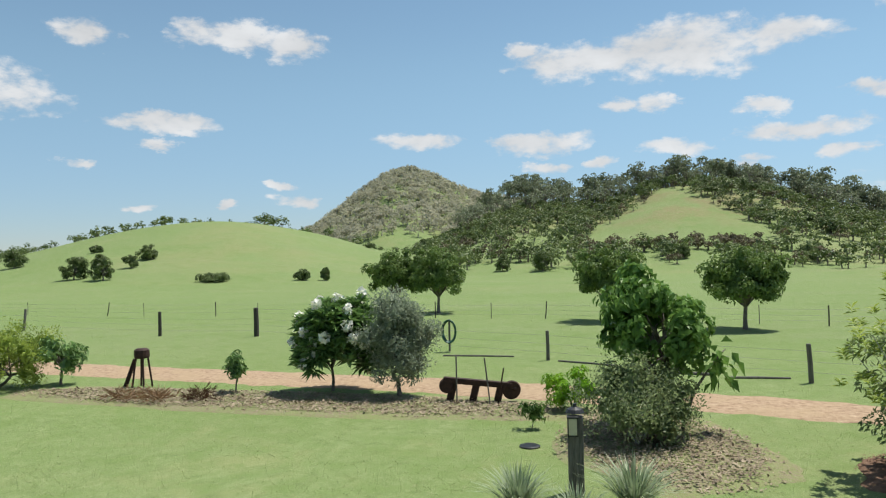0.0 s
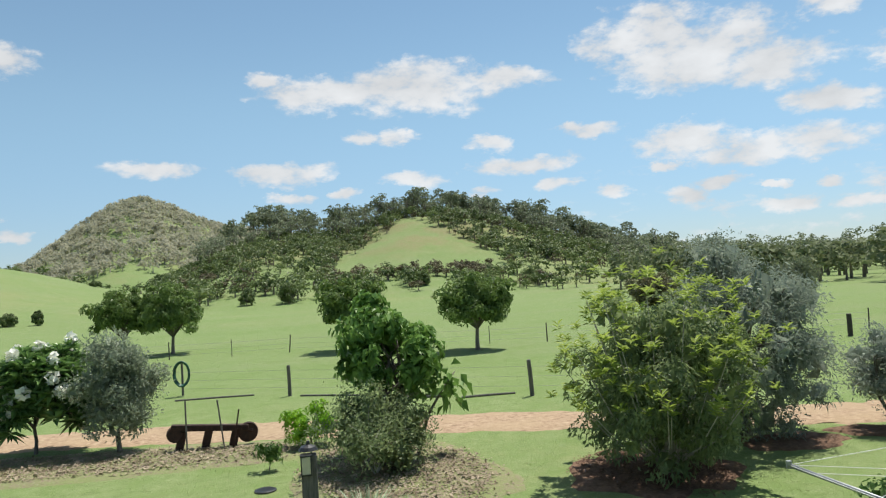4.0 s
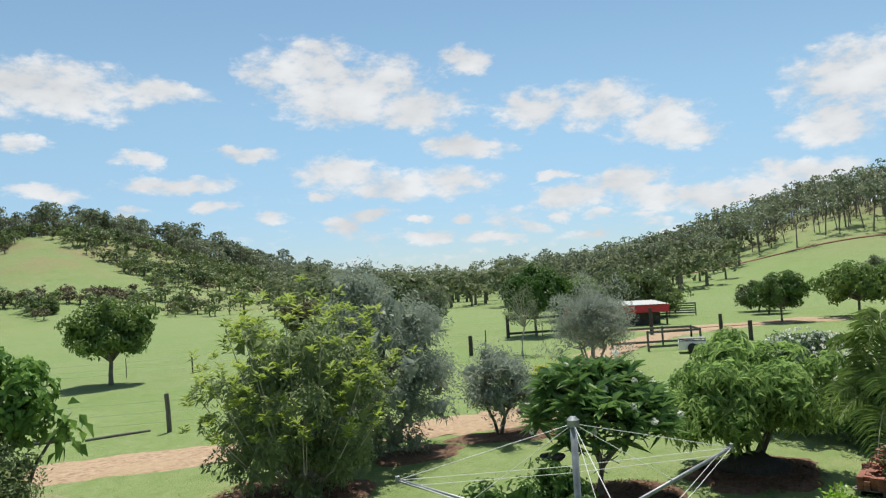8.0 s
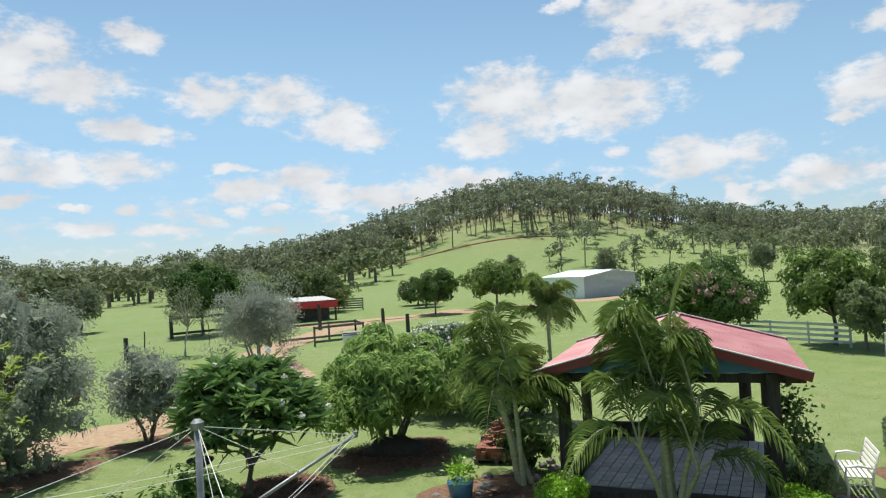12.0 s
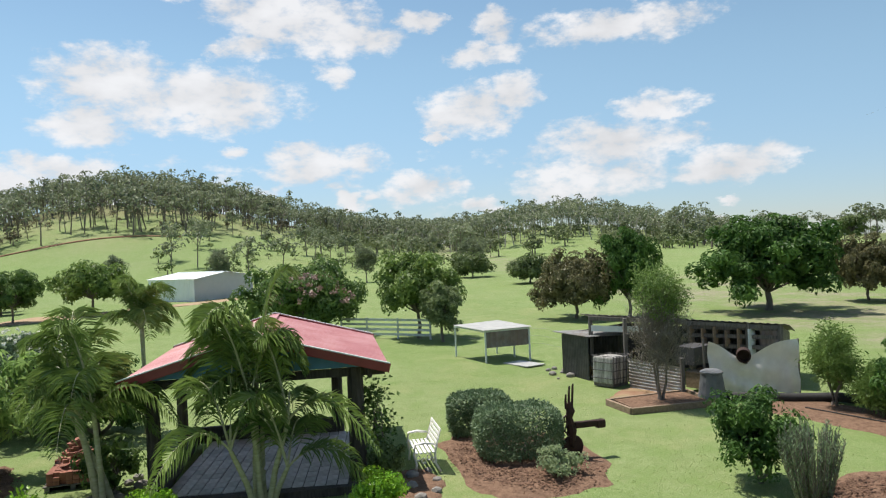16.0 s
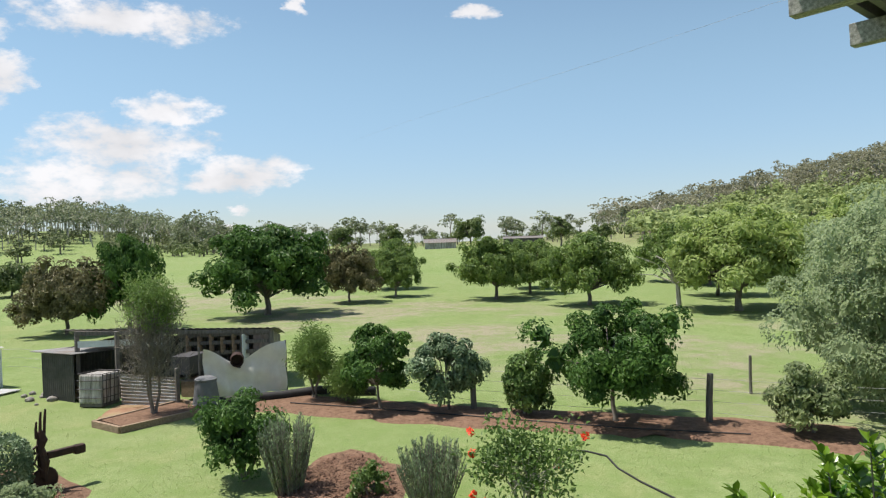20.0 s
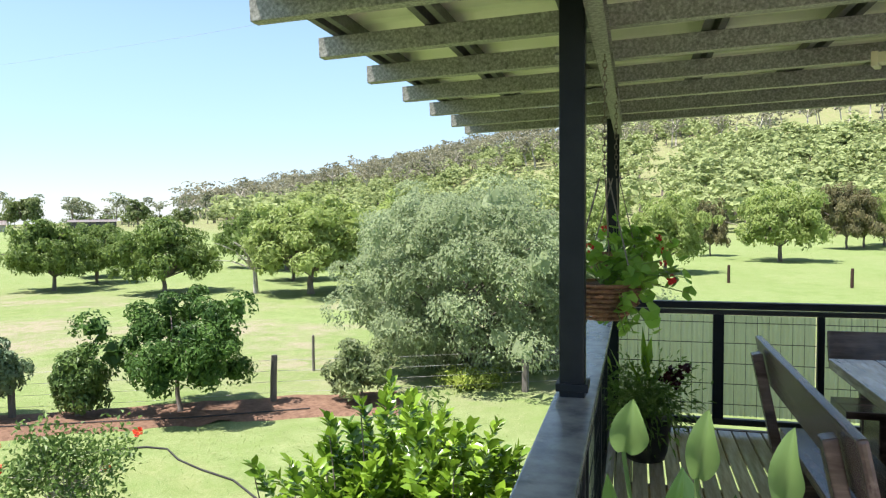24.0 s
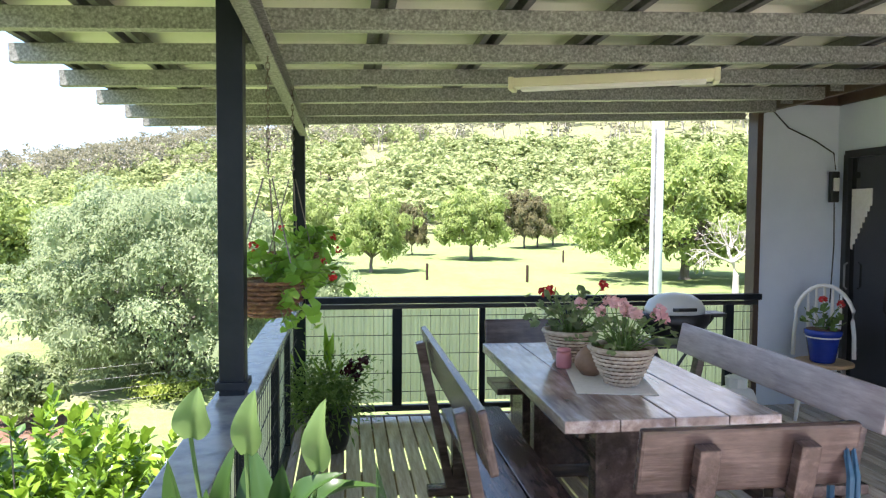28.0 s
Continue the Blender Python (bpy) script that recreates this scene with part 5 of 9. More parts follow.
def leafy(name, parent, mat, seed, n, centre, spread, size, up=0.5, fold=0.15, droop=0.1):
    rng = np.random.default_rng(seed)
    p = np.array(centre) + rng.normal(size=(n, 3)) * np.array(spread)
    d = rng.normal(size=(n, 3)) * 0.7 + (p - np.array(centre)) / np.array(spread) * 0.5 + np.array([0, 0, up])
    nrm = rng.normal(size=(n, 3)) * 0.5 + np.array([0, 0, 1.0])
    s = rng.uniform(0.7, 1.25, n)
    v, t = leaf_arrays(p, d, nrm, size[0] * s, size[1] * s, fold, droop)
    return from_arrays(name, v, t, mat, parent)


def round_leaves(name, parent, mat, seed, pos, size, tilt=0.6):
    """Scalloped round leaves, one fan each."""
    rng = np.random.default_rng(seed)
    verts, tris = [], []
    for p in pos:
        n = Vector(rng.normal(size=3) * tilt + np.array([0, 0, 1.0])).normalized()
        u = n.orthogonal().normalized()
        w = n.cross(u)
        s = size * rng.uniform(0.6, 1.2)
        b = len(verts)
        verts.append(tuple(Vector(p)))
        for k in range(11):
            a = 0.3 + 5.7 * k / 10
            r = s * (1.0 if k % 2 else 0.86)
            q = Vector(p) + (u * math.cos(a) + w * math.sin(a)) * r + n * s * 0.25
            verts.append(tuple(q))
        tris.extend([(b, b + 1 + k, b + 2 + k) for k in range(10)])
    return from_arrays(name, np.array(verts), np.array(tris), mat, parent)


def stalks(bm, base, tips, r=0.004):
    for t in tips:
        a, b = Vector(base), Vector(t)
        add_tube(bm, [a, a.lerp(b, 0.55) + Vector((0, 0, 0.03)), b], [r, r * 0.8, r * 0.5], 4, cap=False)


def flower_heads(name, parent, mat, seed, heads, r, petals=26, size=0.02):
    """Each head is a part of its own; past thirty they are joined."""
    rng = np.random.default_rng(seed)
    groups = [[h] for h in heads] if len(heads) <= 30 else [heads]
    for g in groups:
        p, d = [], []
        for h in g:
            q = ball_dirs(rng, petals)
            p.append(np.array(h) + q * r * 0.55)
            d.append(q)
        p, d = np.concatenate(p), np.concatenate(d)
        v, t = leaf_arrays(p, np.cross(d, rng.normal(size=d.shape)), d, np.full(len(p), size * 1.4), np.full(len(p), size * 1.2), 0.1)
        ob = from_arrays(name, v, t, mat, parent)
        if len(g) > 1:
            tagged(ob, kind="stuff")



def geranium(name, m, seed, mats, label, spread=0.16, height=0.2, n=60, heads=5, leaf_r=0.028):
    rng = np.random.default_rng(seed)
    g = thing(name, m, label, "plant")
    pos = np.stack([rng.normal(size=n) * spread * 0.62, rng.normal(size=n) * spread * 0.62, rng.uniform(0.02, height, n)], 1)
    hd = np.stack([rng.normal(size=heads) * spread * 0.75, rng.normal(size=heads) * spread * 0.75, rng.uniform(height * 0.8, height * 1.35, heads)], 1)
    bm = bmesh.new()
    stalks(bm, (0, 0, -0.03), list(pos[::2]) + list(hd), 0.004)
    tagged(part("stem", bm, LEAF_FERN, g), kind="stuff")
    round_leaves("foliage", g, mats[0], seed, pos, leaf_r)
    flower_heads("flower", g, mats[1], seed, hd, 0.035, 22, 0.022)
    return g


cloth = thing("table_runner", at(-1.07, -4.46, DECK + 0.763), "pale linen runner lying along the table", "cloth")
part("fabric", box((0.38, 0.86, 0.004), pose(0, 0, 0.002, 0, 0, -12), 0.001), CLOTH, cloth)
basket("wicker_basket", at(-1.07, -4.22, DECK + 0.77), 0.072, 0.155, 0.18, "pale round wicker basket on the table", WICKER)
geranium("potted_geranium", at(-1.07, -4.22, DECK + 0.93), 5, (LEAF_SHRUB, PINK), "pink flowering geranium in the wicker basket", 0.2, 0.2, 80, 11, 0.026)
basket("wicker_basket", at(-0.99, -4.80, DECK + 0.77), 0.08, 0.145, 0.17, "pale round wicker basket on the table", WICKER)
geranium("potted_geranium", at(-0.99, -4.80, DECK + 0.92), 6, (LEAF_SHRUB, RED), "leafy geranium with few red blooms in basket", 0.2, 0.24, 90, 3, 0.03)
candle = thing("candle_jar", at(-0.90, -4.62, DECK + 0.768), "small pink candle jar on the table", "candle")
part("jar", lathe([(0.036, 0), (0.042, 0.01), (0.042, 0.075), (0.036, 0.09)], 16), PLASTIC_PINK, candle, smooth=True)
part("lid", lathe([(0.038, 0.091), (0.038, 0.105), (0.01, 0.112)], 16), PLASTIC_PINK, candle, smooth=True)
jar = thing("clay_jar", at(-0.99, -4.45, DECK + 0.768), "small round brown clay jar on the table", "jar")
part("body", lathe([(0.045, 0), (0.078, 0.04), (0.082, 0.08), (0.05, 0.13), (0.03, 0.15)], 18), POTTERY, jar, smooth=True)


def hanging_basket(x, y, z, seed):
    hb = thing("hanging_basket", at(x, y, z), "brown wicker hanging basket with trailing ivy geranium", "hanging basket")
    weave([(0.07, -0.15), (0.125, -0.085), (0.138, 0.0)], WICKER_BROWN, hb, "woven_bowl", 18, 0.007)
    part("soil", lathe([(0.05, -0.14), (0.11, -0.085), (0.128, -0.012)], 16), SOIL, hb)
    top = 5.03 - z
    hook = 0.42
    links = bmesh.new()
    for k in range(3):
        a = 2.09 * k + 0.4
        add_tube(links, [(0.134 * math.cos(a), 0.134 * math.sin(a), 0), (0.02 * math.cos(a), 0.02 * math.sin(a), hook - 0.02)], 0.0035, 4)
    part("hanger", links, CHAIN, hb)
    n = int((top - hook) / 0.026)
    chain = bmesh.new()
    for k in range(n):
        zc = hook + (k + 0.5) * (top - hook) / n
        pts = []
        for j in range(9):
            a = 6.28318 * j / 8
            u, v = 0.008 * math.cos(a), 0.017 * math.sin(a)
            pts.append((u, 0, zc + v) if k % 2 else (0, u, zc + v))
        add_tube(chain, pts, 0.0026, 4, cap=False)
    part("chain", chain, CHAIN, hb)
    rng = np.random.default_rng(seed)
    pos = np.stack([rng.normal(size=85) * 0.08 - 0.09, rng.normal(size=85) * 0.07, rng.normal(size=85) * 0.05 + 0.04], 1)
    trail = []
    for k in range(9):
        a = rng.uniform(1.8, 5.2)
        for j in range(6):
            trail.append((math.cos(a) * (0.11 + 0.012 * j) - 0.04, math.sin(a) * (0.11 + 0.012 * j), -0.036 * j + rng.normal() * 0.01))
    pos = np.concatenate([pos, np.array(trail)])
    round_leaves("foliage", hb, LEAF_GERANIUM, seed, pos, 0.034, 0.9)
    bm = bmesh.new()
    stalks(bm, (0, 0, -0.03), pos[::3], 0.0035)
    tagged(part("stem", bm, LEAF_FERN, hb), kind="stuff")
    flower_heads("flower", hb, RED, seed, [(-0.22, 0.02, 0.08), (-0.25, 0.0, 0.01), (0.06, 0.0, 0.13)], 0.02, 14, 0.015)


hanging_basket(0.585, -3.78, 4.07, 3)
hanging_basket(0.57, -4.9, 4.12, 6)

# potted plants on the deck
pot = thing("plant_pot", at(0.40, -5.72, DECK), "dark round planter on the deck boards", "pot")
part("body", lathe([(0.12, 0), (0.14, 0.05), (0.17, 0.26), (0.175, 0.28)], 20), PLASTIC_BLACK, pot, smooth=True)
part("soil", lathe([(0.15, 0.2), (0.16, 0.265)], 20), SOIL, pot)
fern = thing("potted_fern", at(0.40, -5.72, DECK + 0.26), "feathery green fern with broad upright leaves behind", "plant")
leafy("fern_foliage", fern, LEAF_FERN, 21, 2600, (0.02, 0, 0.13), (0.13, 0.13, 0.11), (0.055, 0.013), 0.3, 0.1, 0.3)
leafy("upright_foliage", fern, LEAF_BRIGHT, 22, 9, (0.06, 0.02, 0.26), (0.07, 0.04, 0.04), (0.22, 0.06), 2.2, 0.1, 0.0)
flower_heads("maroon_flower", fern, DARK_PETAL, 23, [(-0.16, 0.05, 0.33), (-0.2, 0.03, 0.30), (-0.24, 0.06, 0.36), (-0.12, 0.06, 0.28), (-0.18, 0.0, 0.24)], 0.035, 16, 0.03)


def blade(bm, base, tip, width, bend, twist=0.0, segs=12, cup=0.22, curl=0.0, wave=0.05):
    """A broad pointed leaf with a folded midrib, from base to tip."""
    a, b = Vector(base), Vector(tip)
    axis = b - a
    side = axis.cross(Vector((math.cos(twist), math.sin(twist), 0.15))).normalized()
    out = side.cross(axis).normalized()
    rows = []
    for k in range(segs + 1):
        u = k / segs
        w = width * (math.sin(math.pi * min(1, u * 0.93 + 0.07)) ** 0.75) * (1 - 0.25 * u)
        c = a + axis * u + out * bend * math.sin(math.pi * u) * axis.length
        row = []
        for j in range(-4, 5):
            s = j / 4
            turn = curl * (u - 0.3)
            across = side * math.cos(turn) + out * math.sin(turn)
            facing = out * math.cos(turn) - side * math.sin(turn)
            lift = w * (cup * abs(s) ** 1.4 + 0.018 * (j % 2) + wave * abs(s) ** 3 * math.sin(u * 9 + s * 2))
            row.append(bm.verts.new(c + across * (s * w / 2) + facing * lift))
        rows.append(row)
    for p, q in zip(rows, rows[1:]):
        for j in range(8):
            bm.faces.new((p[j], p[j + 1], q[j + 1], q[j]))


def peace_lily():
    x, y = 0.37, -1.78
    stand = thing("plant_stand", at(x, y, DECK), "black woven wire plant stand by the railing", "stand")
    for k in range(3):
        a = 2.09 * k
        part("leg", tube([(0.16 * math.cos(a), 0.16 * math.sin(a), 0), (0.13 * math.cos(a), 0.13 * math.sin(a), 0.6)], 0.008, 6), PLASTIC_BLACK, stand)
    for z in (0.2, 0.6):
        bm = bmesh.new()
        add_tube(bm, [(0.14 * math.cos(0.2618 * k), 0.14 * math.sin(0.2618 * k), z) for k in range(25)], 0.008, 6, cap=False)
        part("hoop", bm, PLASTIC_BLACK, stand)
    part("tray", lathe([(0.13, 0.58), (0.13, 0.592)], 20), PLASTIC_BLACK, stand)
    p = thing("woven_pot", at(x, y, DECK + 0.592), "dark woven pot holding the lily", "pot")
    weave([(0.10, 0.0), (0.13, 0.1), (0.135, 0.2)], PLASTIC_BLACK, p, "woven_side", 18, 0.007)
    part("soil", lathe([(0.09, 0.005), (0.12, 0.1), (0.125, 0.18)], 18), SOIL, p)
    lily = thing("peace_lily", at(x, y, DECK + 0.75), "peace lily with broad leaves and tall green spathes", "plant")
    rng = np.random.default_rng(9)
    for tx, ty, tz, w, bend, tw in ((0.22, 0.06, 0.45, 0.11, 0.2, 0.8), (0.14, 0.15, 0.46, 0.10, 0.1, 1.5), (-0.06, 0.17, 0.45, 0.10, 0.12, 1.9), (-0.17, 0.06, 0.46, 0.10, 0.1, 2.6), (0.18, -0.06, 0.45, 0.10, 0.2, 0.3), (0.04, -0.10, 0.53, 0.09, 0.08, 1.7), (-0.13, -0.10, 0.50, 0.10, 0.1, 2.9), (-0.03, 0.08, 0.53, 0.08, 0.06, 1.3), (-0.22, 0.1, 0.36, 0.10, 0.14, 2.2), (0.13, 0.0, 0.55, 0.07, 0.05, 1.0), (0.075, 0.05, 0.53, 0.08, 0.1, 1.2), (-0.11, 0.07, 0.52, 0.10, 0.12, 2.0), (0.15, -0.07, 0.47, 0.075, 0.2, 0.9)):
        tip = Vector((tx, ty, tz))
        neck = tip * 0.45
        neck.z = tip.z * 0.55
        bm = bmesh.new()
        blade(bm, neck, tip, w, bend, tw)
        lf = part("leaf", bm, LEAF_LILY, lily, smooth=True)
        part("leaf_stalk", tube([(rng.normal() * 0.03, rng.normal() * 0.03, -0.02), tuple(neck * 0.6 + Vector((0, 0, 0.02))), tuple(neck)], 0.005, 5), LEAF_LILY, lf)
    for tx, ty, tz, h, w in ((0.112, -0.045, 0.562, 0.068, 0.046), (0.032, 0.03, 0.563, 0.08, 0.035), (-0.052, 0.04, 0.542, 0.09, 0.034)):
        bm = bmesh.new()
        blade(bm, (tx, ty, tz), (tx - 0.012, ty + 0.006, tz + h), w * 1.15, 0.10, 1.57 + tx * 1.5, 12, 0.42, 0.9 - tx * 4, 0.10)
        sp = part("spathe", bm, LEAF_SPATHE, lily, smooth=True)
        part("spathe_stalk", tube([(tx * 0.2, ty * 0.2, 0.0), (tx * 0.7, ty * 0.7, tz * 0.6), (tx, ty, tz)], 0.003, 5), LEAF_SPATHE, sp)
    for root_at, tip_at, w, bend, tw in (((0.11, -0.02, 0.45), (0.285, -0.035, 0.50), 0.055, 0.16, 0.0), ((0.06, 0.02, 0.46), (0.045, 0.03, 0.575), 0.032, 0.1, 1.2), ((-0.02, 0.05, 0.49), (-0.085, 0.06, 0.545), 0.040, 0.12, 0.3), ((-0.03, 0.02, 0.47), (-0.13, 0.03, 0.515), 0.042, 0.16, 0.0), ((0.01, 0.0, 0.46), (-0.01, 0.02, 0.545), 0.036, 0.12, 2.0)):
        bm = bmesh.new()
        blade(bm, root_at, tip_at, w, bend, tw, 12, 0.25, 0.4, 0.08)
        lf = part("leaf", bm, LEAF_LILY, lily, smooth=True)
        part("leaf_stalk", tube([(root_at[0] * 0.3, root_at[1] * 0.3, -0.02), (root_at[0] * 0.7, root_at[1] * 0.7, 0.24), root_at], 0.004, 5), LEAF_LILY, lf)
    part("flower_spike", tube([(0.0, 0.1, 0.1), (-0.05, 0.15, 0.30), (-0.05, 0.16, 0.38)], [0.005, 0.005, 0.013], 8), LEAF_FERN, lily)


peace_lily()


def build_barbecue():
    b = thing("barbecue", at(-2.17, -5.93, DECK) @ Matrix.Diagonal((0.84, 0.84, 1.01, 1)), "black portable barbecue with a pale domed lid", "barbecue")
    lid = part("lid", lathe([(0.235, 0.865), (0.235, 0.90), (0.205, 0.955), (0.13, 1.0), (0.02, 1.015)], 28), BBQ_WHITE, b, smooth=True)
    lid.matrix_basis = Matrix.Diagonal((1.15, 0.9, 1, 1))
    bowl = part("bowl", lathe([(0.08, 0.68), (0.2, 0.71), (0.255, 0.79), (0.27, 0.862)], 28), PLASTIC_BLACK, b, smooth=True)
    bowl.matrix_basis = Matrix.Diagonal((1.2, 0.95, 1, 1))
    part("lid_handle", tube([(-0.1, 0.19, 0.905), (-0.08, 0.24, 0.91), (0.08, 0.24, 0.91), (0.1, 0.19, 0.905)], 0.014, 6), PLASTIC_BLACK, b)
    for s in (-1, 1):
        part("side_table", box((0.14, 0.2, 0.03), at(s * 0.38, 0, 0.85), 0.01), PLASTIC_BLACK, b)
        part("side_bracket", tube([(s * 0.24, 0, 0.72), (s * 0.36, 0.0, 0.83)], 0.022, 6), PLASTIC_BLACK, b)
    for y in (-0.14, 0.14):
        for s in (-1, 1):
            part("leg", tube([(s * 0.26, y, 0.0), (-s * 0.26, y, 0.62)], 0.014, 8), PLASTIC_BLACK, b)
    part("cradle", box((0.56, 0.34, 0.03), at(0, 0, 0.635), 0.008), PLASTIC_BLACK, b)
    g = thing("gas_bottle", at(-2.78, -6.1, DECK), "white rounded gas bottle on the deck", "gas bottle")
    part("tank", lathe([(0.12, 0), (0.155, 0.04), (0.155, 0.17), (0.13, 0.23), (0.06, 0.26)], 22), WHITE_PAINT, g, smooth=True)
    part("collar", lathe([(0.08, 0.25), (0.085, 0.33), (0.075, 0.335)], 16), WHITE_PAINT, g)
    part("mark", box((0.04, 0.004, 0.05), at(0.06, 0.148, 0.15) @ pose(0, 0, 0, 0, 0, -20)), RED, g)


build_barbecue()


def build_chair():
    c = thing("windsor_chair", at(-3.47, -6.02, DECK) @ pose(0, 0, 0, 0, 0, -34), "white painted spindle-back chair with natural wooden seat", "chair")
    part("seat", lathe([(0.19, 0.425), (0.215, 0.435), (0.215, 0.455), (0.2, 0.46)], 28), material("pale_wood", [(0.42, 0.27, 0.14), (0.55, 0.38, 0.22)], 4, 0.4, bump=0.1, stretch=(1, 6, 1)), c)
    hoop = [(0.20 * math.cos(math.pi * k / 16) * (1.25 if 2 < k < 14 else 1.1), -0.17 - 0.06 * math.sin(math.pi * k / 16), 0.46 + 0.58 * math.sin(math.pi * k / 16) ** 0.7) for k in range(17)]
    part("back_hoop", tube(hoop, 0.016, 8), WHITE_PAINT, c, smooth=True)
    for k in range(5):
        x = -0.12 + 0.06 * k
        zt = 0.46 + 0.58 * math.sin(math.acos(max(-1, min(1, x / 0.24)))) ** 0.7
        part("spindle", tube([(x * 0.8, -0.17, 0.45), (x * 0.95, -0.2, 0.75), (x, -0.23, zt)], [0.008, 0.014, 0.008], 8), WHITE_PAINT, c, smooth=True)
    for sx in (-1, 1):
        for sy in (-1, 1):
            part("leg", tube([(sx * 0.13, sy * 0.13, 0.43), (sx * 0.17, sy * 0.17, 0.2), (sx * 0.19, sy * 0.19, 0)], [0.016, 0.022, 0.012], 8), WHITE_PAINT, c, smooth=True)
        part("stretcher", tube([(sx * 0.165, -0.165, 0.2), (sx * 0.165, 0.165, 0.2)], 0.011, 6), WHITE_PAINT, c)
    p = thing("blue_pot", at(-3.43, -5.98, DECK + 0.462) @ Matrix.Diagonal((0.84, 0.84, 1.05, 1)), "glossy cobalt blue ceramic pot standing on the chair", "pot")
    part("body", lathe([(0.10, 0), (0.11, 0.01), (0.15, 0.20), (0.165, 0.21), (0.165, 0.24), (0.15, 0.245)], 24), BLUE_GLAZE, p, smooth=True)
    part("soil", lathe([(0.14, 0.2), (0.145, 0.247)], 20), SOIL, p)
    part("band", lathe([(0.150, 0.185), (0.153, 0.195)], 24), WHITE_PAINT, p)
    geranium("red_geranium", at(-3.43, -5.98, DECK + 0.71), 8, (LEAF_FIG, RED), "geranium with one red bloom in blue pot", 0.11, 0.18, 30, 2, 0.038)


build_chair()

# ---- north garden: beds, shrubs and the old fence ----
DRY = material("dry_litter", [(0.15, 0.125, 0.08), (0.25, 0.215, 0.14), (0.19, 0.215, 0.09), (0.33, 0.30, 0.21)], 9, 0.95, bump=1.0, bump_scale=30, second=0.5, second_scale=0.9, second_col=(0.20, 0.25, 0.09), spec=0.1, bump_dist=0.03)
RUST = material("rusty_iron", [(0.022, 0.012, 0.010), (0.065, 0.030, 0.021)], 8, 0.75, metal=0.3, bump=0.5, bump_scale=40)
POST_WOOD = material("grey_weathered_timber", [(0.07, 0.065, 0.058), (0.19, 0.175, 0.155)], 6, 0.9, bump=0.7, bump_scale=30, stretch=(4, 4, 0.5))
POST_DARK = material("dark_weathered_timber", [(0.03, 0.026, 0.023), (0.085, 0.075, 0.065)], 6, 0.9, bump=0.7, bump_scale=30, stretch=(4, 4, 0.5))
LAMP_METAL = material("lamp_black_metal", [(0.015, 0.015, 0.016), (0.03, 0.03, 0.03)], 8, 0.4, bump=0.1)
LAMP_GLASS = material("lamp_amber_glass", [(0.55, 0.50, 0.36), (0.62, 0.57, 0.42)], 8, 0.15, bump=0.05)
HOSE_GREEN = material("green_hose", [(0.015, 0.07, 0.05), (0.025, 0.11, 0.075)], 8, 0.4, bump=0.05)
LEAF_RUBBER = leaf("leaf_rubber", (0.045, 0.12, 0.024), (0.24, 0.40, 0.09), rough=0.5, through_light=0.3, spec=0.25)
LEAF_FRANGI = leaf("leaf_frangipani", (0.05, 0.12, 0.035), (0.27, 0.42, 0.13), rough=0.36, through_light=0.25)
LEAF_TUFT = leaf("leaf_tussock", (0.171, 0.232, 0.122), (0.439, 0.512, 0.329), rough=0.5, through_light=0.3)
LEAF_DRY = leaf("leaf_dry", (0.22, 0.122, 0.061), (0.512, 0.342, 0.207), through_light=0.15)
LEAF_YELLOW = leaf("leaf_yellow", (0.549, 0.439, 0.012), (0.6, 0.6, 0.024), through_light=0.3)

bed("garden_bed_north", -8.5, 21.6, 10.5, 1.7, DRY, "strip of leaf litter and thin grass beside the track", -8, 1, 0.05, 3.0)
bed("garden_bed_corner", 2.5, 17.0, 2.3, 3.6, DRY, "bed of dry leaf litter round the corner shrubs", 10, 2, 0.05, 2.4)
bed("garden_bed_shrub", 7.7, 14.7, 1.7, 2.0, SOIL, "dark brown mulch bed under the tall shrub", 10, 3, 0.07)


def small_shrub(name, x, y, h, r, label, mats, seed, leaf_size, trunk=0.03, clumps=26, per=34, stems=1, base=None, group=""):
    return tree(name, x, y, 0, h, r, label, mats, seed, trunk_h=h * 0.35, trunk_r=trunk, clumps=clumps, per=per, leaf_size=leaf_size, clump_r=r * 0.36, base=h * 0.22 if base is None else base, stems=stems, category="shrub", group=group, shell=0.45)


tree("lime_shrub", -19.9, 23.6, 0, 2.6, 2.0, "dense bright green shrub with feathery foliage", (BARK, LEAF_LIME), 31, trunk_h=0.4, trunk_r=0.06, clumps=70, per=130, leaf_size=(0.16, 0.04), clump_r=0.42, base=0.05, category="shrub", stems=4, lay=0, core=3)
small_shrub("young_frangipani", -17.97, 24.5, 1.9, 0.95, "young frangipani with broad dark leaves", (BARK, LEAF_FRANGI), 32, (0.24, 0.08), 0.05, 22, 26)
small_shrub("young_frangipani", -10.42, 23.0, 1.5, 0.55, "small young frangipani on a thin stem", (BARK, LEAF_FRANGI), 33, (0.2, 0.07), 0.03, 16, 24)


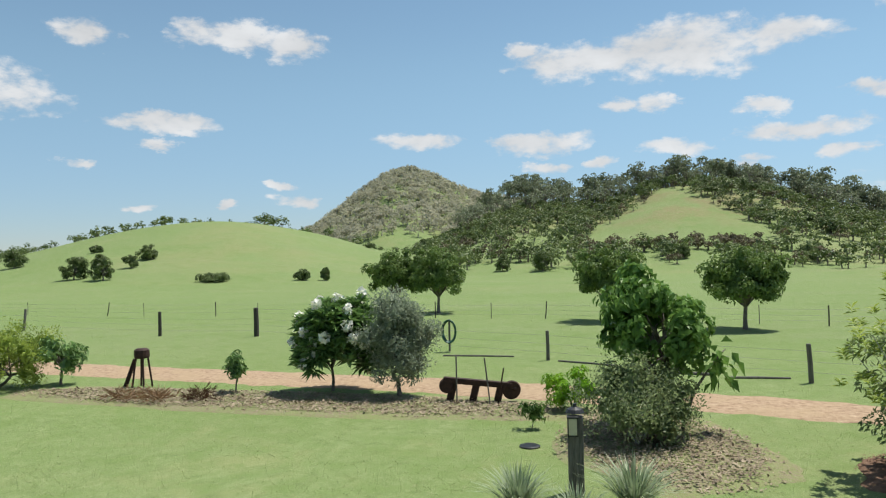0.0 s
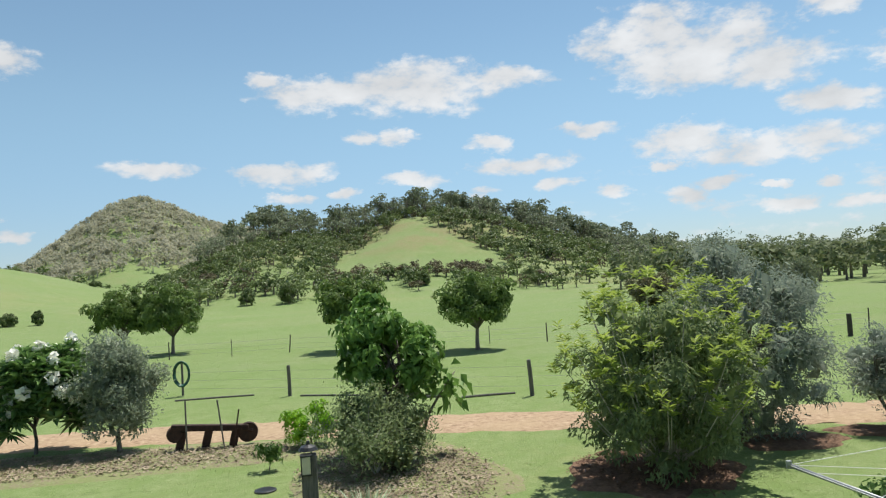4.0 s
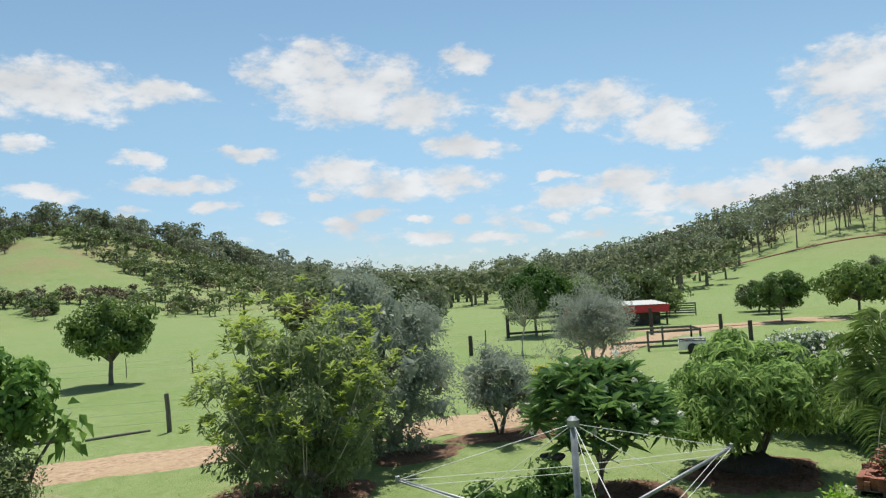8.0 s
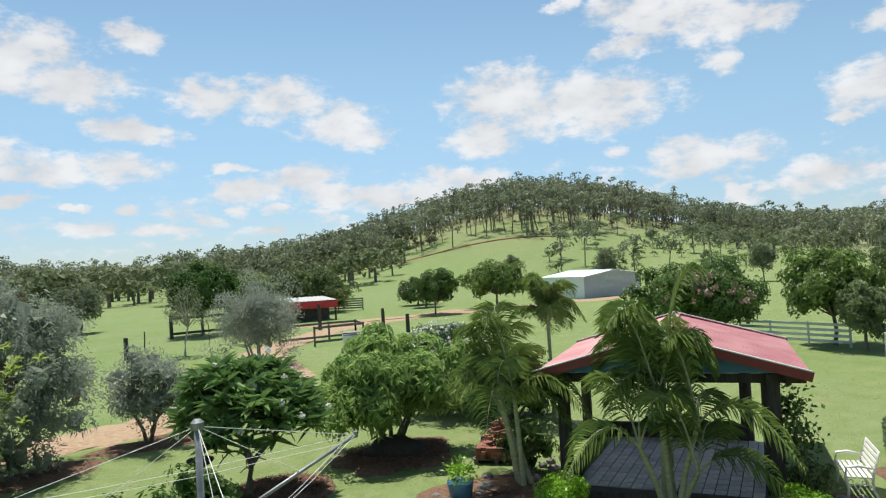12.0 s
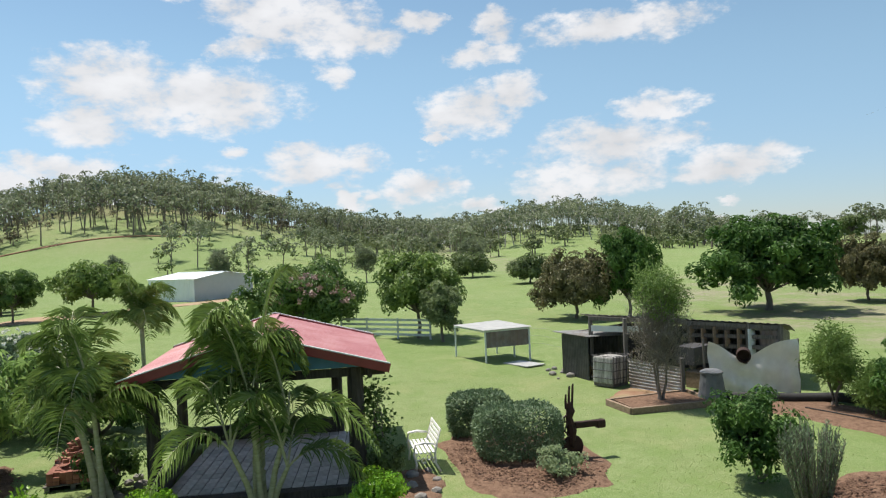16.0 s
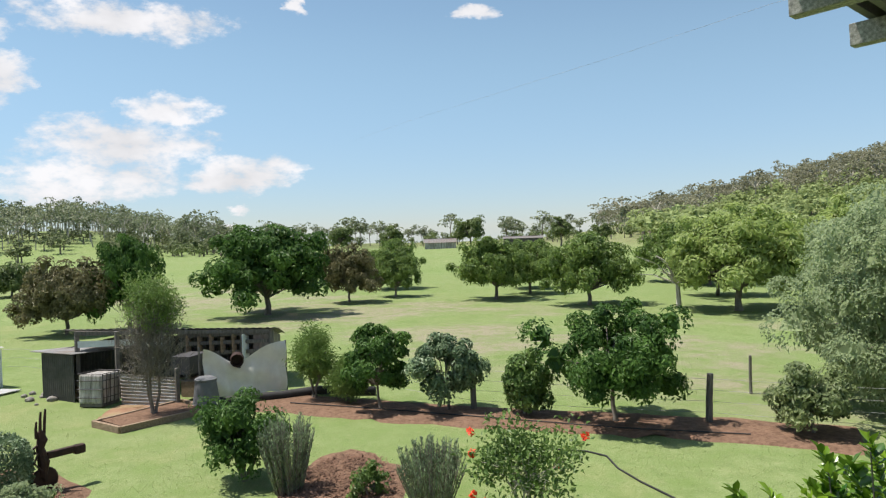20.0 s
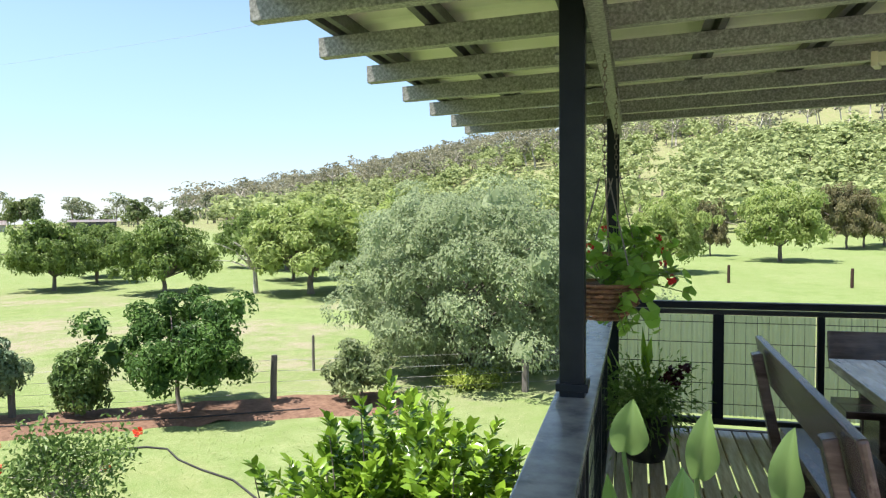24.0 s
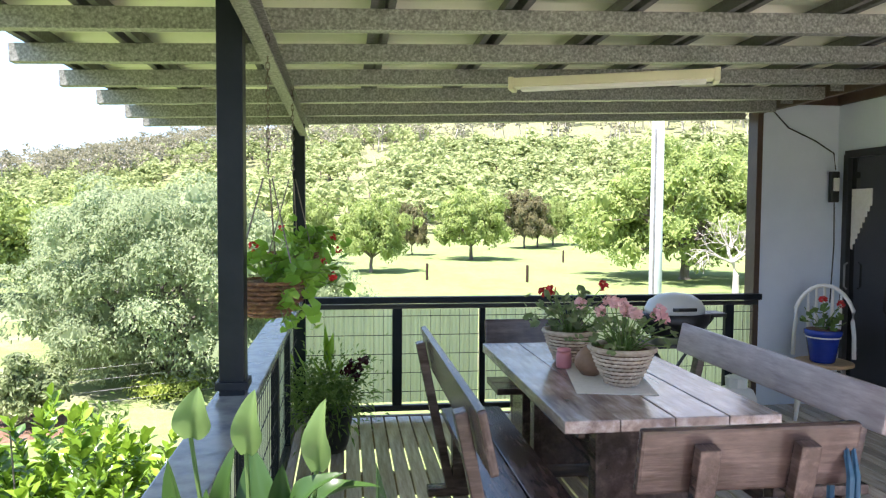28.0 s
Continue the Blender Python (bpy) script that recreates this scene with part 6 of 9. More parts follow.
def frangipani(x, y, h, r, seed, label, leaf_len=0.26, flowers=14, levels=5, flower_r=0.07, per=15, bare=0.45, low_crown=False):
    """Forked thick branches, each ending in a rosette of long leaves; white flowers."""
    rng = np.random.default_rng(seed)
    root = thing("frangipani_tree", at(x, y, 0), label, "tree")
    bm = bmesh.new()
    tips = []

    def grow(p, d, rad, length, level):
        q = p + d * length
        add_tube(bm, [p, p.lerp(q, 0.5) + Vector(rng.normal(size=3) * 0.03 * length), q], [rad, rad * 0.88, rad * 0.8], 7, cap=False)
        if level == 0:
            tips.append((q, d))
            return
        n = 3 if level % 2 == 0 else 2
        u = d.orthogonal().normalized()
        w = d.cross(u)
        off = rng.uniform(0, 6.28)
        for k in range(n):
            a = off + 6.28318 * k / n
            nd = (d * 0.8 + (u * math.cos(a) + w * math.sin(a)) * 0.75 + Vector((0, 0, 0.16))).normalized()
            grow(q, nd, rad * 0.72, length * rng.uniform(0.72, 0.92), level - 1)

    grow(Vector((0, 0, -0.05)), Vector((rng.normal() * 0.06, rng.normal() * 0.06, 1)).normalized(), 0.085, h * 0.24, levels)
    pts = np.array([t[0] for t in tips])
    sc = np.array([r * 0.86 / np.abs(pts[:, :2]).max(), r * 0.86 / np.abs(pts[:, :2]).max(), (h - 0.25) / pts[:, 2].max()])
    for v in bm.verts:
        v.co = Vector((v.co.x * sc[0], v.co.y * sc[1], v.co.z * sc[2]))
    part("branchwork", bm, BARK, root, smooth=True)
    pos, dire, fl = [], [], []
    lower = [(Vector((q.x * 1.02, q.y * 1.02, q.z * rng.uniform(0.5, 0.78))), d) for q, d in tips[::2]] if low_crown else []
    for i, (q, d) in enumerate(tips + lower):
        q = np.array(q) * sc
        if q[2] < bare * h:
            continue
        for k in range(per):
            a = 6.28318 * k * 0.381966
            out = np.array([math.cos(a), math.sin(a), rng.uniform(-0.35, 1.1)])
            pos.append(q - np.array(d) * 0.1 * (k / per))
            dire.append(out + np.array(d) * 0.35)
        if i % max(1, len(tips) // flowers) == 0:
            fl.append(q + np.array(d) * leaf_len * 0.55)
    pos, dire = np.array(pos), np.array(dire)
    s = rng.uniform(0.75, 1.2, len(pos))
    v, t = leaf_arrays(pos, dire, rng.normal(size=(len(pos), 3)) * 0.3 + np.array([0, 0, 1.0]), leaf_len * s, leaf_len * 0.3 * s, 0.12, 0.22)
    from_arrays("foliage", v, t, LEAF_FRANGI, root)
    flower_heads("white_flower", root, WHITE_PETAL, seed, fl, flower_r * 1.3, 20, flower_r)
    return root


frangipani(-7.19, 23.5, 3.3, 1.72, 34, "frangipani tree covered in white flower clusters", 0.46, 30, 6, 0.15, 18, 0.12, True)
tree("silver_olive", -4.71, 22.6, 0, 3.35, 1.15, "grey-green olive with fine silvery leaves", (BARK, LEAF_DARKOLIVE), 35, trunk_h=0.9, trunk_r=0.07, clumps=80, per=200, leaf_size=(0.12, 0.042), clump_r=0.36, base=0.2, lay=0, core=3)
tree("broadleaf_tree", 2.75, 18.4, 0, 4.1, 1.45, "broad-leaved tree with large drooping green leaves", (BARK, LEAF_RUBBER), 36, trunk_h=1.5, trunk_r=0.07, clumps=46, per=50, leaf_size=(0.22, 0.15), clump_r=0.42, base=1.4, droop=0.25, up=0.0, stems=2)
arm = thing("drooping_branch", at(3.0, 18.2, 0), "leafy side branch leaning from the broad-leaved tree", "branch")
part("stem", tube([(0.2, 0, 0.0), (0.5, -0.05, 1.0), (0.95, -0.1, 1.7), (1.25, -0.1, 2.05)], [0.05, 0.04, 0.025, 0.012], 7), BARK, arm, smooth=True)
leafy("foliage", arm, LEAF_RUBBER, 37, 46, (1.1, -0.1, 1.75), (0.16, 0.16, 0.26), (0.27, 0.2), -0.5, 0.15, 0.4)
tree("thin_shrub", 2.0, 16.9, 0, 2.15, 1.55, "open grey-green shrub with many thin stems", (BARK_PALE, LEAF_SHRUB), 38, trunk_h=0.7, trunk_r=0.025, clumps=80, per=60, leaf_size=(0.10, 0.045), clump_r=0.36, base=0.12, stems=7, category="shrub", shell=0.35, lay=0, core=0)
tree("leafy_shrub", 2.25, 17.4, 0, 2.0, 1.5, "dense green shrub filling the corner bed", (BARK, LEAF_SHRUB), 39, trunk_h=0.5, trunk_r=0.03, clumps=60, per=60, leaf_size=(0.10, 0.05), clump_r=0.36, base=0.1, stems=5, category="shrub", shell=0.4)
tree("low_bush", 0.7, 20.6, 0, 1.35, 0.75, "low dark green bush by the track", (BARK, LEAF_BRIGHT), 40, trunk_h=0.3, trunk_r=0.03, clumps=26, per=60, leaf_size=(0.13, 0.05), clump_r=0.25, base=0.05, category="shrub", stems=3)
small_shrub("young_seedling", -0.42, 18.5, 0.8, 0.4, "small reddish seedling in the litter bed", (BARK, LEAF_FIG), 41, (0.17, 0.05), 0.012, 9, 12)


def tussock(x, y, h, r, n, seed, label, mat=LEAF_TUFT, width=0.022, name="grass_tussock", arch=0.75, category="grass clump"):
    """Arching strap leaves from one crown."""
    rng = np.random.default_rng(seed)
    root = thing(name, at(x, y, 0), label, category)
    verts, tris = [], []
    for k in range(n):
        a, l = rng.uniform(0, 6.28), rng.uniform(0.7, 1.15)
        out = np.array([math.cos(a), math.sin(a)])
        lean = rng.uniform(0.15, 1.0) * arch
        side = np.array([-out[1], out[0], 0]) * width * rng.uniform(0.7, 1.2)
        b = len(verts)
        o = np.array([*(out * rng.uniform(0, 0.1)), 0])
        for j, u in enumerate((0, 0.35, 0.7, 1.0)):
            c = o + np.array([*(out * r * l * lean * u ** 1.6), h * l * (u - 0.55 * lean * u ** 2.6)])
            w = (1 - u) ** 0.6 if u < 1 else 0.05
            verts.extend([c - side * w, c + side * w])
        for j in range(3):
            q = b + 2 * j
            tris.extend([(q, q + 1, q + 3), (q, q + 3, q + 2)])
    from_arrays("blade_tuft", np.array(verts), np.array(tris), mat, root)
    return root


tussock(-0.55, 12.0, 1.0, 1.15, 260, 42, "large pale green arching grass clump")
tussock(1.35, 12.2, 1.15, 1.3, 300, 43, "large pale green arching grass clump beside lamp post")
tussock(0.4, 11.6, 0.8, 0.9, 160, 44, "pale green arching grass clump in the bed")


def garden_lamp(x, y):
    g = thing("garden_lamp", at(x, y, 0), "square timber bollard with amber glass lantern", "lamp")
    part("post", box((0.28, 0.28, 1.42), at(0, 0, 0.71), 0.012), POST_WOOD, g)
    part("cap", lathe([(0.18, 1.50), (0.14, 1.56), (0.04, 1.6), (0.03, 1.66)], 12), LAMP_METAL, g)
    part("lantern", box((0.17, 0.12, 0.30), at(-0.05, -0.2, 1.28), 0.01), LAMP_GLASS, g)
    for s in (-1, 1):
        part("lantern_bar", box((0.02, 0.02, 0.34), at(-0.05 + s * 0.085, -0.26, 1.28)), LAMP_METAL, g)
    part("lantern_top", box((0.21, 0.16, 0.03), at(-0.05, -0.2, 1.45), 0.006), LAMP_METAL, g)
    part("lantern_base", box((0.19, 0.14, 0.025), at(-0.05, -0.2, 1.12), 0.005), LAMP_METAL, g)


garden_lamp(0.47, 13.5)


def build_stool():
    s = thing("iron_stool_sculpture", at(-14.4, 24.0, 0), "dark rusty iron stool standing in the bed", "sculpture")
    part("seat", lathe([(0.24, 1.05), (0.27, 1.12), (0.26, 1.34), (0.18, 1.40)], 14), RUST, s)
    for a in (0.6, 2.2, 3.9, 5.4):
        part("leg", tube([(0.2 * math.cos(a), 0.2 * math.sin(a), 1.08), (0.34 * math.cos(a), 0.34 * math.sin(a), 0)], 0.035, 7), RUST, s)
    part("leaning_bar", tube([(-0.75, 0.1, 0), (-0.35, 0.1, 1.0)], 0.05, 7), RUST, s)
    part("leaning_bar", tube([(-0.62, 0.0, 0), (-0.30, 0.1, 0.95)], 0.04, 7), RUST, s)


build_stool()


def dry_clump(x, y, seed, mat, label, w=0.5):
    c = thing("dry_plant_clump", at(x, y, 0), label, "plant")
    leafy("dry_foliage", c, mat, seed, 260, (0, 0, 0.16), (w * 0.5, w * 0.35, 0.1), (0.3, 0.02), 0.7, 0.1, 0.2)


dry_clump(-13.6, 21.6, 51, LEAF_DRY, "heap of dry tan grass clippings")
dry_clump(-12.4, 21.4, 52, LEAF_DRY, "heap of dry reddish brown fronds")
dry_clump(-11.0, 21.6, 53, leaf("leaf_dead", (0.061, 0.03, 0.018), (0.159, 0.085, 0.049)), "dark brown heap of dead fronds", 0.45)


def build_old_plough():
    p = thing("rusted_machine", at(-2.1, 21.7, 0), "rusty antique farm machine lying in the bed", "sculpture")
    part("beam", box((2.1, 0.22, 0.18), at(0, 0, 0.60) @ pose(0, 0, 0, 0, 5, 0), 0.04), RUST, p)
    for x in (-0.8, -0.1, 0.65):
        part("foot", box((0.22, 0.16, 0.55), at(x, 0, 0.3) @ pose(0, 0, 0, 0, 14, 0), 0.04), RUST, p)
    part("hopper", lathe([(0.2, -0.12), (0.24, 0), (0.2, 0.12)], 14), RUST, p).matrix_basis = at(-0.95, 0, 0.5) @ pose(0, 0, 0, 90, 0, 0)
    w = part("wheel", lathe([(0.26, -0.05), (0.29, 0), (0.26, 0.05)], 20), RUST, p)
    w.matrix_basis = at(1.02, 0, 0.38) @ pose(0, 0, 0, 90, 0, 20)
    part("axle", tube([(0.7, 0, 0.5), (1.15, 0, 0.4)], 0.06, 8), RUST, p)
    for x, h, t in ((-0.6, 1.45, 0), (0.32, 1.4, -6), (0.72, 1.1, 10)):
        part("stake", box((0.04, 0.05, h), at(x, -0.35, h / 2) @ pose(0, 0, 0, 0, t, 0), 0.004), POST_WOOD if h > 1.2 else RUST, p)


build_old_plough()
drain = tagged(part("drain_cover", lathe([(0.24, 0.0), (0.24, 0.03), (0.2, 0.045)], 18), PLASTIC_BLACK), "dark round cover lying in the lawn", "cover")
drain.matrix_basis = at(-0.45, 16.7, 0.0)


def post(x, y, h, r, lean=0.0, mat=None, label="weathered split timber fence post in the paddock", group="fence posts", square=False):
    p = thing("fence_post", at(x, y, float(land(x, y))) @ pose(0, 0, 0, 0, lean, (x * 37 + y * 17) % 90), label, "post", group)
    if square:
        part("shaft", box((r * 1.8, r * 1.8, h + 0.2), at(0, 0, h / 2 - 0.1), 0.01), mat or POST_WOOD, p)
    else:
        part("shaft", tube([(0, 0, -0.2), (0.01, 0, h * 0.5), (0, 0.01, h * 0.97), (0, 0.01, h)], [r * 1.05, r, r * 0.95, r * 0.8], 9), mat or POST_WOOD, p, smooth=False)
    return p


def wires(name, pts, heights, label, r=0.004):
    f = thing(name, at(0, 0, 0), label, "wire fence")
    for h in heights:
        bm = bmesh.new()
        for a, b in zip(pts, pts[1:]):
            add_tube(bm, [(*a, float(land(*a)) + h), ((a[0] + b[0]) / 2, (a[1] + b[1]) / 2, float(land(*a)) + h - 0.03), (*b, float(land(*b)) + h)], r, 4, cap=False)
        part("wire", bm, STEEL_WIRE, f)
    return f


LINE_N = [(-62, 56), (-49, 49), (-36, 45.3), (-23.4, 41.0), (-17.0, 40.5), (-8.5, 35.5), (0.05, 30.4), (8.6, 25.1), (17.5, 20.8)]
for i, (x, y) in enumerate(LINE_N[2:8]):
    post(x, y, (1.5, 1.5, 1.7, 0.3, 1.25, 1.3)[i], (0.09, 0.10, 0.15, 0.05, 0.075, 0.08)[i], (6, 0, 0, 0, 0, -3)[i], POST_DARK if i in (1, 2) else POST_WOOD)
wires("wire_fence", LINE_N, (0.35, 0.7, 1.05), "thin wires of the paddock fence")
LINE_F = [(-70, 66), (-52, 62), (-38, 58), (-27, 56), (-17, 54), (-8, 52), (0, 50.5), (8.5, 46.5), (16, 43.5), (24, 40.5), (33, 36)]
for i, (x, y) in enumerate(LINE_F[1:]):
    post(x, y, 1.2, 0.04, (0, 8, 0, -3)[i % 4], POST_DARK, "thin dark paddock fence stake", "fence stakes")
    post(x + 4.2, y - 1.3, 1.15, 0.025, 0, POST_WOOD, "thin steel fence stake in the paddock", "fence stakes")
wires("wire_fence", LINE_F, (0.3, 0.6, 0.95), "thin wires of the far paddock fence", 0.005)


def log(x, y, length, turn, r=0.09):
    l = tagged(part("fallen_rail", tube([(-length / 2, 0, r * 0.7), (0, 0.02, r * 0.8), (length / 2, 0, r * 0.7)], [r, r * 1.05, r * 0.85], 8), POST_WOOD), "grey fallen timber rail lying in grass", "log", "fallen rails")
    l.matrix_basis = at(x, y, 0) @ pose(0, 0, 0, 0, 0, turn)


log(-3.0, 31.6, 3.2, -6, 0.04)
log(1.6, 29.4, 2.6, -30, 0.04)
log(5.0, 26.8, 1.9, -18, 0.06)
log(7.2, 25.9, 2.0, -4, 0.045)
coil = thing("hose_coil", at(-4.5, 33.3, 0), "green hose coiled on a garden post", "hose")
part("post", tube([(0, 0.1, 0), (0, 0.1, 1.5)], 0.05, 8), POST_WOOD, coil)
for k in range(5):
    bm = bmesh.new()
    add_tube(bm, [((0.28 + 0.015 * k) * math.cos(0.3142 * j), -0.03 * k, 0.95 + (0.48 + 0.015 * k) * math.sin(0.3142 * j)) for j in range(21)], 0.035, 6, cap=False)
    part("loop", bm, HOSE_GREEN, coil, smooth=True)
part("hook", tube([(0, 0.1, 1.45), (0, -0.2, 1.45)], 0.02, 6), LAMP_METAL, coil)

# paddock trees to the north
for i, (x, y, h, r) in enumerate(((-12.2, 58.2, 4.9, 2.1), (-8.5, 56.9, 5.0, 2.35), (4.1, 48.3, 4.8, 2.2), (11.1, 42.2, 4.5, 2.1))):
    tree("paddock_tree", x, y, 0, h, r, "spreading dark green shade tree in the paddock", (BARK, LEAF_MANGO), 60 + i, trunk_h=1.25, trunk_r=0.13, clumps=110, per=110, leaf_size=(0.22, 0.11), clump_r=0.52, base=1.0, low=-0.5, group="paddock trees", lumpy=0.35)
for i, (x, y, h, r) in enumerate(((-117.1, 144.5, 4.4, 2.9), (-82.8, 116.6, 4.0, 2.3), (-75.6, 114.2, 4.6, 2.2), (-81.2, 132.0, 2.7, 1.6), (-84.8, 143.9, 3.3, 2.3), (-106.0, 157.7, 1.7, 1.5), (-55.7, 115.2, 1.5, 2.8), (-42.8, 122.8, 1.9, 1.4), (-38.9, 124.1, 2.3, 0.9), (-57.7, 235.0, 1.8, 1.9), (-9.5, 164.7, 3.9, 2.0), (-0.3, 162.0, 4.5, 3.2), (33.8, 180.9, 3.6, 2.2), (45.3, 184.5, 3.0, 2.3), (62.8, 178.3, 4.5, 4.5))):
    tree("field_bush", x, y, float(land(x, y)), h, r, "rounded dark bush standing in the far paddock", (BARK, LEAF_BRUSH), 80 + i, trunk_h=0.7, trunk_r=0.14, clumps=36, per=50, leaf_size=(0.34, 0.2), clump_r=r * 0.28, base=0.0, low=-0.9, group="field bushes", category="bush")

# tall shrub with lime shoots, and the olives behind it
shrub = tree("tall_shrub", 7.9, 14.3, 0, 3.9, 2.05, "tall dark shrub tipped with lime green shoots", (BARK_PALE, LEAF_SHRUB), 101, trunk_h=1.2, trunk_r=0.03, clumps=190, per=84, leaf_size=(0.12, 0.05), clump_r=0.36, base=0.05, stems=9, low=-0.95, category="shrub", shell=0.5, lumpy=0.25, lay=0.25, core=2)
rng_s = np.random.default_rng(102)
sh = clump_centres(rng_s, 230, 2.1, 4.1, 0.2, 0.22, 0.92, -0.35)
pos_s, dir_s = [], []
twig_bm = bmesh.new()
for i, c in enumerate(sh):
    if i % 5 == 0:
        foot = Vector((c[0] * 0.12, c[1] * 0.12, 0.3))
        add_tube(twig_bm, [foot, foot.lerp(Vector(c), 0.5) + Vector((c[0] * 0.08, c[1] * 0.08, -0.1)), Vector(c)], [0.024, 0.016, 0.007], 5, cap=False)
    for k in range(11):
        a = 6.28318 * k * 0.381966
        pos_s.append(c + np.array([0, 0, 0.012 * k]))
        dir_s.append((math.cos(a), math.sin(a), rng_s.uniform(-0.1, 1.2)))
sv, st_ = leaf_arrays(np.array(pos_s), np.array(dir_s), np.tile([[0, 0, 1.0]], (len(pos_s), 1)) + rng_s.normal(size=(len(pos_s), 3)) * 0.2, rng_s.uniform(0.15, 0.22, len(pos_s)), rng_s.uniform(0.06, 0.085, len(pos_s)), 0.15, 0.15)
from_arrays("lime_foliage", sv, st_, LEAF_LIME, shrub)
tagged(part("stem", twig_bm, BARK_PALE, shrub), kind="stuff")
tree("grey_olive", 11.3, 16.6, 0, 5.05, 2.5, "large silvery grey olive with fine weeping foliage", (BARK, LEAF_OLIVE), 103, trunk_h=1.5, trunk_r=0.12, clumps=130, per=190, leaf_size=(0.13, 0.028), clump_r=0.5, base=0.1, droop=0.35, up=0.1, low=-0.95, lay=0, core=3)
bed("garden_bed_olive", 11.9, 15.6, 1.3, 0.9, SOIL, "dark mulch bed under the grey olive", 0, 5, 0.06)
tree("small_olive", 14.75, 15.5, 0, 2.6, 1.3, "small round grey-green olive with leaning trunks", (BARK, LEAF_OLIVE), 104, trunk_h=0.8, trunk_r=0.05, clumps=62, per=120, leaf_size=(0.10, 0.035), clump_r=0.36, base=0.5, stems=3, lay=0, core=3)
bed("garden_bed_small_olive", 15.2, 15.2, 1.9, 0.9, SOIL, "dark mulch bed under the small olive", -20, 6, 0.06)
yel = small_shrub("yellow_bush", 16.6, 15.6, 1.7, 0.8, "green bush topped with golden yellow leaves", (BARK, LEAF_FIG), 105, (0.12, 0.05), 0.03, 30, 40, 3, 0.05)
leafy("golden_top", yel, LEAF_YELLOW, 106, 260, (0.15, -0.1, 1.55), (0.35, 0.3, 0.13), (0.1, 0.05), 0.8)
frangipani(11.95, 9.7, 2.95, 1.75, 107, "frangipani tree with long leaves and white flowers", 0.42, 26, 6, 0.05, 13)
bed("garden_bed_frangipani", 12.2, 9.3, 1.35, 1.15, SOIL, "brown mulch ring under the frangipani", 0, 7, 0.06)
bath = thing("bird_bath", at(11.6, 10.6, 0), "dark cast stone bird bath on the lawn", "bird bath")
part("bowl", lathe([(0.06, 0.62), (0.2, 0.68), (0.27, 0.76), (0.26, 0.78), (0.2, 0.73)], 22), POST_DARK, bath, smooth=True)
part("pedestal", lathe([(0.17, 0.0), (0.16, 0.06), (0.07, 0.15), (0.06, 0.5), (0.09, 0.62)], 16), POST_DARK, bath, smooth=True)
for x, y, h, r, s in ((7.6, 8.0, 1.5, 0.75, 108), (9.6, 8.6, 1.35, 0.65, 109), (8.7, 7.5, 1.1, 0.6, 110)):
    small_shrub("gardenia_bush", x, y, h, r, "dark glossy green bush below the clothes hoist", (BARK, LEAF_DARK), s, (0.10, 0.045), 0.02, 34, 60, 5, 0.05, "gardenia bushes")


HOIST_METAL = material("aged_zinc", [(0.16, 0.175, 0.18), (0.30, 0.315, 0.32)], 14, 0.5, metal=0.5, bump=0.08)


def build_hoist():
    cx, cy = 6.15, 5.2
    h = thing("clothes_hoist", at(cx, cy, 0), "galvanised rotary clothes hoist with plastic-coated lines", "clothes hoist")
    part("mast", tube([(0, 0, 0), (0, 0, 2.95)], 0.035, 14), HOIST_METAL, h, smooth=True)
    part("cap", lathe([(0.06, 2.9), (0.065, 2.97), (0.03, 3.0)], 14), HOIST_METAL, h)
    part("collar", lathe([(0.06, 1.75), (0.06, 1.95)], 14), HOIST_METAL, h)
    part("crank_box", box((0.12, 0.1, 0.14), at(0.04, 0, 1.2), 0.01), HOIST_METAL, h)
    tips = [Vector((7.95 - cx, 4.55 - cy, 2.45)), Vector((4.82 - cx, 6.40 - cy, 2.45)), Vector((4.85 - cx, 3.55 - cy, 2.45))]
    for t in tips:
        part("arm", tube([(0, 0, 1.85), tuple(t)], 0.02, 10), HOIST_METAL, h, smooth=True)
        part("arm_end", tube([tuple(t - Vector((0, 0, 0.03))), tuple(t + Vector((0, 0, 0.04)))], 0.026, 8), HOIST_METAL, h)
        part("stay_wire", tube([(0, 0, 2.93), tuple(t)], 0.0035, 5), WHITE_PAINT, h)
    foot = Vector((0, 0, 1.85))
    for k in range(1, 3):
        u = 0.8 + 0.2 * k / 2
        ring = [foot.lerp(t, u) for t in tips]
        for a, b in zip(ring, ring[1:] + ring[:1]):
            part("clothes_line", tube([tuple(a), tuple(a.lerp(b, 0.5) - Vector((0, 0, 0.03))), tuple(b)], 0.0028, 4), WHITE_PAINT, h)
    for t in tips:
        for u in (0.6,):
            part("stay_wire", tube([(0, 0, 2.93), tuple(foot.lerp(t, u))], 0.003, 4), WHITE_PAINT, h)


build_hoist()
LEAF_WEEP = leaf("leaf_weeping", (0.12, 0.22, 0.055), (0.42, 0.57, 0.19), through_light=0.5)
tree("weeping_tree", 15.6, 8.5, 0, 2.7, 1.66, "low spreading tree with drooping feathery green leaves", (BARK, LEAF_WEEP), 111, trunk_h=0.7, trunk_r=0.06, clumps=85, per=130, leaf_size=(0.20, 0.062), clump_r=0.44, base=0.5, droop=0.32, up=-0.05, stems=5, lumpy=0.4, low=-0.65)
bed("garden_bed_weeping", 15.4, 8.3, 1.55, 1.35, SOIL, "reddish brown mulch ring under the weeping tree", 20, 8, 0.08)

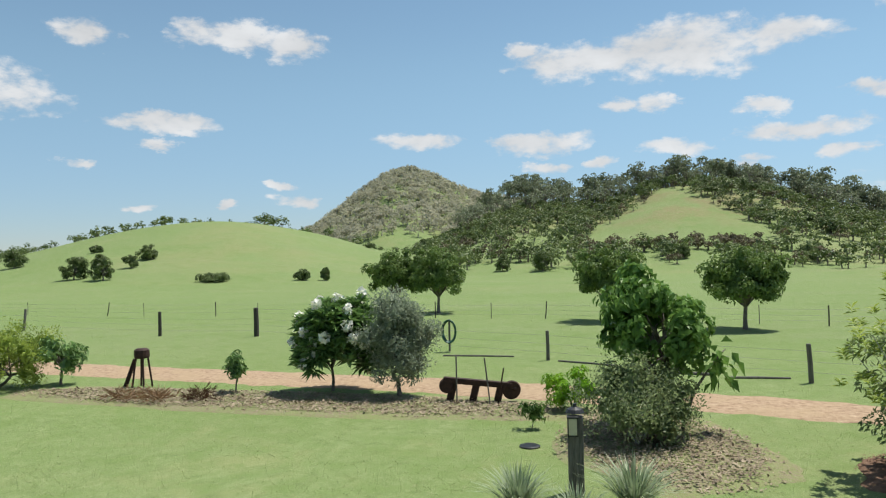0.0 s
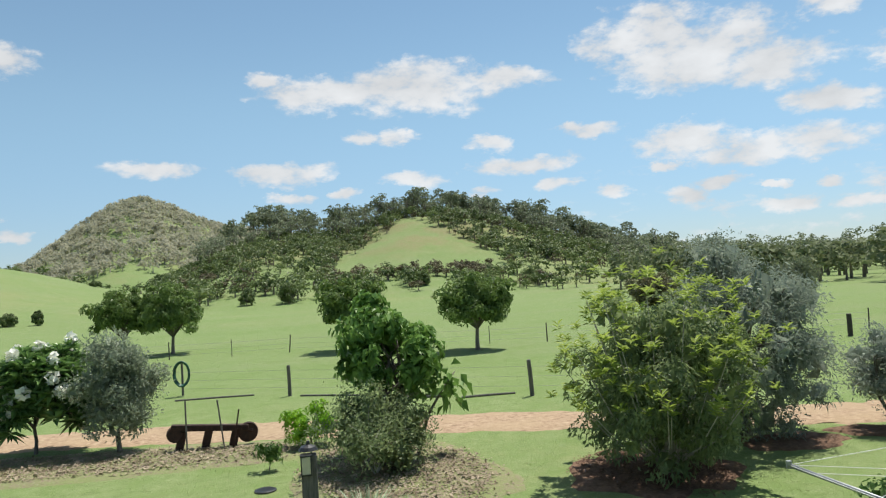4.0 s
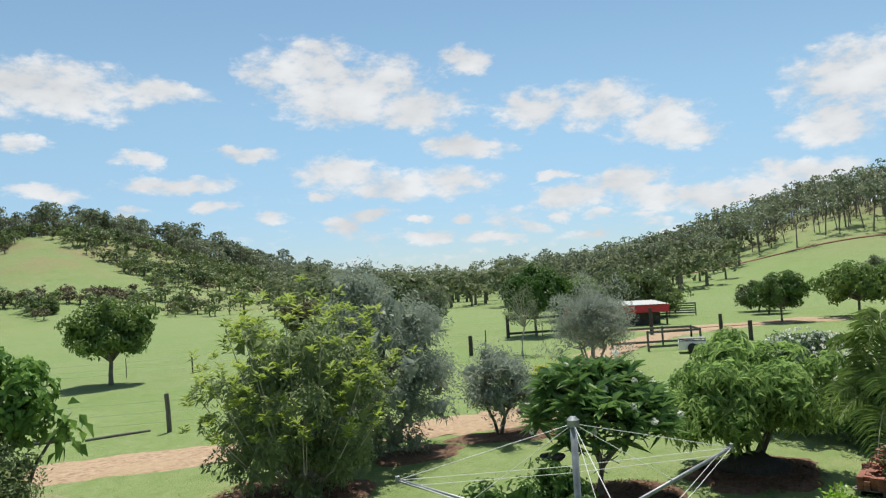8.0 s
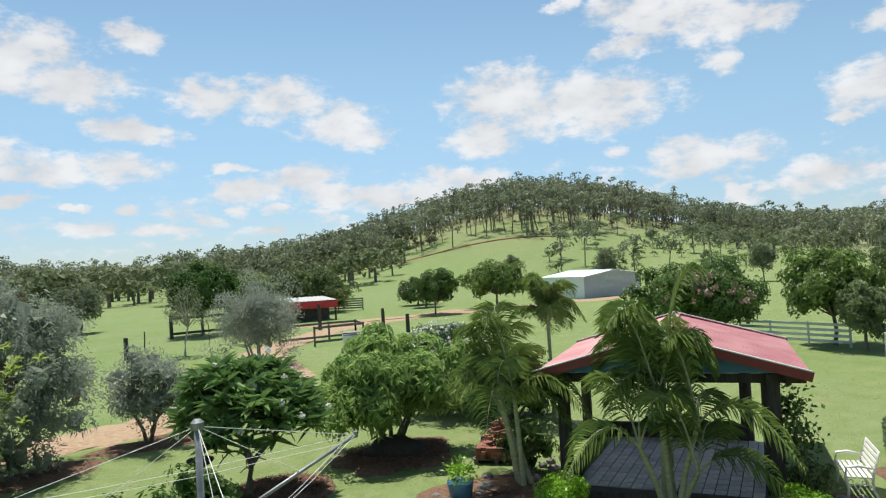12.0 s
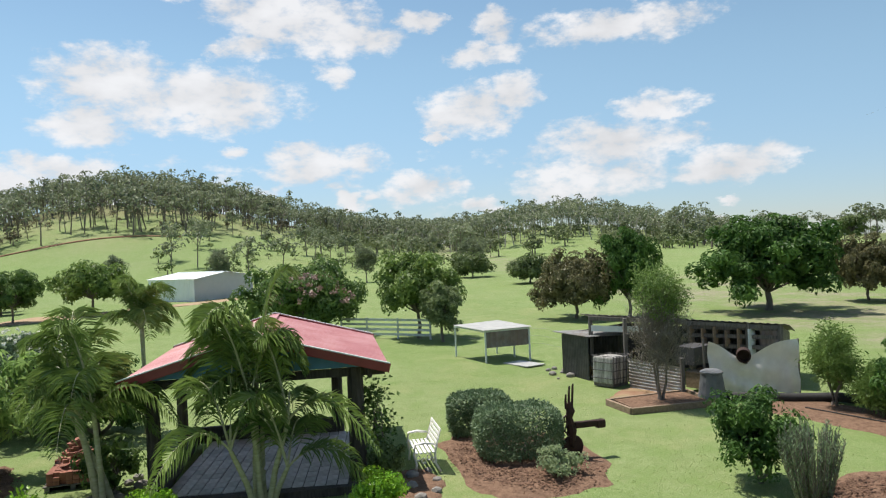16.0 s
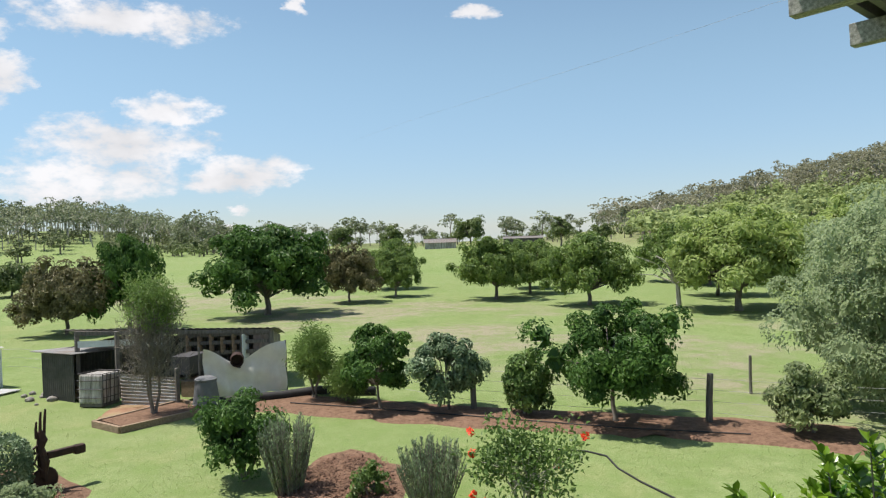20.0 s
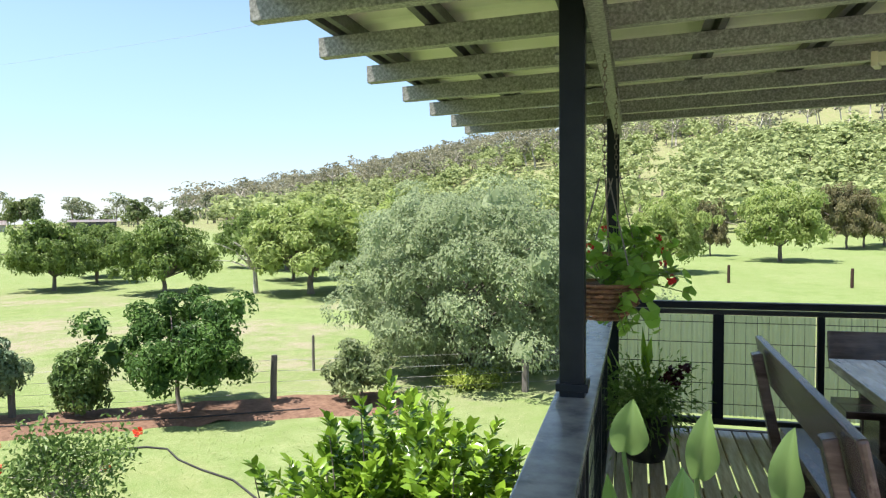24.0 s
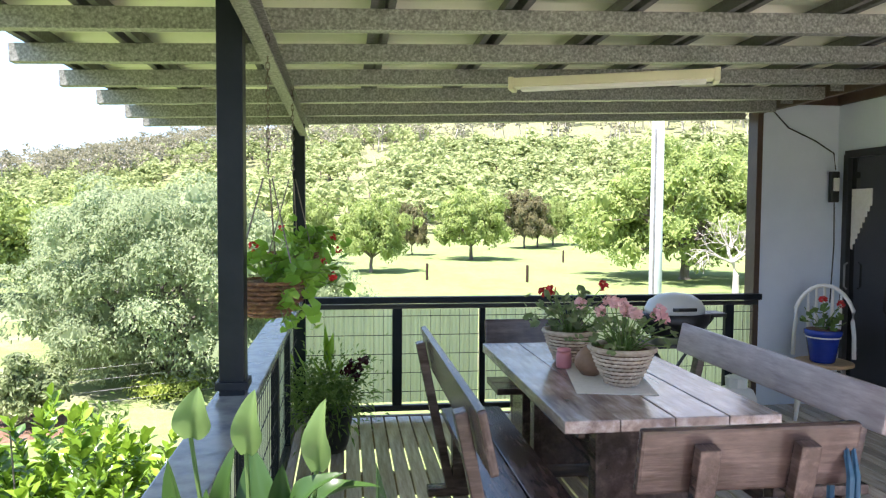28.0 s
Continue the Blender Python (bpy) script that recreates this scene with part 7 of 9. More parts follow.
mat_bm = bmesh.new()
bmesh.ops.create_icosphere(mat_bm, subdivisions=3, radius=0.5)
for v in mat_bm.verts:
    k = noise.noise(v.co * 4.0) * 0.28 + noise.noise(v.co * 11.0) * 0.1
    v.co = Vector((v.co.x * (1.5 + k), v.co.y * (0.9 + k), max(-0.02, v.co.z * (0.75 + k))))
weed = tagged(part("weed_mat", mat_bm, POST_DARK, smooth=True), "black plastic weed mat bunched round the trunk", "plastic sheet")
weed.matrix_basis = at(15.35, 8.3, 0.06) @ pose(0, 0, 0, 0, 0, 125)


def litter(name, cx, cy, rx, ry, n, mat, seed, label, size=(0.07, 0.035), turn=0.0):
    """Dry leaves and chips lying over a bed."""
    rng = np.random.default_rng(seed)
    a, q = rng.uniform(0, 6.28318, n), np.sqrt(rng.uniform(0, 1, n)) * rng.uniform(0.85, 1.08, n)
    x, y = np.cos(a) * rx * q, np.sin(a) * ry * q
    c, s = math.cos(radians(turn)), math.sin(radians(turn))
    p = np.stack([cx + x * c - y * s, cy + x * s + y * c, np.where(q < 0.9, 0.075, 0.03) + rng.uniform(0, 0.012, n)], 1)
    d = rng.normal(size=(n, 3)) * np.array([1, 1, 0.18])
    k = rng.uniform(0.6, 1.4, n)
    v, t = leaf_arrays(p, d, np.tile([[0, 0, 1.0]], (n, 1)) + rng.normal(size=(n, 3)) * 0.25, size[0] * k, size[1] * k, 0.12)
    tagged(from_arrays(name, v, t, mat), label, "leaf litter", kind="stuff")


LEAF_LITTER = leaf("dry_leaf_litter", (0.13, 0.095, 0.06), (0.46, 0.38, 0.27), rough=0.8, through_light=0.05, spec=0.2)
BARK_CHIP = leaf("bark_chip", (0.06, 0.035, 0.024), (0.26, 0.15, 0.10), rough=0.9, through_light=0.0, spec=0.2)
litter("leaf_litter", -8.5, 21.6, 10.3, 1.5, 9000, LEAF_LITTER, 401, "dry brown leaves scattered over the bed", (0.10, 0.05), -8)
litter("leaf_litter", 2.5, 17.0, 2.2, 3.4, 6000, LEAF_LITTER, 402, "dry brown leaves under the corner shrubs", (0.09, 0.045), 10)
for cx, cy, rx, ry, turn, seed in ((7.7, 14.7, 1.65, 1.95, 10, 403), (12.2, 9.3, 1.3, 1.1, 0, 404), (15.4, 8.3, 1.5, 1.3, 20, 405), (15.2, -2.95, 2.25, 1.4, 8, 406), (11.0, -7.6, 2.2, 1.0, -38, 407)):
    litter("bark_mulch", cx, cy, rx, ry, 3500, BARK_CHIP, seed, "reddish brown bark chips over the garden bed", (0.07, 0.03), turn)

# ---- pavilion, palms and the yard to the east ----
RED_ROOF = material("faded_red_roof", [(0.36, 0.125, 0.13), (0.44, 0.18, 0.18)], 2, 0.45, metal=0.05, bump=0.08, second=0.6, second_scale=1.2, second_col=(0.52, 0.27, 0.265))
RED_TRIM = material("dark_red_trim", [(0.16, 0.018, 0.024), (0.22, 0.03, 0.035)], 4, 0.4, bump=0.05)
BLUE_PAINT = material("blue_painted_board", [(0.05, 0.17, 0.33), (0.08, 0.23, 0.42)], 3, 0.55, bump=0.15)
PAVER = material("grey_paver", [(0.34, 0.33, 0.32), (0.52, 0.51, 0.50)], 8, 0.55, bump=0.4, bump_scale=30, per_object=0.2)
GROUT = material("dark_joint_sand", [(0.04, 0.037, 0.033), (0.07, 0.065, 0.06)], 12, 0.95, bump=0.5)
BRICK_RED = material("red_brick", [(0.20, 0.075, 0.05), (0.34, 0.15, 0.10)], 7, 0.9, bump=0.5, bump_scale=30, per_object=0.25)
STONE = material("garden_stone", [(0.14, 0.13, 0.12), (0.30, 0.28, 0.25)], 4, 0.9, bump=0.6, bump_scale=14)
PALM_STEM = material("palm_stem", [(0.26, 0.28, 0.14), (0.46, 0.45, 0.30)], 4, 0.7, bump=0.3, bump_scale=12, stretch=(1, 1, 5))
CORRO = material("weathered_corrugated_iron", [(0.13, 0.125, 0.12), (0.26, 0.25, 0.24)], 4, 0.6, metal=0.3, bump=0.2, second=0.5, second_scale=1.5, second_col=(0.16, 0.10, 0.07))
CORRO_PALE = material("grey_galvanised_iron", [(0.24, 0.24, 0.235), (0.42, 0.42, 0.41)], 5, 0.55, metal=0.3, bump=0.2, second=0.5, second_scale=2.0, second_col=(0.24, 0.17, 0.12))
CORRO_DARK = material("dark_corrugated_iron", [(0.04, 0.04, 0.042), (0.09, 0.085, 0.085)], 4, 0.6, metal=0.2, bump=0.2)
WHITE_ROOF = material("pale_roof_iron", [(0.33, 0.33, 0.315), (0.46, 0.46, 0.44)], 3, 0.5, metal=0.2, bump=0.05)
SHADE = material("white_shade_cloth", [(0.68, 0.65, 0.60), (0.82, 0.79, 0.74)], 3, 0.9, bump=0.5, bump_scale=10)
SHED_BLUE = material("pale_blue_sheeting", [(0.74, 0.80, 0.83), (0.80, 0.85, 0.88)], 2, 0.5, bump=0.05)
SHED_RED = material("bright_red_sheeting", [(0.45, 0.02, 0.03), (0.55, 0.04, 0.05)], 3, 0.5, bump=0.05)
TANK_DIRTY = material("dirty_white_plastic", [(0.045, 0.042, 0.038), (0.30, 0.29, 0.27), (0.55, 0.54, 0.52)], 3, 0.6, bump=0.3, stretch=(3, 3, 0.35))
TANK_GREY = material("grey_plastic", [(0.10, 0.105, 0.11), (0.16, 0.165, 0.17)], 4, 0.6, bump=0.1)
RUBBER = material("black_rubber", [(0.012, 0.012, 0.012), (0.03, 0.03, 0.03)], 8, 0.8, bump=0.3)
PALE_TIMBER = material("pale_green_timber", [(0.52, 0.58, 0.57), (0.66, 0.71, 0.70)], 4, 0.7, bump=0.3)
BED_TIMBER = material("treated_sleeper", [(0.17, 0.12, 0.075), (0.30, 0.22, 0.15)], 5, 0.9, bump=0.5, stretch=(1, 4, 4))
LEAF_HEDGE = leaf("leaf_hedge", (0.065, 0.115, 0.055), (0.23, 0.32, 0.165), through_light=0.2)
LEAF_SPIKE = leaf("leaf_rosemary", (0.11, 0.165, 0.085), (0.33, 0.42, 0.24), through_light=0.2)
LEAF_CONIFER = leaf("leaf_conifer", (0.098, 0.168, 0.042), (0.252, 0.364, 0.098))
TWIG = leaf("twigs_grey", (0.12, 0.105, 0.085), (0.26, 0.235, 0.19), through_light=0.05)


def ribbed_slab(a, b, c, d, ribs, depth, thick=0.01):
    """Sheet metal between four corners a-b (low edge) and d-c (high edge), ribs running from a-b to d-c."""
    bm = bmesh.new()
    a, b, c, d = (Vector(v) for v in (a, b, c, d))
    n = (b - a).cross(d - a).normalized()
    m = ribs * 4
    low, high, low2, high2 = [], [], [], []
    for i in range(m + 1):
        u = i / m
        off = n * (depth * (0, 1, 1, 0)[i % 4])
        p, q = a.lerp(b, u) + off, d.lerp(c, u) + off
        low.append(bm.verts.new(p)), high.append(bm.verts.new(q))
        low2.append(bm.verts.new(p - n * thick)), high2.append(bm.verts.new(q - n * thick))
    for i in range(m):
        bm.faces.new((low[i], low[i + 1], high[i + 1], high[i]))
        bm.faces.new((low2[i], high2[i], high2[i + 1], low2[i + 1]))
        bm.faces.new((low[i], low2[i], low2[i + 1], low[i + 1]))
        bm.faces.new((high[i], high[i + 1], high2[i + 1], high2[i]))
    return bm


def bar(p, q, w, h):
    """A square bar from p to q."""
    p, q = Vector(p), Vector(q)
    d = q - p
    m = Matrix.Translation((p + q) / 2) @ d.to_track_quat("X", "Z").to_matrix().to_4x4()
    return box((d.length, w, h), m, min(w, h) * 0.08)


def build_pavilion():
    p = thing("garden_pavilion", at(14.15, 1.98, 0) @ pose(0, 0, 0, 0, 0, 4.5) @ at(-14.15, -1.98, 0), "open timber pavilion with faded red iron roof and blue gables", "pavilion")
    x0, x1, ya, yb, ze, zr = 14.15, 18.95, -0.40, 4.38, 2.18, 2.83
    ym = (ya + yb) / 2
    part("roof_sheet", ribbed_slab((x0, ya, ze), (x1, ya, ze), (x1, ym, zr), (x0, ym, zr), 26, 0.018), RED_ROOF, p)
    part("roof_sheet", ribbed_slab((x1, yb, ze), (x0, yb, ze), (x0, ym, zr), (x1, ym, zr), 26, 0.018), RED_ROOF, p)
    part("ridge_cap", box((x1 - x0 + 0.04, 0.26, 0.02), at((x0 + x1) / 2, ym, zr + 0.022), 0.006), RED_ROOF, p)
    for x in (x0 - 0.02, x1 + 0.02):
        part("barge_board", bar((x, ya - 0.02, ze - 0.05), (x, ym, zr - 0.03), 0.035, 0.17), RED_TRIM, p)
        part("barge_board", bar((x, yb + 0.02, ze - 0.05), (x, ym, zr - 0.03), 0.035, 0.17), RED_TRIM, p)
        for ye in (ya - 0.02, yb + 0.02):
            part("barge_capping", bar((x, ye, ze + 0.045), (x, ym, zr + 0.065), 0.06, 0.022), PALE_TIMBER, p)
    for x in (x0 + 0.25, x1 - 0.25):
        bm = bmesh.new()
        vs = [bm.verts.new(v) for v in ((x - 0.02, ya + 0.3, ze - 0.02), (x - 0.02, yb - 0.3, ze - 0.02), (x - 0.02, ym, zr - 0.1), (x + 0.02, ya + 0.3, ze - 0.02), (x + 0.02, yb - 0.3, ze - 0.02), (x + 0.02, ym, zr - 0.1))]
        for f in ((0, 1, 2), (5, 4, 3), (0, 3, 4, 1), (1, 4, 5, 2), (2, 5, 3, 0)):
            bm.faces.new([vs[i] for i in f])
        part("gable_panel", bm, BLUE_PAINT, p)
    for y in (ya + 0.35, yb - 0.35):
        part("side_beam", box((x1 - x0 - 0.3, 0.09, 0.18), at((x0 + x1) / 2, y, ze - 0.13), 0.006), POST_DARK, p)
        part("side_fascia", box((x1 - x0, 0.03, 0.12), at((x0 + x1) / 2, y + (-0.33 if y < ym else 0.33), ze - 0.07), 0.004), RED_TRIM, p)
    for x in (x0 + 0.42, x1 - 1.1):
        part("cross_beam", box((0.09, yb - ya - 0.1, 0.16), at(x, ym, ze - 0.14), 0.006), POST_DARK, p)
    for x, y, r in ((14.6, 3.92, 0.13), (14.6, 0.22, 0.16), (18.1, 4.1, 0.12), (18.1, 0.55, 0.13), (15.9, 0.2, 0.13)):
        part("post", tube([(x, y, 0), (x + 0.01, y, 1.0), (x, y, ze - 0.05)], [r * 1.08, r, r * 0.94], 10), POST_DARK, p)
    part("blue_post", box((0.06, 0.16, 1.9), at(15.2, 0.22, 1.05), 0.004), BLUE_PAINT, p)
    part("outrigger", bar((x0 + 0.35, yb - 0.35, ze - 0.1), (x0 + 0.35, yb + 0.55, ze - 0.1), 0.08, 0.1), POST_WOOD, p)
    part("step", box((0.28, 3.4, 0.15), at(13.82, 1.95, 0.075), 0.012), POST_DARK, p)
    part("far_sill", box((0.12, 3.4, 0.36), at(17.75, 2.3, 0.3), 0.012), POST_DARK, p)
    part("side_sill", box((3.8, 0.12, 0.26), at(15.9, 3.75, 0.22), 0.012), POST_DARK, p)


build_pavilion()


def build_palm(x, y, stems, seed, label, fronds=8, length=1.9):
    """Clumping palm: ringed stems with arching feather fronds."""
    rng = np.random.default_rng(seed)
    root = thing("golden_cane_palm", at(x, y, 0), label, "palm", "garden palms")
    for dx, dy, h, lx, ly in stems:
        pts = [(dx, dy, 0), (dx + lx * 0.3, dy + ly * 0.3, h * 0.4), (dx + lx * 0.7, dy + ly * 0.7, h * 0.75), (dx + lx, dy + ly, h)]
        bm = bmesh.new()
        rings, rad = [], []
        for k in range(21):
            u = k / 20
            i = min(2, int(u * 3))
            f = u * 3 - i
            c = Vector(pts[i]).lerp(Vector(pts[i + 1]), f)
            rings.append(c)
            rad.append((0.055 - 0.02 * u) * (1.12 if k % 2 else 1.0))
        add_tube(bm, rings, rad, 9)
        part("stem", bm, PALM_STEM, root, smooth=True)
        top = Vector(pts[-1])
        for k in range(fronds):
            a = 6.28318 * k * 0.381966 + rng.uniform(-0.3, 0.3)
            rise = rng.uniform(0.9, 2.2)
            out = Vector((math.cos(a), math.sin(a), 0))
            ln = length * rng.uniform(0.75, 1.1)
            spine = []
            for j in range(13):
                u = j / 12
                spine.append(top + out * ln * (u * 0.9 + 0.15 * u * u) * (1.12 - 0.36 * rise) + Vector((0, 0, ln * (rise * 0.85 * u - 1.08 * u ** 2.2))))
            bm = bmesh.new()
            add_tube(bm, spine, [0.022 * (1 - 0.85 * j / 12) for j in range(13)], 5, cap=False)
            fr = part("frond_rib", bm, PALM_STEM, root)
            pos, dire, lens = [], [], []
            for j in range(40):
                u = 0.14 + 0.86 * j / 39
                i = min(11, int(u * 12))
                c = spine[i].lerp(spine[i + 1], u * 12 - i)
                fwd = (spine[i + 1] - spine[i]).normalized()
                side = fwd.cross(Vector((0, 0, 1))).normalized()
                for s in (-1, 1):
                    d = fwd * rng.uniform(0.45, 0.75) + side * s * 0.9 + Vector((0, 0, rng.uniform(0.05, 0.5)))
                    pos.append(tuple(c)), dire.append(tuple(d))
                    lens.append(0.62 * math.sin(math.pi * min(0.97, u * 0.84 + 0.12)) + 0.08)
            lens = np.array(lens) * (length / 1.9) * rng.uniform(0.85, 1.1, len(lens))
            pos, dire = np.array(pos), unit(np.array(dire))
            up = np.tile([[0, 0, 1.0]], (len(pos), 1)) + rng.normal(size=(len(pos), 3)) * 0.25
            v1, t1 = leaf_arrays(pos, dire, up, lens * 0.62, np.full(len(lens), 0.034), 0.3, 0.12)
            elbow = pos + dire * (lens * 0.40)[:, None] - np.array([0, 0, 0.03]) * lens[:, None]
            v2, t2 = leaf_arrays(elbow, dire + np.array([0, 0, -0.75]), up, lens * 0.62, np.full(len(lens), 0.03), 0.3, 0.12)
            v, t = np.concatenate([v1, v2]), np.concatenate([t1, t2 + len(v1)])
            from_arrays("frond_leaf", v, t, LEAF_PALM, fr)
    return root


build_palm(13.55, 1.9, ((0, 0, 1.9, -0.15, 0.1), (0.12, 0.12, 2.4, 0.1, -0.1), (-0.05, -0.14, 1.5, -0.1, -0.4), (0.1, -0.05, 2.2, 0.2, 0.3), (-0.1, 0.1, 1.1, -0.3, 0.3), (0.0, -0.2, 0.7, -0.2, -0.3), (0.15, 0.0, 1.3, 0.25, 0.0)), 121, "clumping golden cane palm before the pavilion", 4, 1.95)
build_palm(13.95, 4.75, ((0, 0, 1.6, -0.1, 0.25), (0.15, 0.1, 1.95, 0.1, 0.4), (-0.1, -0.1, 1.75, 0.0, 0.1), (0.1, -0.2, 1.35, 0.3, 0.7)), 122, "golden cane palm clump beside the pavilion", 6, 1.75)
build_palm(19.2, 5.6, ((0, 0, 2.6, 0.1, 0.1), (0.2, 0.1, 2.9, 0.3, 0.1)), 123, "tall palm behind the pavilion roof", 8, 1.5)


def rocks(name, spots, label, seed):
    rng = np.random.default_rng(seed)
    for x, y, r in spots:
        bm = bmesh.new()
        bmesh.ops.create_icosphere(bm, subdivisions=2, radius=r)
        for v in bm.verts:
            v.co *= 1 + 0.22 * noise.noise(v.co * (2.2 / r) + Vector((x, y, 0)))
            v.co.z *= 0.7
        o = tagged(part(name, bm, STONE), label, "stone", "edging stones")
        o.matrix_basis = at(x, y, r * 0.35) @ pose(0, 0, 0, 0, 0, rng.uniform(0, 180))


bed("garden_bed_pavilion", 13.3, 4.9, 1.2, 1.5, SOIL, "dark soil bed with stones beside the pavilion", 0, 9, 0.06)
bed("garden_bed_pavilion_side", 13.9, -0.55, 1.2, 0.75, SOIL, "soil bed with stones at the pavilion corner", 0, 10, 0.05)
rocks("edging_stone", [(12.6 + 0.32 * k + 0.1 * math.sin(k * 3.1), 5.6 + 0.5 * math.sin(k * 1.9), 0.13 + 0.05 * math.sin(k * 5.0)) for k in range(7)] + [(14.4 + 0.3 * k, 4.6 + 0.22 * math.sin(k * 2.3), 0.12 + 0.04 * math.sin(k * 4)) for k in range(6)] + [(13.0 + 0.3 * k, -0.95 + 0.25 * math.sin(k * 2.7), 0.11 + 0.04 * math.sin(k * 3)) for k in range(7)], "rounded grey-brown garden edging stone", 5)
small_shrub("low_bush", 12.9, 3.6, 0.6, 0.5, "low bright green bush by the pavilion step", (BARK, LEAF_BRIGHT), 131, (0.08, 0.04), 0.015, 20, 60, 3, 0.02)
small_shrub("low_bush", 13.0, -0.1, 0.65, 0.55, "low bright green bush at the pavilion corner", (BARK, LEAF_BRIGHT), 132, (0.08, 0.04), 0.015, 20, 60, 3, 0.02)
small_shrub("pavilion_shrub", 14.9, 4.9, 1.0, 0.6, "small leafy shrub beside the pavilion post", (BARK, LEAF_FIG), 133, (0.1, 0.05), 0.02, 22, 40, 3, 0.05)
tree("slender_shrub", 14.95, -0.12, 0, 1.95, 0.42, "slender open shrub beside the pavilion", (BARK, LEAF_FIG), 134, trunk_h=1.0, trunk_r=0.02, clumps=26, per=22, leaf_size=(0.11, 0.06), clump_r=0.2, base=0.5, stems=3, category="shrub", lay=0, core=0)
small_shrub("flowering_shrub", 14.2, -0.25, 0.85, 0.42, "small flowering shrub in the corner bed", (BARK, LEAF_BRUSH), 135, (0.09, 0.04), 0.015, 24, 30, 4, 0.05)
pot2 = thing("blue_planter", at(12.9, 5.55, 0), "blue glazed planter with a leafy herb", "pot")
part("body", lathe([(0.17, 0), (0.2, 0.05), (0.24, 0.3), (0.25, 0.34), (0.22, 0.35)], 20), material("blue_planter_glaze", [(0.05, 0.14, 0.24), (0.08, 0.2, 0.32)], 4, 0.3, bump=0.05), pot2, smooth=True)
part("soil", lathe([(0.2, 0.25), (0.21, 0.33)], 18), SOIL, pot2)
herb = thing("potted_herb", at(12.9, 5.55, 0.33), "bright green leafy herb in the planter", "plant")
leafy("foliage", herb, LEAF_BRIGHT, 136, 240, (0, 0, 0.2), (0.14, 0.14, 0.11), (0.09, 0.05), 0.4)
tree("white_blossom_bush", 20.2, 9.2, 0, 2.5, 1.6, "dark rounded bush flecked with white blossom", (BARK, LEAF_HEDGE), 137, trunk_h=0.6, trunk_r=0.05, clumps=80, per=90, leaf_size=(0.12, 0.06), clump_r=0.4, base=0.05, category="bush", stems=3)
blossom = bpy.data.objects["white_blossom_bush"]
brng = np.random.default_rng(138)
flower_heads("white_blossom", blossom, WHITE_PETAL, 139, clump_centres(brng, 380, 1.66, 2.5, 0.15, 0.1, 0.93, -0.2), 0.05, 8, 0.045)
tree("dark_bush", 19.5, 6.9, 0, 1.9, 1.5, "low dark green bush behind the palms", (BARK, LEAF_DARK), 140, trunk_h=0.4, trunk_r=0.05, clumps=50, per=70, leaf_size=(0.12, 0.06), clump_r=0.4, base=0.05, category="bush", stems=3)


def build_pallet():
    p = thing("timber_pallet", at(15.75, 5.85, 0) @ pose(0, 0, 0, 0, 0, 12), "grey timber pallet under the stacked bricks", "pallet")
    for y in (-0.45, 0, 0.45):
        part("bearer", box((1.1, 0.09, 0.09), at(0, y, 0.045), 0.004), POST_WOOD, p)
    for k in range(7):
        part("slat", box((0.1, 1.05, 0.022), at(-0.5 + k * 0.166, 0, 0.101), 0.003), POST_WOOD, p)
    s = thing("brick_stack", at(15.75, 5.85, 0.112) @ pose(0, 0, 0, 0, 0, 12), "stack of old red bricks heaped on a pallet", "bricks")
    rng = np.random.default_rng(5)
    mesh = None
    spots = [(-0.42 + 0.235 * i, -0.40 + 0.115 * j, 0.04 + 0.078 * k, 0) for k in range(3) for i in range(5) for j in range(8) if i in (0, 4) or j in (0, 7) or k == 2]
    for k in range(44):
        h = rng.uniform(0, 1)
        a, r = rng.uniform(0, 6.28), 0.36 * (1 - h)
        spots.append((r * math.cos(a), r * math.sin(a), 0.30 + 0.42 * h * 0.95, rng.uniform(-40, 40)))
    for x, y, z, turn in spots:
        if mesh is None:
            o = part("brick", box((0.23, 0.11, 0.075), Matrix(), 0.006), BRICK_RED, s)
            mesh = o.data
        else:
            o = new("brick", mesh)
            o.parent = s
        o.matrix_basis = at(x, y, z) @ pose(0, 0, 0, turn * 0.3, turn * 0.2, turn + 90 * (rng.uniform() > 0.7))


build_pallet()


def build_garden_bench():
    b = thing("garden_bench", at(15.21, -1.0, 0) @ pose(0, 0, 0, 0, 0, 6) @ Matrix.Diagonal((0.86, 0.82, 0.9, 1)), "white cast-iron garden bench with slatted seat", "bench")
    for x in (-0.55, 0.55):
        side = part("end_frame", tube([(x, 0.28, 0), (x, 0.25, 0.2), (x, 0.3, 0.42), (x, 0.27, 0.62), (x, 0.05, 0.64), (x, -0.2, 0.6)], [0.03, 0.025, 0.03, 0.025, 0.03, 0.02], 7), WHITE_PAINT, b, smooth=True)
        part("back_leg", tube([(x, -0.32, 0), (x, -0.2, 0.2), (x, -0.2, 0.45), (x, -0.34, 0.92)], [0.03, 0.025, 0.03, 0.02], 7), WHITE_PAINT, b, smooth=True)
        for k in range(4):
            part("scroll", tube([(x, -0.18 + 0.13 * k + 0.05 * math.cos(0.9 * j), 0.26 + 0.07 * (k % 2) + 0.06 * math.sin(0.9 * j)) for j in range(8)], 0.014, 5), WHITE_PAINT, side)
    for k in range(5):
        part("seat_slat", box((1.2, 0.065, 0.025), at(0, 0.24 - 0.1 * k, 0.435), 0.005), WHITE_PAINT, b)
    for k in range(5):
        part("back_slat", box((1.2, 0.022, 0.06), at(0, -0.22 - 0.03 * k, 0.53 + 0.09 * k) @ pose(0, 0, 0, 16, 0, 0), 0.005), WHITE_PAINT, b)


build_garden_bench()


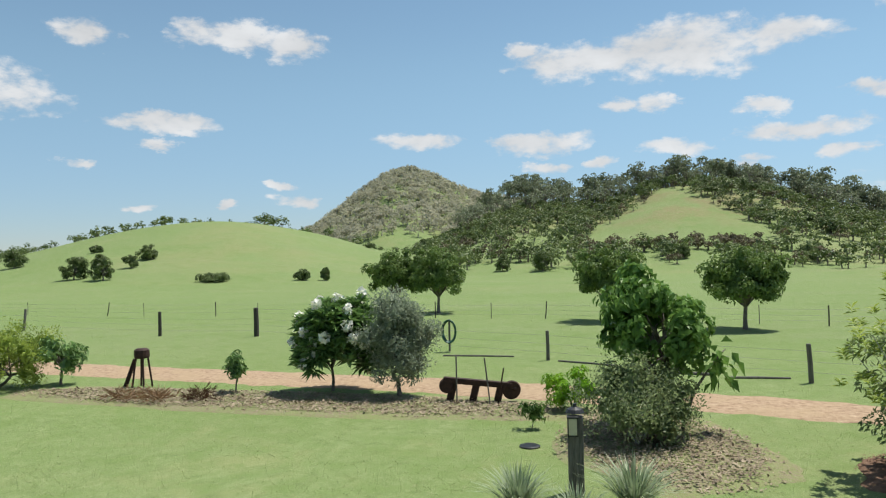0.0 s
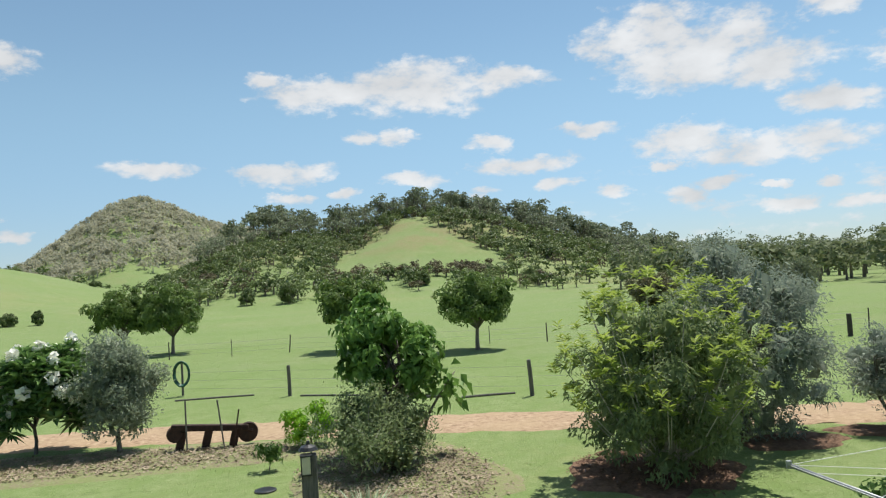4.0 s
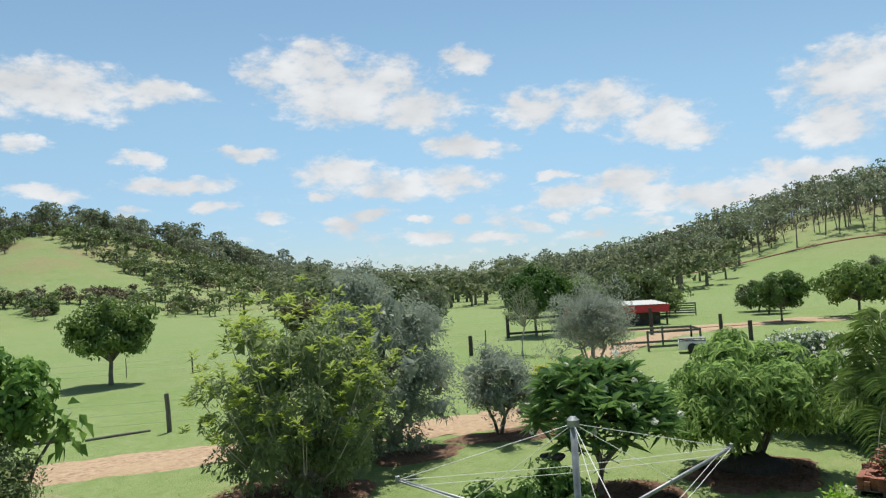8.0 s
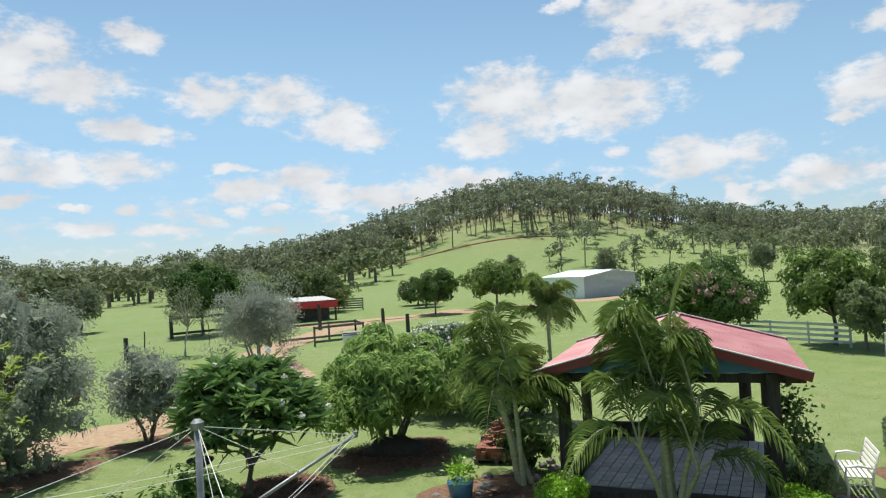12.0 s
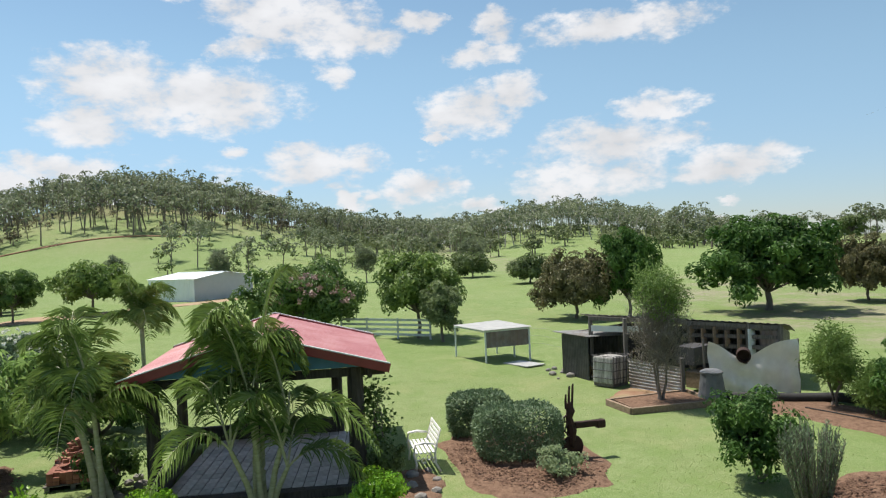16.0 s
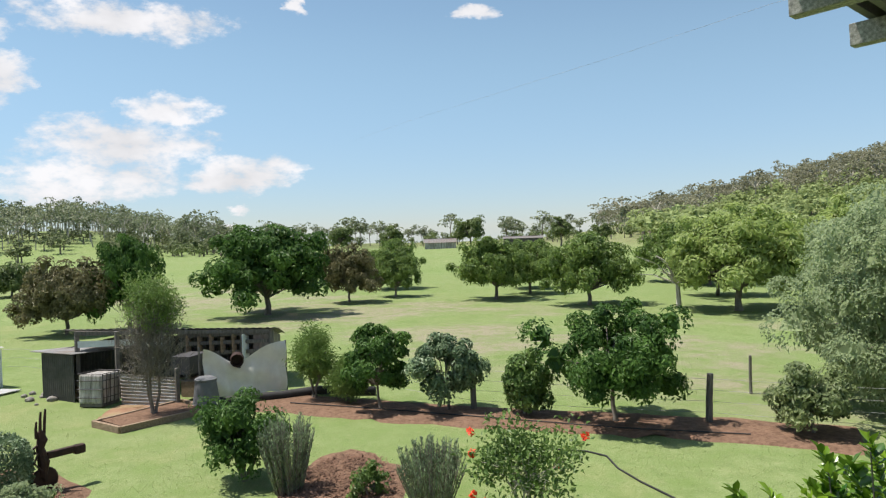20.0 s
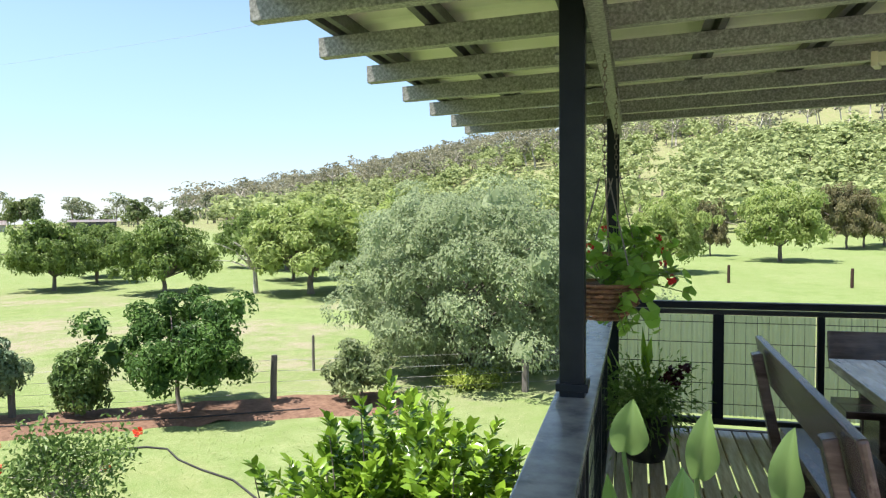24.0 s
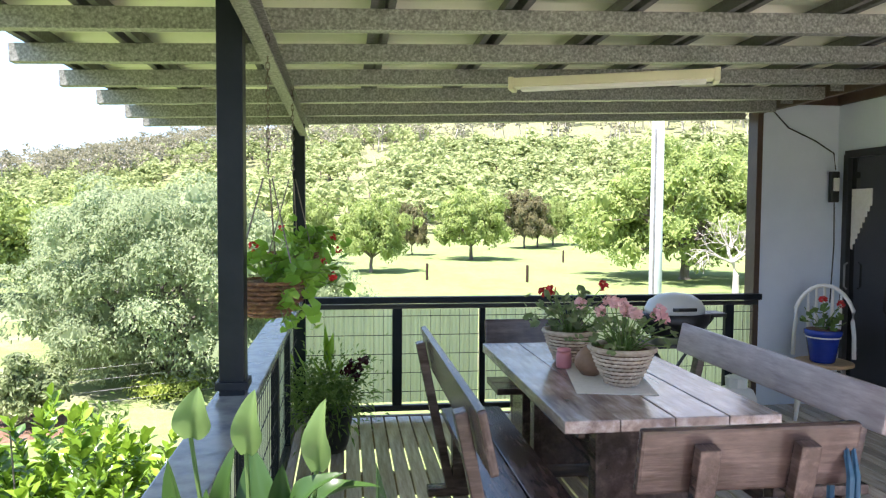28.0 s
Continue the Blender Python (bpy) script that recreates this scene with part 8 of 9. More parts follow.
def hedge(x, y, w, d, h, seed, label, turn=0):
    """A clipped hedge: thick skin of small leaves on a rounded block, over a twiggy core."""
    rng = np.random.default_rng(seed)
    root = thing("clipped_hedge", at(x, y, 0) @ pose(0, 0, 0, 0, 0, turn), label, "hedge", "clipped hedges")
    n = 14000
    u = ball_dirs(rng, n)
    k = (np.abs(u) ** 4.5).sum(1, keepdims=True) ** (1 / 4.5)
    p = u / k * np.array([w / 2, d / 2, h / 2]) * rng.uniform(0.88, 1.03, (n, 1))
    p *= 1 + 0.05 * np.sin(p[:, :1] * 7 + 1) * np.cos(p[:, 1:2] * 6)
    p[:, 2] += h / 2 + 0.06
    keep = p[:, 2] > 0.06
    p, u = p[keep], u[keep]
    v, t = leaf_arrays(p, u * 0.6 + rng.normal(size=p.shape) * 0.8, u + rng.normal(size=p.shape) * 0.5, rng.uniform(0.05, 0.085, len(p)), rng.uniform(0.025, 0.04, len(p)), 0.15)
    from_arrays("foliage", v, t, LEAF_HEDGE, root)
    bm = bmesh.new()
    for k in range(14):
        a = rng.uniform(0, 6.28)
        add_tube(bm, [(0, 0, 0), (0.3 * w * math.cos(a), 0.3 * d * math.sin(a), h * 0.4), (0.42 * w * math.cos(a), 0.42 * d * math.sin(a), h * 0.8)], [0.02, 0.014, 0.006], 5, cap=False)
    part("stem", bm, BARK, root)
    return root


hedge(15.35, -2.95, 1.3, 1.7, 0.98, 141, "rounded clipped grey-green hedge in the island bed")
hedge(17.25, -2.4, 1.0, 1.4, 0.9, 142, "square clipped grey-green hedge in the island bed")
bed("garden_bed_hedges", 15.2, -2.95, 2.4, 1.5, SOIL, "kidney-shaped reddish bark bed round the hedges", 8, 11, 0.06, 2.6)
small_shrub("silver_bush", 13.9, -3.45, 0.7, 0.45, "small silvery bush at the bed edge", (BARK, LEAF_BUSH), 143, (0.07, 0.035), 0.012, 20, 40, 3, 0.03)


def build_cultivator():
    p = thing("rusted_cultivator", at(15.0, -3.98, 0) @ pose(0, 0, 0, 0, 0, 100), "rusty antique cultivator mounted upright as ornament", "sculpture")
    part("beam", box((0.62, 0.12, 0.13), at(-0.36, 0, 0.66), 0.03), RUST, p)
    part("beam_end", box((0.2, 0.16, 0.17), at(-0.62, 0, 0.64), 0.04), RUST, p)
    part("column", tube([(0.02, 0, 0.3), (0, 0, 0.55), (0.05, 0, 0.82), (0.01, 0, 0.95), (0.04, 0, 1.12)], [0.07, 0.10, 0.07, 0.09, 0.05], 9), RUST, p)
    for x, h in ((-0.05, 1.50), (0.03, 1.46), (0.11, 1.30)):
        part("tine", tube([(x * 0.8 + 0.02, 0, 1.0), (x + 0.01, 0.02, h - 0.14), (x, 0.03, h)], [0.026, 0.024, 0.016], 6), RUST, p)
    part("hook", tube([(0.05, 0, 0.9), (0.17, 0.02, 0.84), (0.15, 0.04, 0.74)], 0.022, 6), RUST, p)
    w = part("wheel", lathe([(0.21, -0.03), (0.24, 0), (0.21, 0.03)], 20), RUST, p)
    w.matrix_basis = at(0, 0, 0.235) @ pose(0, 0, 0, 90, 0, 0)
    part("fork", box((0.06, 0.14, 0.35), at(0, 0, 0.40), 0.01), RUST, p)
    part("lever", tube([(0.05, 0, 0.8), (0.2, 0.1, 0.6), (0.1, 0.15, 0.45)], 0.02, 6), RUST, p)


build_cultivator()

# ---- animal shelter and fences ----
def build_shelter():
    s = thing("yard_shelter", at(0, 0, 0), "open steel shelter with flat pale iron roof", "shelter")
    a, b, c, d = (28.9, -3.05), (26.9, -3.95), (27.0, -5.6), (29.1, -4.7)
    for x, y in (a, b, c, d):
        part("post", tube([(x, y, 0), (x, y, 1.2)], 0.035, 8), PALE_TIMBER, s)
    part("post", tube([(28.0, -5.2, 0), (28.0, -5.2, 1.24)], 0.035, 8), PALE_TIMBER, s)
    part("roof_sheet", ribbed_slab((a[0] - 0.15, a[1] + 0.1, 1.24), (b[0] - 0.15, b[1] + 0.1, 1.22), (c[0] - 0.1, c[1] - 0.1, 1.27), (d[0] + 0.15, d[1] - 0.1, 1.30), 12, 0.018), WHITE_ROOF, s)
    part("edge_beam", bar((*a, 1.19), (*b, 1.17), 0.05, 0.08), PALE_TIMBER, s)
    part("edge_beam", bar((*b, 1.17), (*c, 1.22), 0.05, 0.08), PALE_TIMBER, s)
    part("side_sheet", ribbed_slab((*b, 0.55), (*c, 0.6), (*c, 1.19), (*b, 1.14), 10, 0.015), CORRO, s)
    part("back_sheet", ribbed_slab((*c, 0.7), (*d, 0.7), (*d, 1.22), (*c, 1.2), 12, 0.015), CORRO, s)
    for u in (0.25, 0.5, 0.75):
        part("hanging_feeder", box((0.2, 0.2, 0.45), at(27.2 + 1.6 * u, -4.3 - 0.5 * u, 0.9), 0.01), POST_DARK, s)
    tagged(part("iron_sheet", box((1.5, 0.8, 0.03), at(26.2, -5.2, 0.03) @ pose(0, 0, 0, 0, 2, 25), 0.004), WHITE_ROOF), "pale iron sheet lying on the grass", "sheet")
    rocks("rubble_stone", [(24.9 - 0.25 * k, -6.0 + 0.3 * math.sin(k * 2.0), 0.1 + 0.05 * math.sin(k * 3.3)) for k in range(8)], "small pale rubble stone beside the shed", 6)


build_shelter()


def rail_fence(name, pts, rails, h, label, mat, group=""):
    f = thing(name, at(0, 0, 0), label, "fence", group)
    for x, y in pts:
        part("post", box((0.09, 0.09, h + 0.1), at(x, y, float(land(x, y)) + h / 2), 0.006), mat, f)
    for a, b in zip(pts, pts[1:]):
        for k in range(rails):
            z = h * (0.22 + 0.74 * k / max(1, rails - 1))
            part("rail", bar((*a, float(land(*a)) + z), (*b, float(land(*b)) + z), 0.03, h * 0.12), mat, f)
    return f


rail_fence("rail_fence", [(37.2, 1.9), (36.4, 0.6), (35.4, -0.9), (34.4, -2.4)], 4, 0.95, "pale painted timber rail fence beside the yard", PALE_TIMBER)
wires("wire_fence", [(34.4, -2.4), (31.5, -4.2), (29.0, -6.6), (25.2, -8.0)], (0.3, 0.6, 0.9), "thin wires joining the rail fence to shed")


def build_chook_shed():
    s = thing("chicken_shed", at(0, 0, 0), "patched old iron and timber chicken shed", "shed")
    # low lean-to
    a, b, d = (24.1, -6.1), (22.6, -6.55), (25.1, -8.8)
    part("wall_sheet", ribbed_slab((*a, 0), (*b, 0), (*b, 1.33), (*a, 1.30), 16, 0.018), CORRO_DARK, s)
    part("wall_sheet", ribbed_slab((*d, 0), (*a, 0), (*a, 1.30), (*d, 1.45), 24, 0.018), CORRO_DARK, s)
    part("roof_sheet", ribbed_slab((24.35, -5.85, 1.36), (22.5, -6.45, 1.38), (23.0, -8.0, 1.30), (24.85, -7.4, 1.28), 18, 0.018), CORRO_PALE, s)
    # main frame
    for x, y, h in ((22.95, -6.75, 1.95), (22.2, -7.6, 1.92), (21.4, -9.3, 1.85), (20.5, -10.6, 1.8), (20.05, -11.3, 1.75), (24.0, -9.5, 1.5), (22.2, -12.6, 1.25)):
        part("post", box((0.11, 0.11, h), at(x, y, h / 2), 0.008), POST_WOOD, s)
    part("roof_sheet", ribbed_slab((23.15, -6.45, 2.02), (19.85, -11.45, 1.77), (22.0, -12.9, 1.28), (25.0, -8.4, 1.50), 30, 0.018), CORRO, s)
    part("front_beam", bar((22.95, -6.7, 1.9), (20.05, -11.3, 1.68), 0.08, 0.12), POST_WOOD, s)
    part("mid_rail", bar((22.95, -6.7, 1.58), (21.7, -8.7, 1.55), 0.04, 0.18), PALE_TIMBER, s)
    part("back_wall", ribbed_slab((24.8, -8.6, 0), (22.0, -12.7, 0), (22.0, -12.7, 1.25), (24.8, -8.6, 1.46), 40, 0.018), CORRO_DARK, s)
    part("end_wall", ribbed_slab((20.05, -11.35, 0), (22.0, -12.7, 0), (22.0, -12.7, 1.25), (20.05, -11.35, 1.7), 18, 0.018), CORRO, s)
    rng = np.random.default_rng(4)
    p0, p1 = Vector((21.4, -9.25, 0)), Vector((20.15, -11.2, 0))
    for k in range(5):
        u = 0.04 + 0.14 * k
        q = p0.lerp(p1, u)
        part("wall_board", box((0.24, 0.03, 0.45 + 0.2 * rng.uniform()), at(q.x, q.y, 1.35) @ pose(0, 0, 0, 0, 0, -57), 0.004), BED_TIMBER, s)
    part("blue_door", box((0.34, 0.04, 0.75), at(20.5, -10.7, 1.25) @ pose(0, 0, 0, 0, 0, -57), 0.005), PALE_TIMBER, s)
    part("corner_sheet", ribbed_slab((20.4, -10.9, 0.9), (20.05, -11.35, 0.9), (20.05, -11.35, 1.68), (20.4, -10.9, 1.7), 4, 0.018), CORRO, s)
    for k in range(4):
        part("lower_board", box((0.75, 0.03, 0.16), at(22.6, -6.75, 0.14 + 0.18 * k) @ pose(0, 0, 0, 0, 0, 20), 0.004), BED_TIMBER if k < 2 else CORRO, s)
    part("low_wall", ribbed_slab((21.25, -7.35, 0.02), (21.25, -7.35, 0.86), (19.75, -8.25, 0.80), (19.75, -8.25, 0.02), 9, 0.02), CORRO_PALE, s)
    part("end_post", box((0.1, 0.1, 1.05), at(19.72, -8.3, 0.52), 0.008), POST_WOOD, s)
    for z in (1.12, 1.42, 1.66):
        part("wall_rail", bar((21.5, -9.1, z), (20.1, -11.3, z - 0.03), 0.05, 0.11), POST_WOOD, s)
    part("patch_sheet", ribbed_slab((22.85, -6.68, 0.02), (22.85, -6.68, 0.72), (22.3, -7.2, 0.72), (22.3, -7.2, 0.02), 7, 0.02), CORRO_PALE, s)
    part("nest_box", box((0.9, 0.6, 0.5), at(20.5, -9.0, 1.0) @ pose(0, 0, 0, 0, 0, -57), 0.01), CORRO_DARK, s)
    part("nest_box", box((0.8, 0.5, 0.45), at(20.3, -9.1, 0.35) @ pose(0, 0, 0, 0, 0, -57), 0.01), BED_TIMBER, s)


build_chook_shed()
bed("bare_earth", 20.4, -7.5, 1.9, 0.75, DIRT_RED, "bare reddish earth along the shed wall", -35, 14, 0.02, 2.2, "soil")


def build_ibc():
    t = thing("caged_water_tank", at(21.75, -6.95, -0.02) @ pose(0, 0, 0, 0, 3, -52) @ Matrix.Diagonal((0.88, 0.88, 0.92, 1)), "dirty white plastic water tank in a steel cage", "tank")
    part("tank", box((0.95, 0.8, 0.85), at(0, 0, 0.55), 0.06), TANK_DIRTY, t)
    part("base", box((0.9, 0.75, 0.1), at(0, 0, 0.08), 0.01), POST_WOOD, t)
    for k in range(6):
        x = -0.48 + 0.192 * k
        part("cage_bar", tube([(x, -0.43, 0.1), (x, -0.43, 1.0)], 0.012, 5), CORRO_DARK, t)
    for z in (0.3, 0.55, 0.8, 1.0):
        part("cage_hoop", tube([(-0.5, -0.43, z), (0.5, -0.43, z), (0.5, 0.43, z), (-0.5, 0.43, z), (-0.5, -0.43, z)], 0.012, 5), CORRO_DARK, t)


build_ibc()
comp = thing("compost_bin", at(18.95, -8.75, 0), "dark grey tapered plastic compost bin", "bin")
part("body", lathe([(0.37, 0), (0.36, 0.1), (0.27, 0.72), (0.25, 0.75)], 20), TANK_GREY, comp)
part("lid", lathe([(0.29, 0.75), (0.29, 0.79), (0.2, 0.84), (0.05, 0.85)], 20), TANK_GREY, comp)


def build_shade_sail():
    s = thing("shade_cloth", at(0, 0, 0), "sagging white shade cloth screen tied along posts", "screen")
    bm = bmesh.new()
    rows = []
    for i in range(41):
        u = i / 40
        x, y = 19.75 + (18.95 - 19.75) * u, -9.05 + (-11.15 + 9.05) * u
        sag = 1.40 - 0.46 * math.sin(math.pi * min(1, u / 0.92)) ** 0.8 + 0.0 * u
        sag = 1.50 - 0.50 * math.exp(-((u - 0.40) / 0.26) ** 2)
        wob = 0.05 * math.sin(u * 19) + 0.03 * math.sin(u * 41)
        rows.append([bm.verts.new((x + wob * (1 - k / 8) + 0.05 * math.sin(k * 1.3 + u * 9), y, 0.08 + (sag - 0.08) * k / 8)) for k in range(9)])
    for a, b in zip(rows, rows[1:]):
        for k in range(8):
            bm.faces.new((a[k], b[k], b[k + 1], a[k + 1]))
    part("cloth", bm, SHADE, s, smooth=True)
    for x, y, h in ((19.85, -9.0, 1.5), (19.0, -11.2, 1.5), (19.5, -9.85, 1.0)):
        part("stake", tube([(x + 0.05, y, 0), (x + 0.05, y, h)], 0.03, 7), POST_WOOD, s)
    d = thing("rusty_drum", at(19.45, -9.9, 1.08), "rusty round drum hung on the cloth screen post", "drum")
    part("shell", lathe([(0.17, -0.25), (0.185, -0.22), (0.185, 0.22), (0.18, 0.25), (0.155, 0.25), (0.145, 0.02)], 18), RUST, d).matrix_basis = pose(0, 0, 0, 0, 90, 153)
    part("bracket", box((0.5, 0.06, 0.05), at(0.1, 0, -0.2), 0.006), POST_WOOD, d)


build_shade_sail()
edge = thing("sleeper_bed", at(0, 0, 0), "raised bed of weathered timber sleepers", "garden bed")
for a, b in (((18.15, -6.3), (18.45, -8.6)), ((18.15, -6.3), (19.3, -6.05)), ((18.45, -8.6), (19.8, -8.5)), ((19.3, -6.05), (19.9, -8.5))):
    part("sleeper", bar((*a, 0.08), (*b, 0.08), 0.09, 0.16), BED_TIMBER, edge)
part("soil", box((1.25, 2.1, 0.13), at(18.95, -7.35, 0.07) @ pose(0, 0, 0, 0, 0, 8)), SOIL, edge)
con = tree("bare_conifer", 19.0, -7.4, 0.1, 3.5, 0.72, "tall conifer, bare grey below and green at top", (BARK, LEAF_CONIFER), 151, trunk_h=1.0, trunk_r=0.035, clumps=44, per=130, leaf_size=(0.10, 0.03), clump_r=0.3, base=2.15, category="tree", stems=3, lay=0, core=0)
crng = np.random.default_rng(152)
cc = clump_centres(crng, 80, 0.68, 2.6, 0.35, 0.2, 0.3, -0.9)
tv, tt = crown_arrays(crng, cc, np.full(len(cc), 0.3), 58, 0.24, 0.013, 1.2, 0.0)
from_arrays("bare_twig_work", tv, tt, TWIG, con)
for x, y, h, r, s in ((17.6, -11.2, 2.2, 0.75, 153), (16.5, -11.6, 1.35, 0.55, 154)):
    tree("feathery_shrub", x, y, 0, h, r, "pale green feathery shrub in the bark bed", (BARK, LEAF_CONIFER), s, trunk_h=0.6, trunk_r=0.04, clumps=44, per=130, leaf_size=(0.12, 0.022), clump_r=0.28, base=0.4 if h > 2 else 0.1, stems=2, category="shrub", droop=0.3, lay=0, core=2)
tyres = thing("black_edging_pipe", at(0, 0, 0), "thick black rubber pipe edging along the bed", "edging")
part("pipe", tube([(19.0, -8.9, 0.12), (18.6, -9.8, 0.14), (18.3, -10.6, 0.12), (18.0, -11.6, 0.14), (16.7, -12.6, 0.12)], 0.12, 10), RUBBER, tyres, smooth=True)

# island bed in front, with grey spikes and hibiscus
bed("garden_bed_spikes", 11.0, -7.6, 2.35, 1.1, SOIL, "reddish bark bed with grey spiky shrubs", -38, 12, 0.06, 2.6)
tree("camellia_bush", 12.9, -6.75, 0, 1.65, 0.85, "open leafy bush with dark green leaves", (BARK, LEAF_DARK), 161, trunk_h=0.4, trunk_r=0.02, clumps=48, per=95, leaf_size=(0.085, 0.045), clump_r=0.26, base=0.25, stems=6, category="shrub", shell=0.45)


def spikes(x, y, h, r, n, seed, label):
    """Upright stems thickly set with short grey-green needles."""
    rng = np.random.default_rng(seed)
    root = thing("spiky_shrub", at(x, y, 0), label, "shrub", "spiky shrubs")
    bm = bmesh.new()
    pos, dire = [], []
    for k in range(n):
        a, q = rng.uniform(0, 6.28), r * math.sqrt(rng.uniform())
        foot = np.array([q * 0.45 * math.cos(a), q * 0.45 * math.sin(a), 0.0])
        top = np.array([q * math.cos(a), q * math.sin(a), h * rng.uniform(0.72, 1.03) * (1 - 0.2 * (q / r) ** 2)])
        add_tube(bm, [tuple(foot), tuple((foot + top) / 2), tuple(top)], [0.008, 0.007, 0.004], 4, cap=False)
        m = 70
        u = rng.uniform(0.08, 1.0, (m, 1))
        pos.append(foot + (top - foot) * u)
        ang = rng.uniform(0, 6.28, m)
        dire.append(np.stack([np.cos(ang), np.sin(ang), np.full(m, 1.5)], 1))
    part("stem", bm, BARK, root)
    pos, dire = np.concatenate(pos), np.concatenate(dire)
    v, t = leaf_arrays(pos, dire, rng.normal(size=pos.shape), rng.uniform(0.05, 0.08, len(pos)), np.full(len(pos), 0.016), 0.1)
    from_arrays("needle_foliage", v, t, LEAF_SPIKE, root)


spikes(11.73, -6.98, 1.4, 0.52, 150, 162, "clump of upright grey-green rosemary spikes")
spikes(9.27, -8.1, 1.2, 0.58, 150, 163, "clump of upright grey-green rosemary spikes at bed end")
small_shrub("small_bush", 10.5, -7.8, 0.6, 0.4, "small light green bush in the bark bed", (BARK, LEAF_FIG), 164, (0.08, 0.04), 0.012, 16, 30, 4, 0.03)
hib = tree("hibiscus_shrub", 7.95, -8.85, 0, 1.7, 1.0, "open hibiscus shrub with orange-red flowers", (BARK_PALE, LEAF_FIG), 165, trunk_h=0.5, trunk_r=0.018, clumps=60, per=42, leaf_size=(0.09, 0.05), clump_r=0.24, base=0.15, stems=8, category="shrub", shell=0.4, lay=0, core=0)
RED_ORANGE = leaf("petal_orange_red", (0.7, 0.05, 0.02), (0.85, 0.12, 0.04), through_light=0.2)
hv = [(0.62, 0.55, 1.35), (-0.55, -0.75, 1.22), (-0.15, -0.55, 0.75), (0.8, 0.35, 0.95), (0.55, 0.6, 0.42), (0.1, 0.85, 0.5)]
flower_heads("red_flower", hib, RED_ORANGE, 166, hv, 0.05, 14, 0.06)
hose = thing("garden_hose", at(0, 0, 0), "black garden hose lying across the lawn", "hose")
part("hose_line", tube([(10.6, -11.3, 0.02), (9.86, -11.9, 0.02), (9.3, -12.2, 0.02), (8.85, -12.2, 0.02), (8.3, -11.75, 0.02), (7.6, -11.4, 0.02), (6.8, -11.1, 0.02), (5.9, -10.4, 0.02), (4.8, -9.6, 0.02), (3.6, -8.6, 0.02)], 0.018, 7), RUBBER, hose, smooth=True)

# ---- bark strip with citrus, south fence ----
ribbon("bark_strip", [(18.6, -10.0), (16.2, -11.2), (13.6, -12.3), (11.2, -13.6), (8.4, -15.2), (5.6, -16.4)], 1.9, SOIL, "strip of reddish bark mulch under citrus trees", "garden bed", 0.05, 0.1, 0.4, 9)
drip = thing("irrigation_pipe", at(0, 0, 0), "thin black irrigation pipe along the bark strip", "pipe")
part("pipe", tube([(17.5, -10.4, 0.07), (15, -11.6, 0.07), (12, -12.9, 0.07), (9.6, -13.9, 0.08), (7.4, -15.2, 0.07)], 0.014, 6), RUBBER, drip)
for i, (x, y, h, r, m, lab) in enumerate((
        (15.24, -11.65, 2.25, 0.95, LEAF_DARK, "round dark green citrus tree in the bark strip"),
        (13.79, -12.66, 1.98, 1.0, LEAF_HEDGE, "round grey-green citrus tree in the bark strip"),
        (12.06, -13.6, 1.45, 0.52, LEAF_FIG, "small young citrus tree in the bark strip"),
        (10.12, -14.4, 2.85, 1.85, LEAF_DARK, "spreading dark green citrus tree on a short trunk"),
        (6.55, -16.2, 1.5, 0.78, LEAF_SHRUB, "small rounded bush at the strip end"))):
    tree("citrus_tree", x, y, 0.04, h, r, lab, (BARK, m), 171 + i, trunk_h=h * 0.26, trunk_r=0.035 + 0.02 * (r > 1.2), clumps=36 + int(30 * (r > 1.2)), per=150, leaf_size=(0.11, 0.06), clump_r=0.25 + 0.09 * (r > 1.2), base=h * 0.08, low=-0.8, lumpy=0.25, shell=0.5, group="citrus trees", stems=1 if i != 2 else 3)
LINE_S = [(16.2, -12.9), (13.39, -13.15), (8.53, -15.65), (3.03, -18.0), (-3.0, -20.6), (-10, -23.6)]
for i, (x, y) in enumerate(LINE_S[1:]):
    post(x, y, 1.12 if i else 0.75, 0.075, (0, -2, 0, 0, 0)[i], POST_WOOD, "weathered timber post of the garden fence", "garden fence posts", square=(i == 2))
wires("wire_fence", LINE_S, (0.25, 0.5, 0.75, 1.0), "thin wires of the garden fence", 0.0035)
post(9.1, -19.0, 1.0, 0.04, 0, POST_WOOD, "thin stake in the paddock beyond garden", "garden fence posts")

# big weeping bush and shrubs beyond the fence
tree("large_bush", 4.9, -20.6, 0, 5.0, 3.5, "huge rounded grey-green bush behind the fence", (BARK, LEAF_BUSH), 181, trunk_h=1.0, trunk_r=0.12, clumps=330, per=240, leaf_size=(0.10, 0.055), clump_r=0.5, base=0.05, category="bush", stems=5, droop=0.15, up=0.2, shell=0.8, low=-0.97, lay=0.3, core=2)
tree("side_bush", 1.6, -21.8, 0, 3.6, 2.0, "rounded olive bush beside the huge one", (BARK, LEAF_BUSH), 182, trunk_h=0.6, trunk_r=0.07, clumps=90, per=120, leaf_size=(0.12, 0.05), clump_r=0.45, base=0.05, category="bush", stems=4, low=-0.7, lay=0, core=4)
small_shrub("pale_bush", 4.4, -18.3, 0.45, 0.9, "low pale yellow-green bush by the fence", (BARK, LEAF_LIME), 183, (0.08, 0.04), 0.012, 26, 40, 4, 0.02)

